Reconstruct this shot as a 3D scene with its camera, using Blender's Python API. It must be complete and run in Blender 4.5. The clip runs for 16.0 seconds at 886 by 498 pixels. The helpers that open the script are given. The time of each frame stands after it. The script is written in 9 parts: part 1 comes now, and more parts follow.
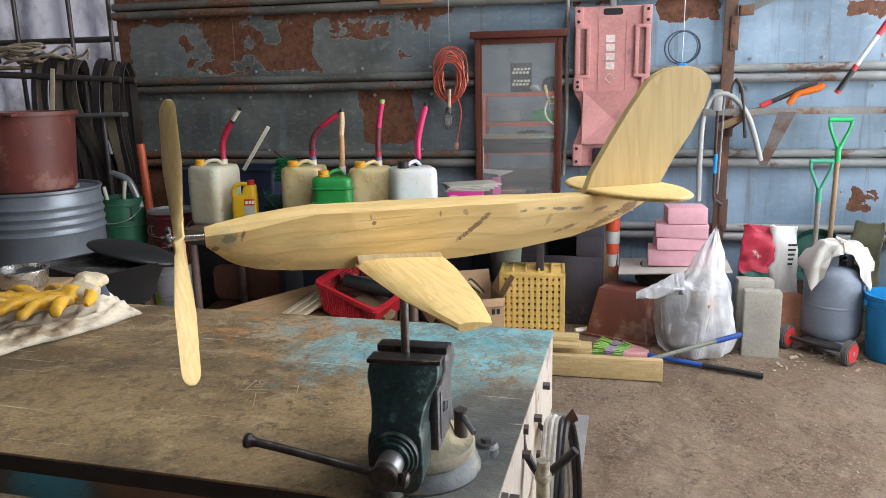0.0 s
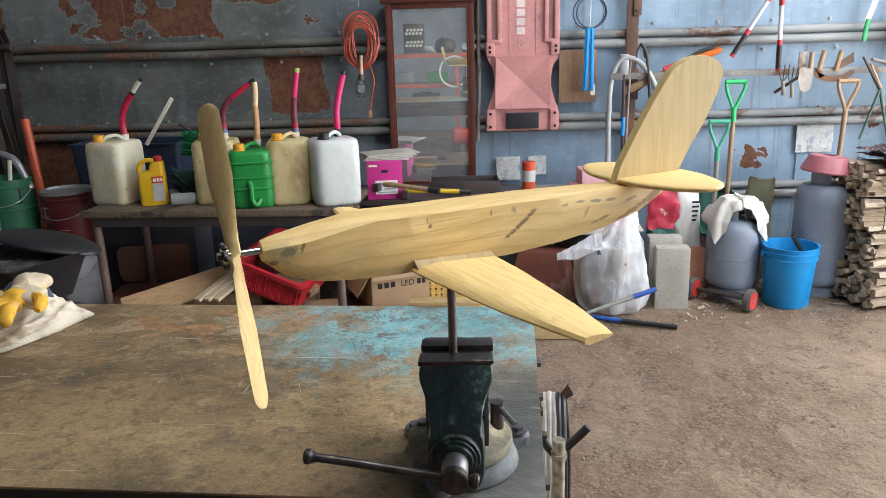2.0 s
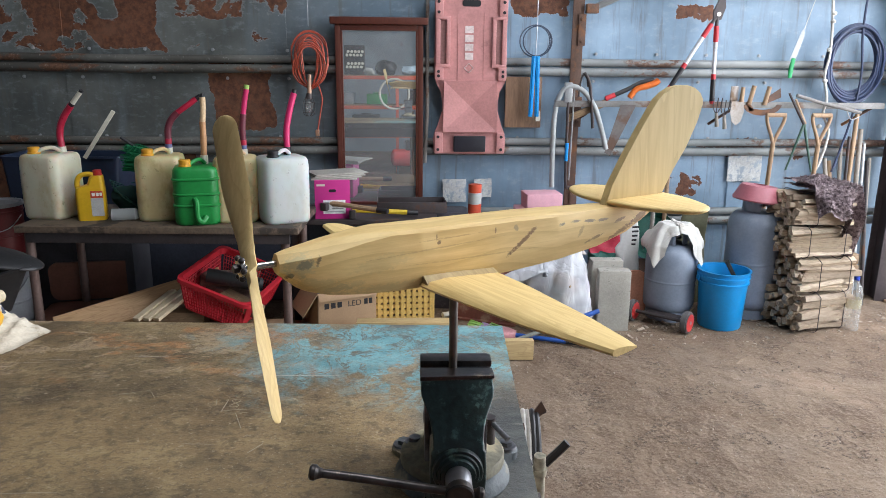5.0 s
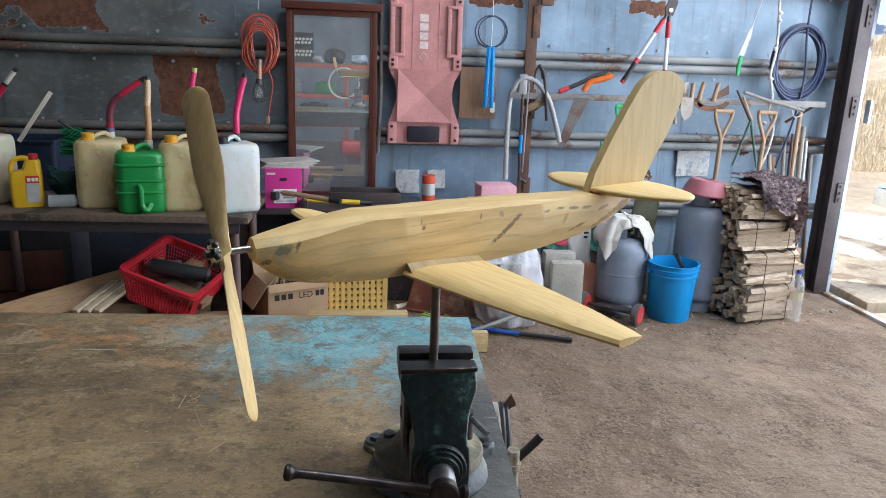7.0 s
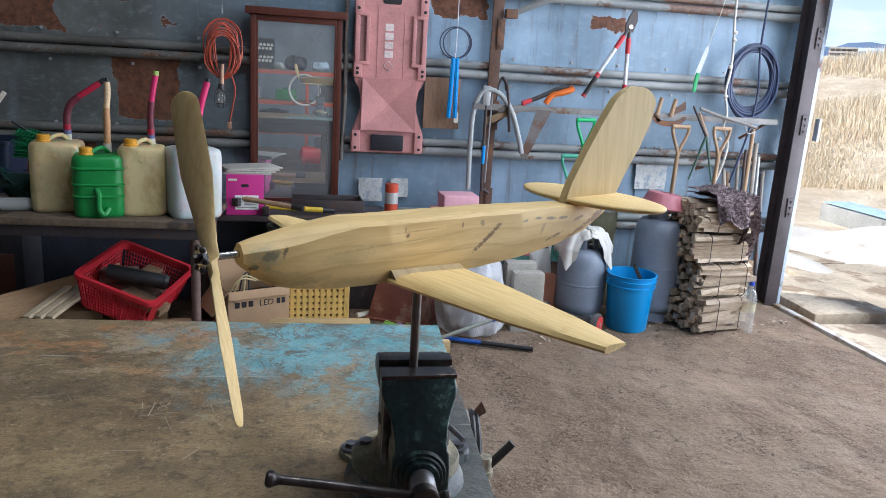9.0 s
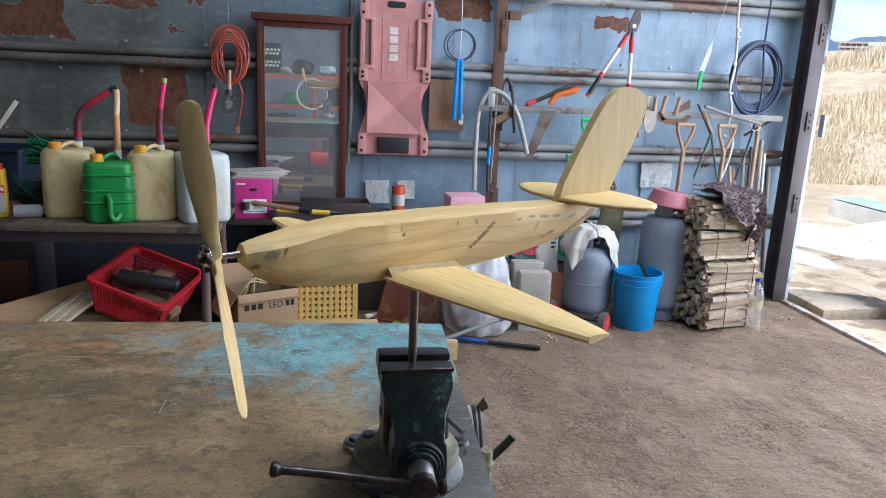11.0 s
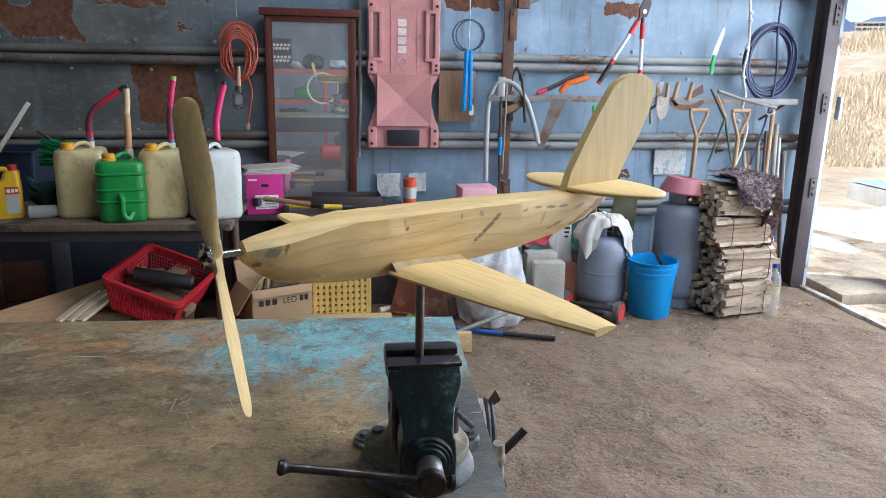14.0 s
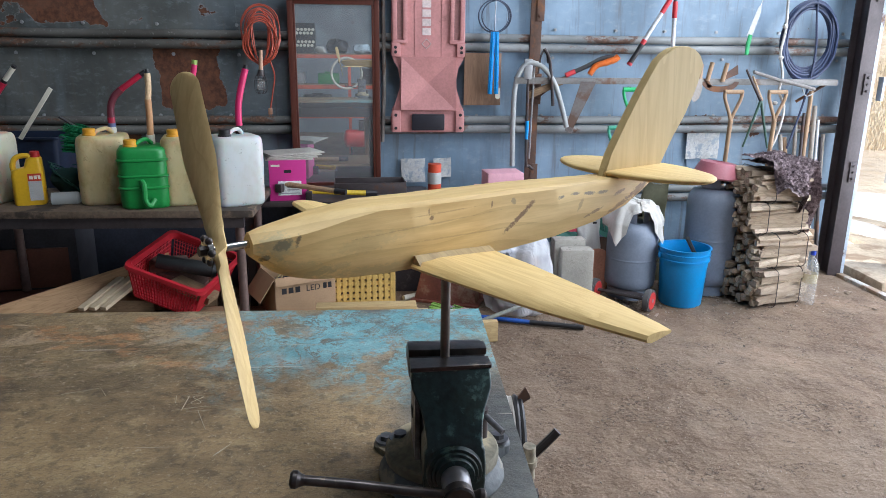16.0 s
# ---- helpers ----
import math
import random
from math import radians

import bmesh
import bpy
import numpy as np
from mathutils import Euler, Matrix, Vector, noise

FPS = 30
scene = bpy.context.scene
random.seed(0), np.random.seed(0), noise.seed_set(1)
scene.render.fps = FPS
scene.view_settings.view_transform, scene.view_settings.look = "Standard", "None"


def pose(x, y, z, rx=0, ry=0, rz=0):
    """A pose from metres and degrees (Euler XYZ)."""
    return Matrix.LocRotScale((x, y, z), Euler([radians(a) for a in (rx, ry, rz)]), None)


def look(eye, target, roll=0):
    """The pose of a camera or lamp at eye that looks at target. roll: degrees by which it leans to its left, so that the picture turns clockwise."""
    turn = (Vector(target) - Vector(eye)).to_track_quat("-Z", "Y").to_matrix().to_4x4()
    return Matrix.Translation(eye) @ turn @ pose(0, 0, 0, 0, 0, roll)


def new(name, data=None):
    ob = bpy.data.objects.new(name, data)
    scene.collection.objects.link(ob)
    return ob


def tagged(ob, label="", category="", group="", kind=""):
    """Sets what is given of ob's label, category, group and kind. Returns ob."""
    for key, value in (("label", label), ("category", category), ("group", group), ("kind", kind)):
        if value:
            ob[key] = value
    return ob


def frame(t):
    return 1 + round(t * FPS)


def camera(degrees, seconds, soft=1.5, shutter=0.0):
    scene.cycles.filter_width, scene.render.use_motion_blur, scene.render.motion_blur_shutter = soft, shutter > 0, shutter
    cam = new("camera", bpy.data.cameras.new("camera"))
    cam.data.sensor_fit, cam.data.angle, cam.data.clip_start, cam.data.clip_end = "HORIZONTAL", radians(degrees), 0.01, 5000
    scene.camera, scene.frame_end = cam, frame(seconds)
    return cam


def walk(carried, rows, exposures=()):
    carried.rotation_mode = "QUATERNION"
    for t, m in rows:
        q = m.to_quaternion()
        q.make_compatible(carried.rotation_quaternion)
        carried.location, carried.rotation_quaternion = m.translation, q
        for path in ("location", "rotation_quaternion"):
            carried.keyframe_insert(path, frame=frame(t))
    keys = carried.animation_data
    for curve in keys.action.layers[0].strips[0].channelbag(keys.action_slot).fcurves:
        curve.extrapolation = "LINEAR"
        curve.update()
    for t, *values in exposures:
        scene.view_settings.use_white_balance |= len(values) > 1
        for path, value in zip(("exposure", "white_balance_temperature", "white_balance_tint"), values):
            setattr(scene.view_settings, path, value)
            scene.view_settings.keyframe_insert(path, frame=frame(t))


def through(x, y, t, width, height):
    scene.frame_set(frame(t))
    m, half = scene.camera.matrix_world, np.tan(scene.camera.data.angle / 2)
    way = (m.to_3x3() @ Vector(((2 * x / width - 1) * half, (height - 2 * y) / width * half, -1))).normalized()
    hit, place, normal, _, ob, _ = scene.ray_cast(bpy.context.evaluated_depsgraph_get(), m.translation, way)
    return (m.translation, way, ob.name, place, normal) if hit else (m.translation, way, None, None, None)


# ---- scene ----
cam = camera(62.5, 16.0, soft=0.5)
PATH = [
    (0, (-0.039, 0.144, 1.552), (-0.425, 2.057, 1.116), -1.2),
    (0.5, (-0.115, 0.133, 1.55), (-0.424, 2.054, 1.09), -1.7),
    (1, (-0.191, 0.145, 1.558), (-0.414, 2.071, 1.069), -1.9),
    (1.5, (-0.255, 0.151, 1.586), (-0.399, 2.077, 1.066), -1.9),
    (2, (-0.26, 0.144, 1.606), (-0.338, 2.066, 1.058), -1.6),
    (2.5, (-0.299, 0.141, 1.613), (-0.331, 2.06, 1.052), -1.2),
    (3, (-0.328, 0.13, 1.611), (-0.321, 2.054, 1.065), -0.8),
    (5.5, (-0.37, 0.127, 1.599), (-0.23, 2.062, 1.111), 1.0),
    (6, (-0.385, 0.138, 1.593), (-0.21, 2.067, 1.095), 1.4),
    (6.5, (-0.395, 0.157, 1.587), (-0.183, 2.08, 1.078), 1.6),
    (7, (-0.405, 0.178, 1.582), (-0.146, 2.095, 1.075), 2.1),
    (7.5, (-0.418, 0.167, 1.587), (-0.113, 2.081, 1.093), 2.7),
    (8, (-0.437, 0.163, 1.586), (-0.105, 2.075, 1.104), 3.3),
    (8.5, (-0.442, 0.167, 1.582), (-0.087, 2.076, 1.104), 3.6),
    (9, (-0.439, 0.17, 1.582), (-0.065, 2.076, 1.105), 3.6),
    (11.5, (-0.42, 0.126, 1.588), (-0.083, 2.039, 1.113), 2.3),
    (12, (-0.414, 0.127, 1.585), (-0.085, 2.04, 1.101), 2.0),
    (12.5, (-0.417, 0.129, 1.583), (-0.093, 2.04, 1.091), 1.8),
    (13, (-0.414, 0.126, 1.587), (-0.097, 2.037, 1.089), 1.7),
    (13.5, (-0.414, 0.13, 1.584), (-0.103, 2.043, 1.089), 1.4),
    (14, (-0.411, 0.141, 1.587), (-0.104, 2.054, 1.089), 1.2),
    (14.5, (-0.41, 0.151, 1.582), (-0.105, 2.061, 1.073), 1.2),
    (15, (-0.416, 0.166, 1.574), (-0.113, 2.072, 1.05), 1.2),
    (15.5, (-0.419, 0.182, 1.571), (-0.138, 2.088, 1.036), 1.0),
    (16, (-0.401, 0.229, 1.571), (-0.162, 2.141, 1.034), 0.7),
]
# the clip's camera: stops, white balance
TONE = [(0, 0.51, 6410, 10), (0.5, 0.61, 6403, 10), (1.5, 0.63, 6390, 10), (2.0, 0.53, 6380, 10), (2.5, 0.35, 6370, 10), (3, 0.27, 6360, 10), (5.5, 0.36, 6050, 10), (6.5, 0.27, 5950, 10), (7.5, 0.07, 5850, 10), (8, -0.16, 5800, 10), (8.5, 0.01, 5775, 10), (9, 0.11, 5750, 10), (12.5, 0.21, 5770, 10), (16, 0.25, 5840, 10)]
walk(cam, [(t, look(eye, target, roll)) for t, eye, target, roll in PATH], exposures=TONE)

# ---- world, sun, large lights ----
world = bpy.data.worlds.new("world")
scene.world = world
world.use_nodes = True
wn = world.node_tree.nodes
sky = wn.new("ShaderNodeTexSky")
sky.sky_type, sky.sun_disc = "NISHITA", False
sky.sun_elevation, sky.sun_rotation = radians(48), radians(-70)
sky.dust_density = 0.8
world.node_tree.links.new(sky.outputs[0], wn["Background"].inputs[0])
wn["Background"].inputs[1].default_value = 0.15

sun = new("sun", bpy.data.lights.new("sun", "SUN"))
sun.data.energy, sun.data.angle, sun.data.color = 5.0, radians(0.5), (1.0, 0.95, 0.86)
sun.matrix_world = look((-8, 3, 10), (0, 0, 0))


def skylight(name, eye, target, wide, high, watts, color):
    lamp = new(name, bpy.data.lights.new(name, "AREA"))
    lamp.data.shape, lamp.data.size, lamp.data.size_y = "RECTANGLE", wide, high
    lamp.data.energy, lamp.data.color = watts, color
    lamp.matrix_world = look(eye, target)
    return lamp


# daylight of the tall side door
skylight("side_door_daylight", (3.30, 2.55, 2.35), (-1.6, 1.95, 0.95), 4.6, 4.2, 285, (0.985, 0.97, 0.97))
# daylight of the clear sheet in the roof
skylight("roof_daylight", (0.75, 1.15, 6.20), (0.75, 1.15, 0.0), 1.7, 1.5, 122, (0.985, 0.97, 0.97))

# ---- building tools ----
def thing(name, label, category, at=(0, 0, 0), turn=0.0, group=""):
    ob = tagged(new(name), label, category, group)
    ob.empty_display_size = 0.05
    ob.matrix_world = pose(*at, 0, 0, turn)
    return ob


def finish(bm, name, material, smooth=35):
    bmesh.ops.recalc_face_normals(bm, faces=bm.faces)
    me = bpy.data.meshes.new(name)
    bm.to_mesh(me)
    bm.free()
    me.materials.append(material)
    if smooth:
        me.polygons.foreach_set("use_smooth", [True] * len(me.polygons))
        me.set_sharp_from_angle(angle=radians(smooth))
    return me


def part(name, bm, material, parent, label="", smooth=35):
    ob = new(name, finish(bm, name, material, smooth))
    ob.parent = parent
    if label:
        tagged(ob, label)
    return ob


def solo(name, bm, material, label, category, at=(0, 0, 0), turn=0.0, group="", kind="", smooth=35):
    ob = tagged(new(name, finish(bm, name, material, smooth)), label, category, group, kind)
    ob.matrix_world = pose(*at, 0, 0, turn)
    return ob


def box(bm, c, s, bevel=0.0, m=None):
    mm = (m or Matrix()) @ Matrix.LocRotScale(c, None, s)
    made = bmesh.ops.create_cube(bm, size=1.0, matrix=mm)["verts"]
    if bevel:
        edges = list({e for v in made for e in v.link_edges})
        bmesh.ops.bevel(bm, geom=edges, offset=bevel, segments=2, affect="EDGES", profile=0.6)
    return bm


def cyl(bm, a, b, r, r2=None, seg=16, caps=True):
    a, b = Vector(a), Vector(b)
    m = Matrix.Translation((a + b) / 2) @ (b - a).to_track_quat("Z", "Y").to_matrix().to_4x4()
    bmesh.ops.create_cone(bm, cap_ends=caps, cap_tris=False, segments=seg, radius1=r, radius2=r if r2 is None else r2, depth=(b - a).length, matrix=m)
    return bm


def ball(bm, c, r, s=(1, 1, 1), seg=12):
    bmesh.ops.create_uvsphere(bm, u_segments=seg, v_segments=max(6, seg // 2 + 2), radius=r, matrix=Matrix.LocRotScale(c, None, s))
    return bm


def rings_to_faces(bm, rings, closed=True, caps=True, loop=False):
    vs = [[bm.verts.new(p) for p in ring] for ring in rings]
    n = len(vs[0])
    pairs = list(zip(vs, vs[1:])) + ([(vs[-1], vs[0])] if loop else [])
    for r0, r1 in pairs:
        for i in range(n if closed else n - 1):
            j = (i + 1) % n
            bm.faces.new((r0[i], r0[j], r1[j], r1[i]))
    if caps and closed and not loop:
        bm.faces.new(vs[0][::-1])
        bm.faces.new(vs[-1])
    return bm


def tube(bm, pts, r, seg=8, loop=False, flat=1.0):
    """A round bar along a line of points; r is one radius or one for each point."""
    pts = [Vector(p) for p in pts]
    radii = r if isinstance(r, (list, tuple)) else [r] * len(pts)
    rings, side = [], None
    for i, p in enumerate(pts):
        before = pts[i - 1] if i or loop else p
        after = pts[(i + 1) % len(pts)] if i + 1 < len(pts) or loop else p
        way = (after - before).normalized()
        if side is None:
            side = way.cross(Vector((0.13, 0.21, 0.97))).normalized()
        side = (side - way * side.dot(way)).normalized()
        up = way.cross(side)
        rings.append([p + radii[i] * (math.cos(k * math.tau / seg) * side + flat * math.sin(k * math.tau / seg) * up) for k in range(seg)])
    return rings_to_faces(bm, rings, loop=loop)


def curve(pts, steps=6):
    """A smooth line through some points."""
    pts = [Vector(p) for p in pts]
    out = []
    for i in range(len(pts) - 1):
        p0, p1, p2, p3 = pts[max(i - 1, 0)], pts[i], pts[i + 1], pts[min(i + 2, len(pts) - 1)]
        for k in range(steps):
            t = k / steps
            out.append(0.5 * (2 * p1 + (p2 - p0) * t + (2 * p0 - 5 * p1 + 4 * p2 - p3) * t * t + (3 * p1 - p0 - 3 * p2 + p3) * t ** 3))
    return out + [pts[-1]]


def lathe(bm, prof, seg=28, c=(0, 0, 0), caps=True):
    c = Vector(c)
    rings = [[c + Vector((r * math.cos(k * math.tau / seg), r * math.sin(k * math.tau / seg), z)) for k in range(seg)] for r, z in prof]
    return rings_to_faces(bm, rings, caps=caps)


def prism(bm, outline, a, b, axis="z"):
    """A flat shape with thickness: outline in the plane across the axis, from a to b along it."""
    def at(u, v, w):
        return {"z": (u, v, w), "y": (u, w, v), "x": (w, u, v)}[axis]
    return rings_to_faces(bm, [[Vector(at(u, v, w)) for u, v in outline] for w in (a, b)])


def rounded(w, h, r, n=5, cx=0.0, cy=0.0):
    """The outline of a rectangle with round corners."""
    out = []
    for k, (sx, sy) in enumerate(((1, 1), (-1, 1), (-1, -1), (1, -1))):
        for i in range(n + 1):
            a = math.pi / 2 * (k + i / n)
            out.append((cx + sx * (w / 2 - r) + r * math.cos(a), cy + sy * (h / 2 - r) + r * math.sin(a)))
    return out


def rough_up(bm, amount, size, seed=0):
    off = Vector((seed * 7.3, seed * 3.1, seed * 1.7))
    for v in bm.verts:
        v.co += Vector(noise.noise_vector(v.co / size + off)) * amount
    return bm


def cloth(bm, w, d, nx, ny, height, thick=0.006):
    """A sheet over a height field, with an underside."""
    top = [[Vector(((i / nx - 0.5) * w, (j / ny - 0.5) * d, 0)) for i in range(nx + 1)] for j in range(ny + 1)]
    for row in top:
        for p in row:
            p.x, p.y, p.z = height(p.x, p.y)
    for dz in (0, -thick):
        vs = [[bm.verts.new(p + Vector((0, 0, dz))) for p in row] for row in top]
        for r0, r1 in zip(vs, vs[1:]):
            for i in range(nx):
                bm.faces.new((r0[i], r0[i + 1], r1[i + 1], r1[i]))
    return bm

# ---- materials ----
def nodes(name):
    m = bpy.data.materials.new(name)
    m.use_nodes = True
    t = m.node_tree
    return m, t, t.nodes["Principled BSDF"]


def put(t, kind, **values):
    n = t.nodes.new(kind)
    for key, v in values.items():
        n.inputs[key].default_value = v
    return n


def noise_of(t, coord, scale, detail=4.0, rough=0.55, stretch=None, warp=0.0):
    if stretch:
        mp = put(t, "ShaderNodeMapping", Scale=stretch)
        t.links.new(coord, mp.inputs["Vector"])
        coord = mp.outputs[0]
    n = put(t, "ShaderNodeTexNoise", Scale=scale, Detail=detail, Roughness=rough, Distortion=warp)
    t.links.new(coord, n.inputs["Vector"])
    return n.outputs["Fac"]


def step_of(t, value, low, high):
    r = put(t, "ShaderNodeMapRange")
    r.interpolation_type = "SMOOTHSTEP"
    for key, v in (("From Min", low), ("From Max", high)):
        r.inputs[key].default_value = v
    t.links.new(value, r.inputs["Value"])
    return r.outputs["Result"]


def blend(t, fac, a, b, kind="MIX"):
    n = t.nodes.new("ShaderNodeMix")
    n.data_type, n.blend_type = "RGBA", kind
    for socket, v in ((n.inputs[0], fac), (n.inputs[6], a), (n.inputs[7], b)):
        if isinstance(v, (int, float)):
            socket.default_value = v
        elif isinstance(v, tuple):
            socket.default_value = (*v, 1.0)[:4]
        else:
            t.links.new(v, socket)
    return n.outputs[2]


def calc(t, op, a, b=0.0):
    n = t.nodes.new("ShaderNodeMath")
    n.operation = op
    for socket, v in zip(n.inputs, (a, b)):
        if isinstance(v, (int, float)):
            socket.default_value = v
        else:
            t.links.new(v, socket)
    return n.outputs[0]


def relief(t, bsdf, height, strength=0.3, dist=0.002):
    b = put(t, "ShaderNodeBump", Strength=strength, Distance=dist)
    t.links.new(height, b.inputs["Height"])
    t.links.new(b.outputs[0], bsdf.inputs["Normal"])


def plain(name, color, rough=0.6, metal=0.0, var=0.3, scale=6.0, fine=70.0, bump=0.25, dirt=None, dirt_at=0.58, dirt_scale=5.0, rnd=0.0, through=0.0, stretch=None):
    """A worn surface: tone varies at two scales, with dirt or rust in patches and fine relief."""
    m, t, s = nodes(name)
    co = t.nodes.new("ShaderNodeTexCoord").outputs["Object"]
    big, small = noise_of(t, co, scale, stretch=stretch), noise_of(t, co, fine, 3.0, stretch=stretch)
    dark, light = tuple(c * (1 - var) for c in color), tuple(min(1.0, c * (1 + var * 0.7)) for c in color)
    col = blend(t, step_of(t, big, 0.3, 0.7), dark, light)
    col = blend(t, 0.35, col, blend(t, step_of(t, small, 0.35, 0.65), dark, light))
    if rnd:
        info = t.nodes.new("ShaderNodeObjectInfo").outputs["Random"]
        col = blend(t, calc(t, "MULTIPLY", info, rnd), col, tuple(c * 0.45 for c in color))
    if dirt:
        mask = step_of(t, noise_of(t, co, dirt_scale, 6.0, 0.65), dirt_at, dirt_at + 0.1)
        col = blend(t, mask, col, dirt)
    t.links.new(col, s.inputs["Base Color"])
    t.links.new(calc(t, "ADD", calc(t, "MULTIPLY", small, 0.25), rough - 0.12), s.inputs["Roughness"])
    s.inputs["Metallic"].default_value = metal
    if through:
        s.inputs["Transmission Weight"].default_value = through
    if bump:
        relief(t, s, small, bump, 0.0015)
    return m


def wooden(name, light, dark, grain=(1.0, 14.0, 14.0), scale=7.0, rough=0.6, marks=None, rings=3.0, rnd=0.0):
    """Sawn timber; the grain runs along the axis whose stretch is 1."""
    m, t, s = nodes(name)
    co = t.nodes.new("ShaderNodeTexCoord").outputs["Object"]
    line = noise_of(t, co, scale, 5.0, 0.6, grain, 0.4)
    broad = noise_of(t, co, rings, 2.0, 0.5, tuple(1 + (g - 1) * 0.35 for g in grain), 1.2)
    wave = calc(t, "FRACT", calc(t, "MULTIPLY", broad, 9.0))
    col = blend(t, step_of(t, line, 0.32, 0.68), light, tuple(a * 0.55 + b * 0.45 for a, b in zip(light, dark)))
    col = blend(t, calc(t, "MULTIPLY", step_of(t, wave, 0.55, 1.0), 0.42), col, dark)
    if rnd:
        info = t.nodes.new("ShaderNodeObjectInfo").outputs["Random"]
        col = blend(t, calc(t, "MULTIPLY", info, rnd), col, dark)
    if marks:
        knot = step_of(t, noise_of(t, co, 9.0, 5.0, 0.7, tuple(1 + (g - 1) * 0.12 for g in grain)), 0.66, 0.74)
        col = blend(t, calc(t, "MULTIPLY", knot, 0.75), col, marks)
    t.links.new(col, s.inputs["Base Color"])
    s.inputs["Roughness"].default_value = rough
    relief(t, s, line, 0.25, 0.0012)
    return m


def box_mask(t, xyz, x0, x1, z0, z1, soft=0.05):
    """1 inside a rectangle of a wall's x and z, both pushed about by noise beforehand."""
    x, z = xyz
    a = calc(t, "MINIMUM", calc(t, "SUBTRACT", x, x0), calc(t, "SUBTRACT", x1, x))
    b = calc(t, "MINIMUM", calc(t, "SUBTRACT", z, z0), calc(t, "SUBTRACT", z1, z))
    return step_of(t, calc(t, "MINIMUM", a, b), -soft, soft)


def wall_paint():
    """Blue-grey sheet-metal paint, peeled down to brown rust in large ragged patches."""
    m, t, s = nodes("wall_paint")
    co = t.nodes.new("ShaderNodeTexCoord").outputs["Object"]
    sep = t.nodes.new("ShaderNodeSeparateXYZ")
    t.links.new(co, sep.inputs[0])
    n1, n2 = noise_of(t, co, 4.0, 6.0, 0.65), noise_of(t, co, 4.7, 6.0, 0.65, (1.3, 1, 1.1))
    x = calc(t, "ADD", sep.outputs[0], calc(t, "MULTIPLY", calc(t, "SUBTRACT", n1, 0.5), 0.25))
    z = calc(t, "ADD", sep.outputs[2], calc(t, "MULTIPLY", calc(t, "SUBTRACT", n2, 0.5), 0.16))
    # x0, x1, z0, z1 and how thoroughly the paint has gone there
    patches = [(-3.5, -0.95, 2.02, 2.22, 0.34), (-2.98, -1.92, 1.66, 2.05, 0.25), (-1.80, -1.10, 1.88, 2.1, 0.22), (-1.62, -1.22, 1.17, 1.60, 0.46), (-3.5, -3.34, 1.0, 2.2, 0.42), (-1.35, -1.10, 1.66, 2.1, 0.18),
               (0.40, 0.75, 1.93, 2.2, 0.26), (-0.2, 0.1, 2.02, 2.2, 0.25), (1.46, 1.72, 1.90, 2.02, 0.34), (1.50, 1.75, 0.72, 0.88, 0.30), (1.30, 1.52, 1.28, 1.36, 0.30), (2.2, 2.9, 1.60, 1.72, 0.10), (-3.45, -1.75, 0.45, 1.05, 0.40), (1.5, 2.9, 0.98, 1.12, 0.20)]
    gone = None
    for p in patches:
        k = calc(t, "MULTIPLY", box_mask(t, (x, z), *p[:4], soft=0.03), p[4])
        gone = k if gone is None else calc(t, "MAXIMUM", gone, k)
    field = calc(t, "ADD", gone, noise_of(t, co, 3.4, 9.0, 0.62, (1.0, 1.0, 1.15), 0.4))
    rust = step_of(t, field, 0.722, 0.735)
    rim = calc(t, "MULTIPLY", step_of(t, field, 0.70, 0.72), 0.30)
    cool = blend(t, step_of(t, noise_of(t, co, 1.6, 5.0), 0.35, 0.7), (0.165, 0.250, 0.338), (0.268, 0.380, 0.500))
    # grey-green and darker westward: the door light's falloff is put into the paint
    dim_west = blend(t, step_of(t, noise_of(t, co, 2.2, 6.0, 0.65), 0.35, 0.7), (0.068, 0.074, 0.070), (0.132, 0.140, 0.130))
    cool = blend(t, step_of(t, calc(t, "ADD", sep.outputs[0], calc(t, "MULTIPLY", n1, 0.8)), -1.3, 1.0), dim_west, cool)
    cool = blend(t, calc(t, "MULTIPLY", step_of(t, noise_of(t, co, 3.0, 6.0, 0.6, (4.0, 1, 0.6)), 0.48, 0.75), 0.5), cool, (0.15, 0.18, 0.20))
    cool = blend(t, calc(t, "MULTIPLY", step_of(t, noise_of(t, co, 30.0, 6.0, 0.7, (0.5, 1, 1)), 0.5, 0.72), 0.20), cool, (0.46, 0.52, 0.56))
    cool = blend(t, step_of(t, noise_of(t, co, 22.0, 6.0, 0.7), 0.725, 0.745), cool, (0.58, 0.60, 0.62))
    drips = calc(t, "MULTIPLY", step_of(t, noise_of(t, co, 5.0, 6.0, 0.6, (5.0, 1, 0.35)), 0.54, 0.68), 0.45)
    cool = blend(t, drips, cool, (0.115, 0.105, 0.085))
    cool = blend(t, rim, cool, (0.36, 0.38, 0.38))
    brown = blend(t, step_of(t, noise_of(t, co, 26.0, 6.0, 0.7), 0.35, 0.65), (0.062, 0.024, 0.012), (0.150, 0.056, 0.025))
    brown = blend(t, calc(t, "MULTIPLY", step_of(t, noise_of(t, co, 7.0, 5.0, 0.6), 0.45, 0.7), 0.6), brown, (0.18, 0.085, 0.048))
    t.links.new(blend(t, rust, cool, brown), s.inputs["Base Color"])
    t.links.new(calc(t, "ADD", calc(t, "MULTIPLY", rust, 0.3), 0.45), s.inputs["Roughness"])
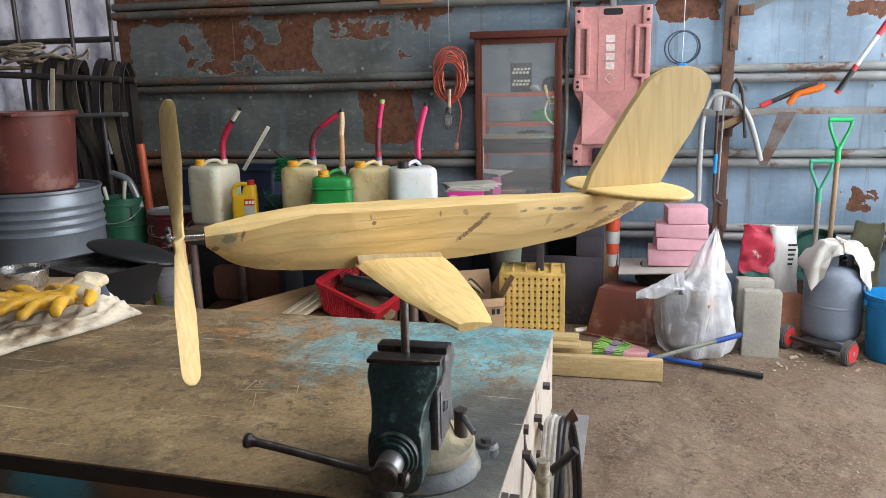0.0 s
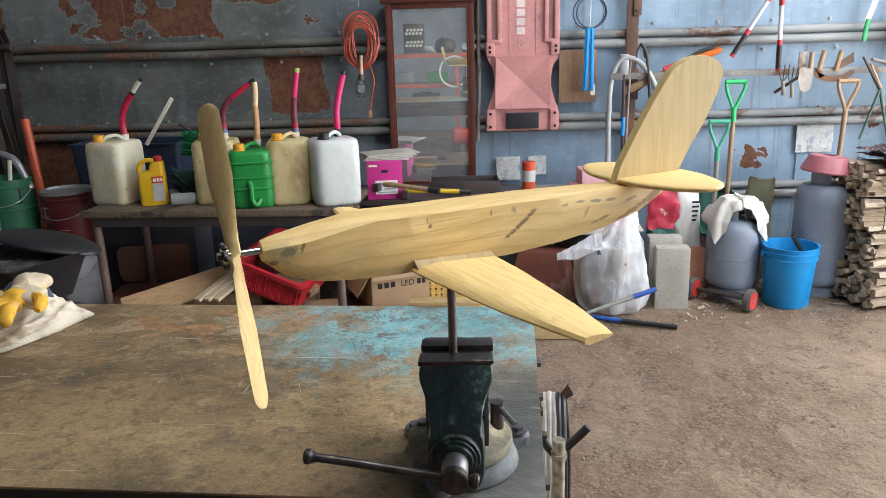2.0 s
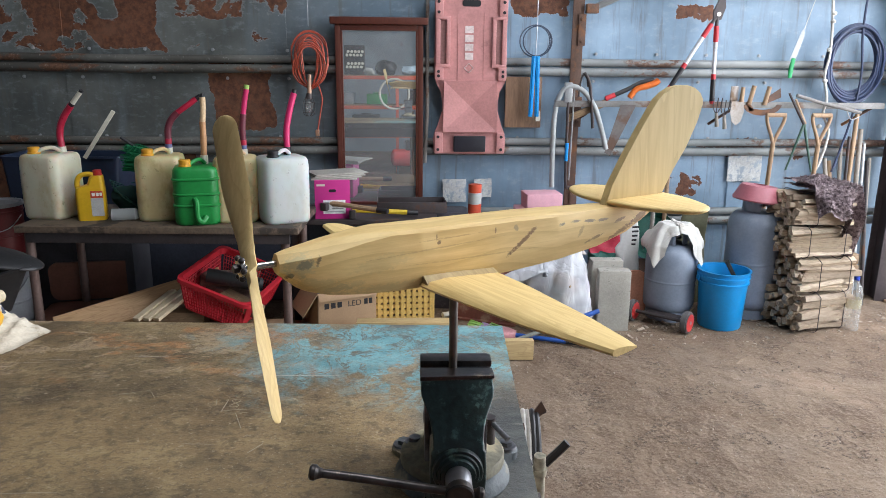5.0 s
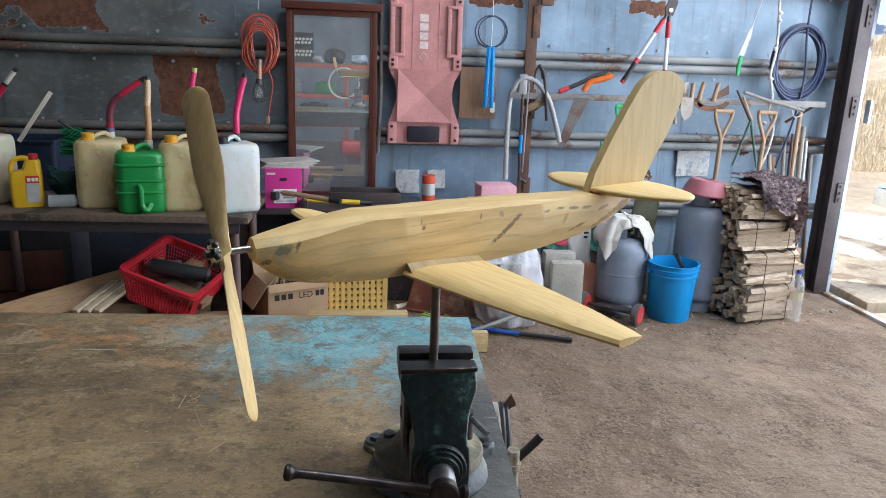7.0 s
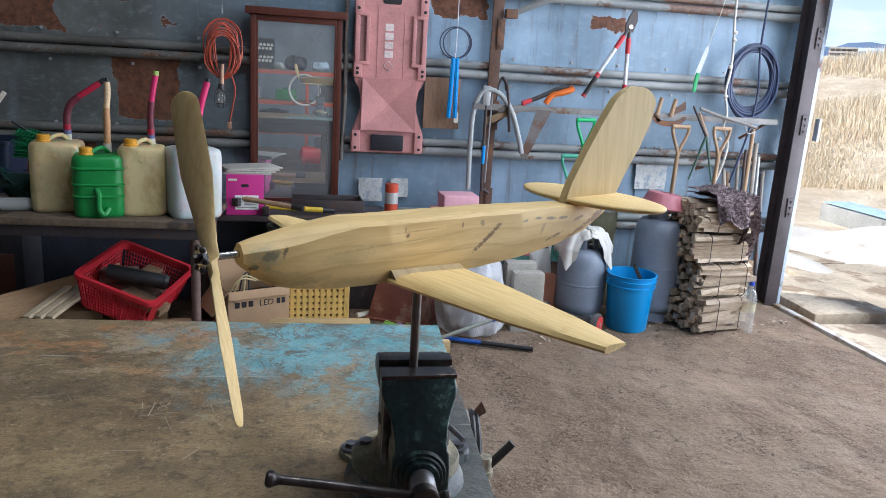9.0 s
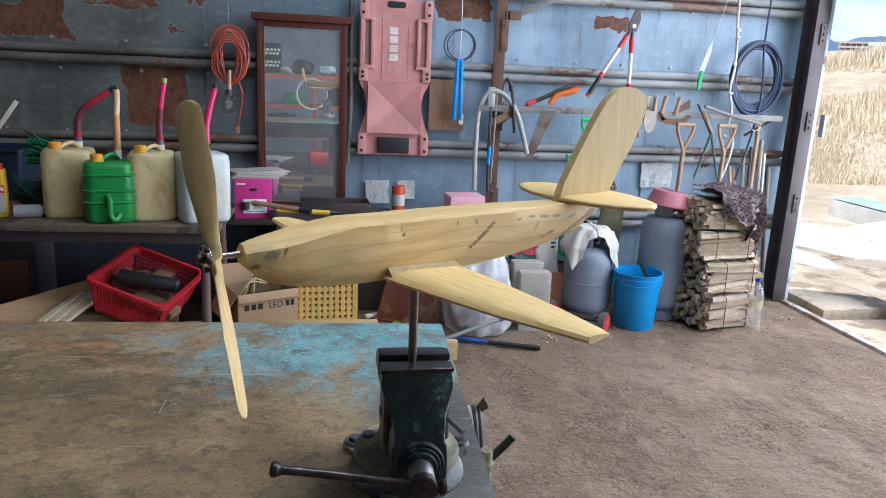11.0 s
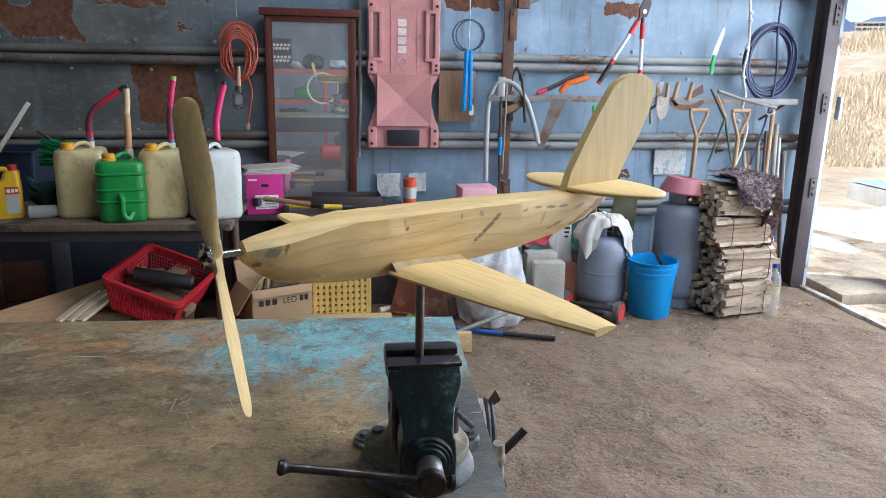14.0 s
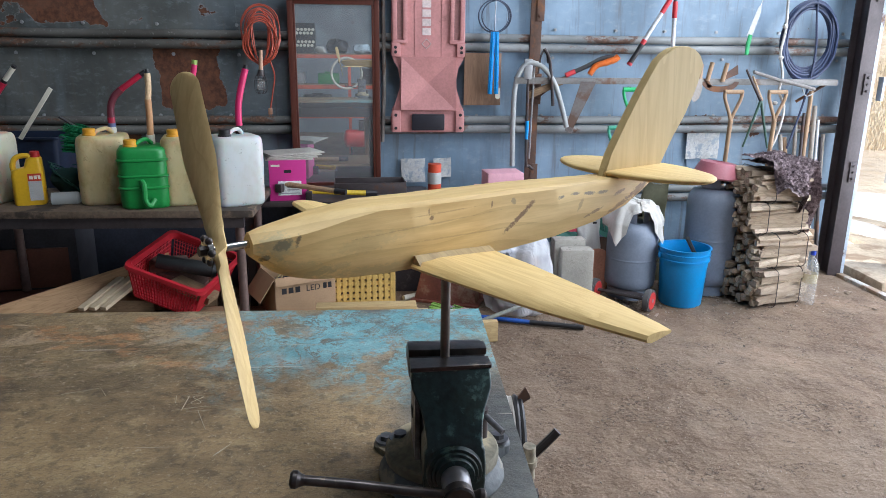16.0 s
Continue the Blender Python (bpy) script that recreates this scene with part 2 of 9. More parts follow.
    relief(t, s, calc(t, "SUBTRACT", calc(t, "ADD", noise_of(t, co, 5.0, 5.0), calc(t, "MULTIPLY", noise_of(t, co, 60.0, 4.0), 0.10)), calc(t, "MULTIPLY", rust, 0.3)), 0.45, 0.01)
    return m


def girt_paint():
    """Grey paint on tube, rusting in lengths, grimed brown and dimmed for fading daylight westward."""
    m, t, s = nodes("girt_paint")
    co = t.nodes.new("ShaderNodeTexCoord").outputs["Object"]
    sep = t.nodes.new("ShaderNodeSeparateXYZ")
    t.links.new(co, sep.inputs[0])
    drift, small = noise_of(t, co, 3.0, 6.0, 0.6, (0.5, 1, 1)), noise_of(t, co, 55.0, 4.0, 0.65)
    fresh = blend(t, step_of(t, drift, 0.35, 0.65), (0.17, 0.185, 0.19), (0.29, 0.305, 0.30))
    # brown grime; its low tone also carries the shade far from the door
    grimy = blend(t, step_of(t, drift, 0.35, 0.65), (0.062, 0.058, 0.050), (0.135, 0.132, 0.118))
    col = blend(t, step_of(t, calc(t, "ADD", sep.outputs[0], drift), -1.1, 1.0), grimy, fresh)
    col = blend(t, calc(t, "MULTIPLY", step_of(t, noise_of(t, co, 4.4, 7.0, 0.66, (0.55, 1, 1)), 0.55, 0.60), 0.9), col, blend(t, step_of(t, small, 0.4, 0.6), (0.085, 0.040, 0.022), (0.165, 0.080, 0.045)))
    col = blend(t, calc(t, "MULTIPLY", step_of(t, small, 0.60, 0.68), 0.4), col, (0.36, 0.37, 0.35))
    t.links.new(col, s.inputs["Base Color"])
    s.inputs["Roughness"].default_value = 0.52
    relief(t, s, small, 0.25, 0.0015)
    return m


def bench_rail():
    """Browned steel rail with one sprayed turquoise patch and bare rust further along."""
    m, t, s = nodes("bench_rail")
    co = t.nodes.new("ShaderNodeTexCoord").outputs["Object"]
    sep = t.nodes.new("ShaderNodeSeparateXYZ")
    t.links.new(co, sep.inputs[0])
    n, small = noise_of(t, co, 6.0, 6.0, 0.65), noise_of(t, co, 60.0, 4.0, 0.65)
    col = blend(t, step_of(t, n, 0.35, 0.65), (0.060, 0.045, 0.030), (0.150, 0.115, 0.070))
    x = calc(t, "ADD", sep.outputs[0], calc(t, "MULTIPLY", n, 0.12))
    rust = step_of(t, x, -0.60, -0.48)
    col = blend(t, calc(t, "MULTIPLY", rust, 0.7), col, (0.165, 0.075, 0.038))
    spray = calc(t, "SUBTRACT", 1.0, step_of(t, calc(t, "ABSOLUTE", calc(t, "SUBTRACT", x, -0.675)), 0.03, 0.11))
    col = blend(t, calc(t, "MULTIPLY", spray, 0.9), col, (0.05, 0.26, 0.35))
    col = blend(t, calc(t, "MULTIPLY", step_of(t, small, 0.58, 0.68), 0.4), col, (0.05, 0.035, 0.025))
    t.links.new(col, s.inputs["Base Color"])
    s.inputs["Roughness"].default_value = 0.6
    relief(t, s, small, 0.3, 0.002)
    return m


def dirt_floor():
    m, t, s = nodes("packed_dirt")
    co = t.nodes.new("ShaderNodeTexCoord").outputs["Object"]
    big, mid, fine = noise_of(t, co, 0.9, 6.0, 0.6), noise_of(t, co, 6.0, 8.0, 0.65), noise_of(t, co, 60.0, 5.0, 0.65)
    col = blend(t, step_of(t, big, 0.3, 0.7), (0.148, 0.097, 0.060), (0.206, 0.148, 0.098))
    soft = noise_of(t, co, 2.4, 5.0, 0.6, (1.0, 0.85, 1.0), 0.6)
    col = blend(t, calc(t, "MULTIPLY", step_of(t, soft, 0.46, 0.66), 0.55), col, (0.216, 0.164, 0.119))
    col = blend(t, calc(t, "MULTIPLY", step_of(t, noise_of(t, co, 3.1, 7.0, 0.66, (1.0, 0.85, 1.0), 0.9), 0.50, 0.66), 0.55), col, (0.101, 0.065, 0.040))
    col = blend(t, calc(t, "MULTIPLY", step_of(t, mid, 0.52, 0.72), 0.4), col, (0.139, 0.094, 0.064))
    damp = noise_of(t, co, 1.7, 7.0, 0.62, (1.0, 0.85, 1.0), 0.7)
    col = blend(t, calc(t, "MULTIPLY", step_of(t, damp, 0.50, 0.62), 0.55), col, (0.111, 0.071, 0.044))
    col = blend(t, calc(t, "MULTIPLY", step_of(t, noise_of(t, co, 1.3, 6.0, 0.6, (1.4, 1.0, 1.0), 0.4), 0.55, 0.68), 0.6), col, (0.282, 0.201, 0.138))
    crumbs = calc(t, "MULTIPLY", step_of(t, noise_of(t, co, 42.0, 6.0, 0.7), 0.53, 0.60), step_of(t, noise_of(t, co, 4.2, 6.0, 0.7), 0.50, 0.60))
    col = blend(t, calc(t, "MULTIPLY", crumbs, 0.85), col, (0.071, 0.049, 0.033))
    col = blend(t, calc(t, "MULTIPLY", step_of(t, noise_of(t, co, 120.0, 3.0, 0.6), 0.68, 0.73), 0.55), col, (0.441, 0.386, 0.316))
    col = blend(t, calc(t, "MULTIPLY", step_of(t, fine, 0.5, 0.64), 0.30), col, (0.346, 0.275, 0.201))
    # bleached earth and straw out of doors
    sep = t.nodes.new("ShaderNodeSeparateXYZ")
    t.links.new(co, sep.inputs[0])
    straw = blend(t, step_of(t, noise_of(t, co, 1.1, 8.0, 0.7), 0.35, 0.65), (0.53, 0.41, 0.28), (0.70, 0.585, 0.43))
    straw = blend(t, calc(t, "MULTIPLY", step_of(t, noise_of(t, co, 3.0, 9.0, 0.8), 0.48, 0.60), 0.45), straw, (0.46, 0.33, 0.20))
    col = blend(t, step_of(t, sep.outputs[0], 3.15, 3.5), col, straw)
    t.links.new(col, s.inputs["Base Color"])
    s.inputs["Roughness"].default_value = 0.92
    lumps = calc(t, "ADD", calc(t, "MULTIPLY", noise_of(t, co, 5.0, 6.0, 0.6, (1.0, 1.1, 1.0), 0.1), 1.3), calc(t, "MULTIPLY", noise_of(t, co, 17.0, 8.0, 0.7), 0.34))
    lumps = calc(t, "ADD", lumps, calc(t, "MULTIPLY", noise_of(t, co, 2.6, 5.0, 0.55, (1.0, 0.85, 1.0), 0.4), 2.0))
    relief(t, s, calc(t, "ADD", lumps, calc(t, "ADD", calc(t, "MULTIPLY", crumbs, 0.12), calc(t, "MULTIPLY", fine, 0.14))), 0.85, 0.042)
    return m


def bench_steel():
    """A steel top, browned and scuffed, with turquoise paint left towards one corner."""
    m, t, s = nodes("bench_steel")
    co = t.nodes.new("ShaderNodeTexCoord").outputs["Object"]
    sep = t.nodes.new("ShaderNodeSeparateXYZ")
    t.links.new(co, sep.inputs[0])
    big, mid, fine = noise_of(t, co, 2.6, 6.0, 0.6), noise_of(t, co, 14.0, 9.0, 0.72, (1.0, 1.5, 1.0)), noise_of(t, co, 105.0, 5.0, 0.7)
    wide = noise_of(t, co, 1.5, 5.0, 0.62, (1.0, 1.4, 1.0))
    col = blend(t, step_of(t, big, 0.32, 0.68), (0.140, 0.092, 0.045), (0.265, 0.190, 0.096))
    # polished golden brown towards the working edge, smoked dark in the middle
    edge = calc(t, "SUBTRACT", calc(t, "ADD", 0.52, calc(t, "MULTIPLY", calc(t, "SUBTRACT", big, 0.5), 0.9)), sep.outputs[1])
    col = blend(t, calc(t, "MULTIPLY", step_of(t, edge, -0.05, 0.40), 0.55), col, (0.385, 0.268, 0.128))
    col = blend(t, calc(t, "MULTIPLY", step_of(t, wide, 0.45, 0.60), 0.72), col, (0.068, 0.050, 0.030))
    # flakes and orange rust towards the far edge
    flake = noise_of(t, co, 7.0, 8.0, 0.66, (1.0, 1.5, 1.0), 0.5)
    far = step_of(t, sep.outputs[1], 0.30, 0.62)
    col = blend(t, calc(t, "MULTIPLY", calc(t, "MULTIPLY", step_of(t, flake, 0.545, 0.565), far), 0.65), col, (0.37, 0.27, 0.165))
    col = blend(t, calc(t, "MULTIPLY", calc(t, "MULTIPLY", step_of(t, noise_of(t, co, 5.0, 8.0, 0.7, (1.0, 1.8, 1.0)), 0.54, 0.62), far), 0.75), col, (0.36, 0.165, 0.062))
    col = blend(t, calc(t, "MULTIPLY", step_of(t, mid, 0.50, 0.66), 0.42), col, (0.42, 0.32, 0.165))
    col = blend(t, calc(t, "MULTIPLY", step_of(t, noise_of(t, co, 30.0, 8.0, 0.78), 0.50, 0.60), 0.50), col, (0.060, 0.042, 0.025))
    # pebbled grain
    col = blend(t, calc(t, "MULTIPLY", step_of(t, fine, 0.50, 0.62), 0.42), col, (0.095, 0.070, 0.042))
    col = blend(t, calc(t, "MULTIPLY", step_of(t, noise_of(t, co, 130.0, 4.0, 0.7, (1, 1, 1), 0.4), 0.58, 0.68), 0.42), col, (0.50, 0.42, 0.29))
    # the painted corner lies at x near 0 and y near the far edge
    away = calc(t, "SQRT", calc(t, "ADD", calc(t, "POWER", calc(t, "ABSOLUTE", calc(t, "DIVIDE", calc(t, "ADD", sep.outputs[0], 0.12), 0.42)), 2.0), calc(t, "POWER", calc(t, "ABSOLUTE", calc(t, "DIVIDE", calc(t, "SUBTRACT", sep.outputs[1], 0.64), 0.24)), 2.0)))
    level = calc(t, "SUBTRACT", calc(t, "ADD", noise_of(t, co, 4.5, 10.0, 0.70, (1.0, 1.1, 1.0), 0.5), 0.50), calc(t, "MULTIPLY", away, 0.42))
    worn = calc(t, "MULTIPLY", step_of(t, noise_of(t, co, 13.0, 9.0, 0.74, (1.0, 0.85, 1.0), 0.3), 0.49, 0.56), calc(t, "SUBTRACT", 1.0, step_of(t, level, 0.66, 1.0)))
    crack = calc(t, "SUBTRACT", 1.0, step_of(t, calc(t, "ABSOLUTE", calc(t, "SUBTRACT", noise_of(t, co, 9.0, 7.0, 0.68, (1.0, 0.85, 1.0), 0.8), 0.5)), 0.006, 0.020))
    paint = calc(t, "MULTIPLY", step_of(t, level, 0.44, 0.74), calc(t, "SUBTRACT", 1.0, calc(t, "MAXIMUM", calc(t, "MULTIPLY", worn, 0.95), calc(t, "MULTIPLY", crack, 0.8))))
    paint = calc(t, "MULTIPLY", paint, calc(t, "SUBTRACT", 1.0, calc(t, "MULTIPLY", step_of(t, fine, 0.52, 0.62), 0.35)))
    blue = blend(t, step_of(t, noise_of(t, co, 18.0, 6.0, 0.7), 0.35, 0.65), (0.105, 0.310, 0.350), (0.195, 0.445, 0.485))
    col = blend(t, calc(t, "MULTIPLY", paint, 0.82), col, blue)
    # bare blued steel along the near end
    bare = calc(t, "MULTIPLY", step_of(t, calc(t, "ADD", sep.outputs[0], calc(t, "MULTIPLY", big, 0.12)), -0.16, -0.05), calc(t, "SUBTRACT", 1.0, step_of(t, sep.outputs[1], 0.30, 0.55)))
    col = blend(t, calc(t, "MULTIPLY", bare, 0.88), col, blend(t, step_of(t, mid, 0.4, 0.65), (0.035, 0.046, 0.052), (0.085, 0.10, 0.10)))
    # knife and grinder scratches, pale
    for turn, cut in ((0.5, 0.715), (1.9, 0.725)):
        mp = put(t, "ShaderNodeMapping", Rotation=(0, 0, turn), Scale=(1.6, 60.0, 1.0))
        t.links.new(co, mp.inputs["Vector"])
        col = blend(t, calc(t, "MULTIPLY", step_of(t, noise_of(t, mp.outputs[0], 1.6, 2.0, 0.5), cut, cut + 0.03), 0.5), col, (0.55, 0.49, 0.40))
    t.links.new(col, s.inputs["Base Color"])
    t.links.new(calc(t, "ADD", calc(t, "MULTIPLY", mid, 0.4), 0.34), s.inputs["Roughness"])
    s.inputs["Metallic"].default_value = 0.1
    relief(t, s, calc(t, "ADD", calc(t, "MULTIPLY", mid, 0.7), fine), 0.5, 0.004)
    return m


def carved_pine():
    """Planed and carved pine with long growth lines, a knot, an old gouge and ink stains on the starboard side."""
    m, t, s = nodes("carved_pine")
    co = t.nodes.new("ShaderNodeTexCoord").outputs["Object"]
    sep = t.nodes.new("ShaderNodeSeparateXYZ")
    t.links.new(co, sep.inputs[0])
    x, y, z = sep.outputs
    ragged = calc(t, "SUBTRACT", noise_of(t, co, 170.0, 6.0, 0.78, (0.6, 1.0, 1.0)), 0.5)
    col = blend(t, step_of(t, noise_of(t, co, 9.0, 5.0, 0.6, (1.0, 7.0, 7.0)), 0.32, 0.68), (0.79, 0.580, 0.245), (0.67, 0.465, 0.180))
    col = blend(t, calc(t, "MULTIPLY", step_of(t, noise_of(t, co, 9.0, 4.0, 0.6, (1.0, 60.0, 60.0)), 0.45, 0.75), 0.22), col, (0.50, 0.33, 0.13))
    bend = calc(t, "ADD", calc(t, "MULTIPLY", noise_of(t, co, 5.0, 2.0, 0.4), 0.055), calc(t, "ADD", z, calc(t, "MULTIPLY", y, 0.35)))
    ring = calc(t, "FRACT", calc(t, "MULTIPLY", bend, 44.0))
    col = blend(t, calc(t, "MULTIPLY", step_of(t, ring, 0.62, 0.98), 0.38), col, (0.50, 0.31, 0.10))
    col = blend(t, calc(t, "MULTIPLY", step_of(t, noise_of(t, co, 5.0, 4.0, 0.6), 0.52, 0.75), 0.28), col, (0.58, 0.47, 0.26))
    starboard = step_of(t, calc(t, "MULTIPLY", y, -1.0), 0.004, 0.012)
    # middle x and z, half length, half width, slope, strength, colour
    for bx, bz, a, b, slope, much, tone in ((0.094, 1.3615, 0.032, 0.0040, 34, 0.9, (0.19, 0.095, 0.04)), (0.076, 1.351, 0.012, 0.0024, 34, 0.6, (0.16, 0.09, 0.04)), (0.114, 1.376, 0.010, 0.0042, 30, 0.7, (0.20, 0.10, 0.045)), (-0.2270, 1.3725, 0.012, 0.006, 20, 0.85, (0.12, 0.095, 0.06)), (-0.212, 1.3750, 0.008, 0.003, 70, 0.8, (0.13, 0.10, 0.06)), (-0.2450, 1.3600, 0.007, 0.004, 30, 0.85, (0.12, 0.09, 0.05)), (-0.13, 1.362, 0.05, 0.012, 6, 0.22, (0.40, 0.34, 0.17)),
                                            (-0.232, 1.3715, 0.022, 0.015, 0, 0.42, (0.33, 0.34, 0.21)), (-0.205, 1.3400, 0.045, 0.014, -14, 0.38, (0.36, 0.32, 0.16)), (-0.10, 1.3270, 0.090, 0.009, -2, 0.34, (0.38, 0.33, 0.17)), (-0.0455, 1.3790, 0.004, 0.003, 50, 0.8, (0.18, 0.10, 0.05)), (-0.0490, 1.3870, 0.0016, 0.006, 0, 0.6, (0.18, 0.10, 0.05)), (0.0465, 1.3840, 0.0016, 0.005, 0, 0.7, (0.18, 0.10, 0.05)), (0.0835, 1.3840, 0.005, 0.005, 0, 0.6, (0.26, 0.19, 0.11)),
                                            (0.1706, 1.3787, 0.008, 0.0028, 10, 0.75, (0.11, 0.11, 0.10)), (0.1973, 1.3800, 0.012, 0.0022, 0, 0.7, (0.10, 0.10, 0.10)), (0.2272, 1.3775, 0.014, 0.0026, -4, 0.75, (0.12, 0.105, 0.095)), (0.2581, 1.3756, 0.014, 0.0026, 0, 0.7, (0.11, 0.10, 0.09)), (0.2950, 1.3715, 0.014, 0.0034, 12, 0.7, (0.20, 0.10, 0.05)), (0.2401, 1.3490, 0.020, 0.0026, 14, 0.7, (0.18, 0.09, 0.045)), (0.3000, 1.3520, 0.032, 0.0055, 22, 0.75, (0.18, 0.085, 0.04)), (0.3463, 1.3690, 0.030, 0.009, 26, 0.8, (0.19, 0.095, 0.055)), (0.21, 1.3640, 0.012, 0.004, 60, 0.45, (0.25, 0.15, 0.07)), (-0.18, 1.338, 0.030, 0.006, 8, 0.3, (0.30, 0.26, 0.14)),
                                            (-0.03, 1.3835, 0.06, 0.0011, 1, 0.5, (0.42, 0.24, 0.09)), (-0.05, 1.3715, 0.11, 0.0012, 2, 0.45, (0.40, 0.25, 0.10)), (0.01, 1.352, 0.13, 0.0012, -1, 0.4, (0.42, 0.26, 0.10))):
        c, sn = math.cos(radians(slope)), math.sin(radians(slope))
        dx, dz = calc(t, "SUBTRACT", x, bx), calc(t, "SUBTRACT", z, bz)
        along = calc(t, "ADD", calc(t, "MULTIPLY", dx, c / a), calc(t, "MULTIPLY", dz, sn / a))
        across = calc(t, "SUBTRACT", calc(t, "MULTIPLY", dz, c / b), calc(t, "MULTIPLY", dx, sn / b))
        d = calc(t, "ADD", calc(t, "ADD", calc(t, "POWER", calc(t, "ABSOLUTE", along), 2.0), calc(t, "POWER", calc(t, "ABSOLUTE", across), 2.0)), calc(t, "MULTIPLY", ragged, 4.6))
        hit = calc(t, "MULTIPLY", calc(t, "SUBTRACT", 1.0, step_of(t, d, 0.20, 1.0)), calc(t, "MULTIPLY", starboard, much))
        col = blend(t, hit, col, tone)
    t.links.new(col, s.inputs["Base Color"])
    s.inputs["Roughness"].default_value = 0.55
    relief(t, s, noise_of(t, co, 9.0, 4.0, 0.6, (1.0, 40.0, 40.0)), 0.2, 0.0008)
    return m


def clear(name, color, rough=0.05, alpha=0.3):
    """Thin clear plastic: mostly see-through, with gloss."""
    m, t, s = nodes(name)
    s.inputs["Base Color"].default_value = (*color, 1)
    s.inputs["Roughness"].default_value = rough
    s.inputs["Alpha"].default_value = alpha
    return m


def cloudy(name, color, stain, low=-0.2, high=0.0):
    """Milky plastic that lets light in, stained in blotches."""
    m, t, s = nodes(name)
    co = t.nodes.new("ShaderNodeTexCoord").outputs["Object"]
    n = noise_of(t, co, 9.0, 6.0, 0.65, (1.0, 1.0, 0.6))
    col = blend(t, step_of(t, n, 0.42, 0.75), color, stain)
    col = blend(t, calc(t, "MULTIPLY", step_of(t, noise_of(t, co, 30.0, 6.0, 0.75), 0.60, 0.68), 0.6), col, tuple(c * 0.45 for c in stain))
    t.links.new(col, s.inputs["Base Color"])
    s.inputs["Roughness"].default_value = 0.42
    s.inputs["Subsurface Weight"].default_value = 0.35
    s.inputs["Subsurface Scale"].default_value = 0.03
    relief(t, s, noise_of(t, co, 40.0), 0.15, 0.002)
    return m


WALL, DIRT, BENCH = wall_paint(), dirt_floor(), bench_steel()
PINE = carved_pine()
PINE_Z = wooden("pine_blade", (0.66, 0.50, 0.22), (0.50, 0.335, 0.13), grain=(30.0, 30.0, 1.2), rings=1.6)
PINE_Y = wooden("pine_wing", (0.82, 0.61, 0.255), (0.60, 0.39, 0.135), grain=(30.0, 1.4, 30.0), scale=7.0, rings=2.2)
TIMBER = wooden("sawn_timber", (0.52, 0.39, 0.19), (0.32, 0.21, 0.09))
PALE_LATH = wooden("pale_lath", (0.66, 0.55, 0.38), (0.44, 0.33, 0.19))
OLD_WOOD = wooden("old_board", (0.27, 0.18, 0.10), (0.12, 0.075, 0.04), marks=(0.05, 0.035, 0.025))
FIREWOOD = wooden("firewood", (0.70, 0.58, 0.42), (0.19, 0.135, 0.09), rnd=0.75)
HANDLE = wooden("handle_wood", (0.40, 0.27, 0.16), (0.22, 0.13, 0.07), grain=(14.0, 14.0, 1.0))
GIRT = girt_paint()
DARK_STEEL = plain("dark_steel", (0.06, 0.05, 0.05), 0.5, 0.3, dirt=(0.10, 0.05, 0.03))
RUSTY = plain("rusty_steel", (0.12, 0.07, 0.05), 0.7, 0.2, dirt=(0.20, 0.09, 0.04), dirt_at=0.5)
GALV = plain("galvanised", (0.36, 0.37, 0.38), 0.42, 0.6, var=0.2)
CHROME = plain("bright_metal", (0.62, 0.60, 0.56), 0.25, 0.95, var=0.12, bump=0.05)
VISE_GREEN = plain("vise_green", (0.020, 0.040, 0.041), 0.34, 0.15, var=0.6, scale=14.0, fine=110.0, bump=0.5, dirt=(0.085, 0.155, 0.145), dirt_at=0.56, dirt_scale=30.0)
VISE_GREY = plain("vise_casting", (0.095, 0.108, 0.115), 0.62, 0.1, var=0.4, scale=14.0, fine=120.0, bump=0.6, dirt=(0.26, 0.23, 0.16), dirt_at=0.52, dirt_scale=11.0)
VISE_DUSTY = plain("vise_dusty_casting", (0.19, 0.175, 0.125), 0.8, 0.0, var=0.4, scale=14.0, fine=120.0, bump=0.6, dirt=(0.33, 0.285, 0.18), dirt_at=0.48, dirt_scale=9.0)
VISE_REAR = plain("vise_worn_casting", (0.13, 0.13, 0.14), 0.42, 0.35, var=0.4, scale=18.0, fine=120.0, bump=0.5, dirt=(0.075, 0.085, 0.085), dirt_at=0.53, dirt_scale=16.0)
VISE_STEEL = plain("jaw_steel", (0.060, 0.052, 0.050), 0.36, 0.55, var=0.6, scale=24.0, dirt=(0.20, 0.16, 0.115), dirt_at=0.60, dirt_scale=26.0)
BLACK = plain("black_plastic", (0.015, 0.015, 0.017), 0.45, var=0.25)
CONCRETE = plain("concrete", (0.40, 0.385, 0.35), 0.9, var=0.22, scale=3.0, fine=45.0, bump=0.5, dirt=(0.26, 0.24, 0.21), dirt_at=0.56)
GAS_GREY = plain("gas_bottle_paint", (0.205, 0.245, 0.310), 0.42, var=0.16, dirt=(0.11, 0.12, 0.13), dirt_at=0.62)
BLUE_PAIL = plain("blue_plastic", (0.010, 0.26, 0.62), 0.38, var=0.12, bump=0.05)
RED_PLASTIC = plain("red_basket_plastic", (0.50, 0.022, 0.035), 0.4, var=0.15, bump=0.05)
PINK_PLASTIC = plain("pink_creeper_plastic", (0.52, 0.245, 0.235), 0.5, var=0.2, dirt=(0.27, 0.12, 0.115), dirt_at=0.66, bump=0.08)
YELLOW_CRATE = plain("yellow_crate_plastic", (0.68, 0.45, 0.13), 0.5, var=0.2, dirt=(0.27, 0.17, 0.06), dirt_at=0.62)
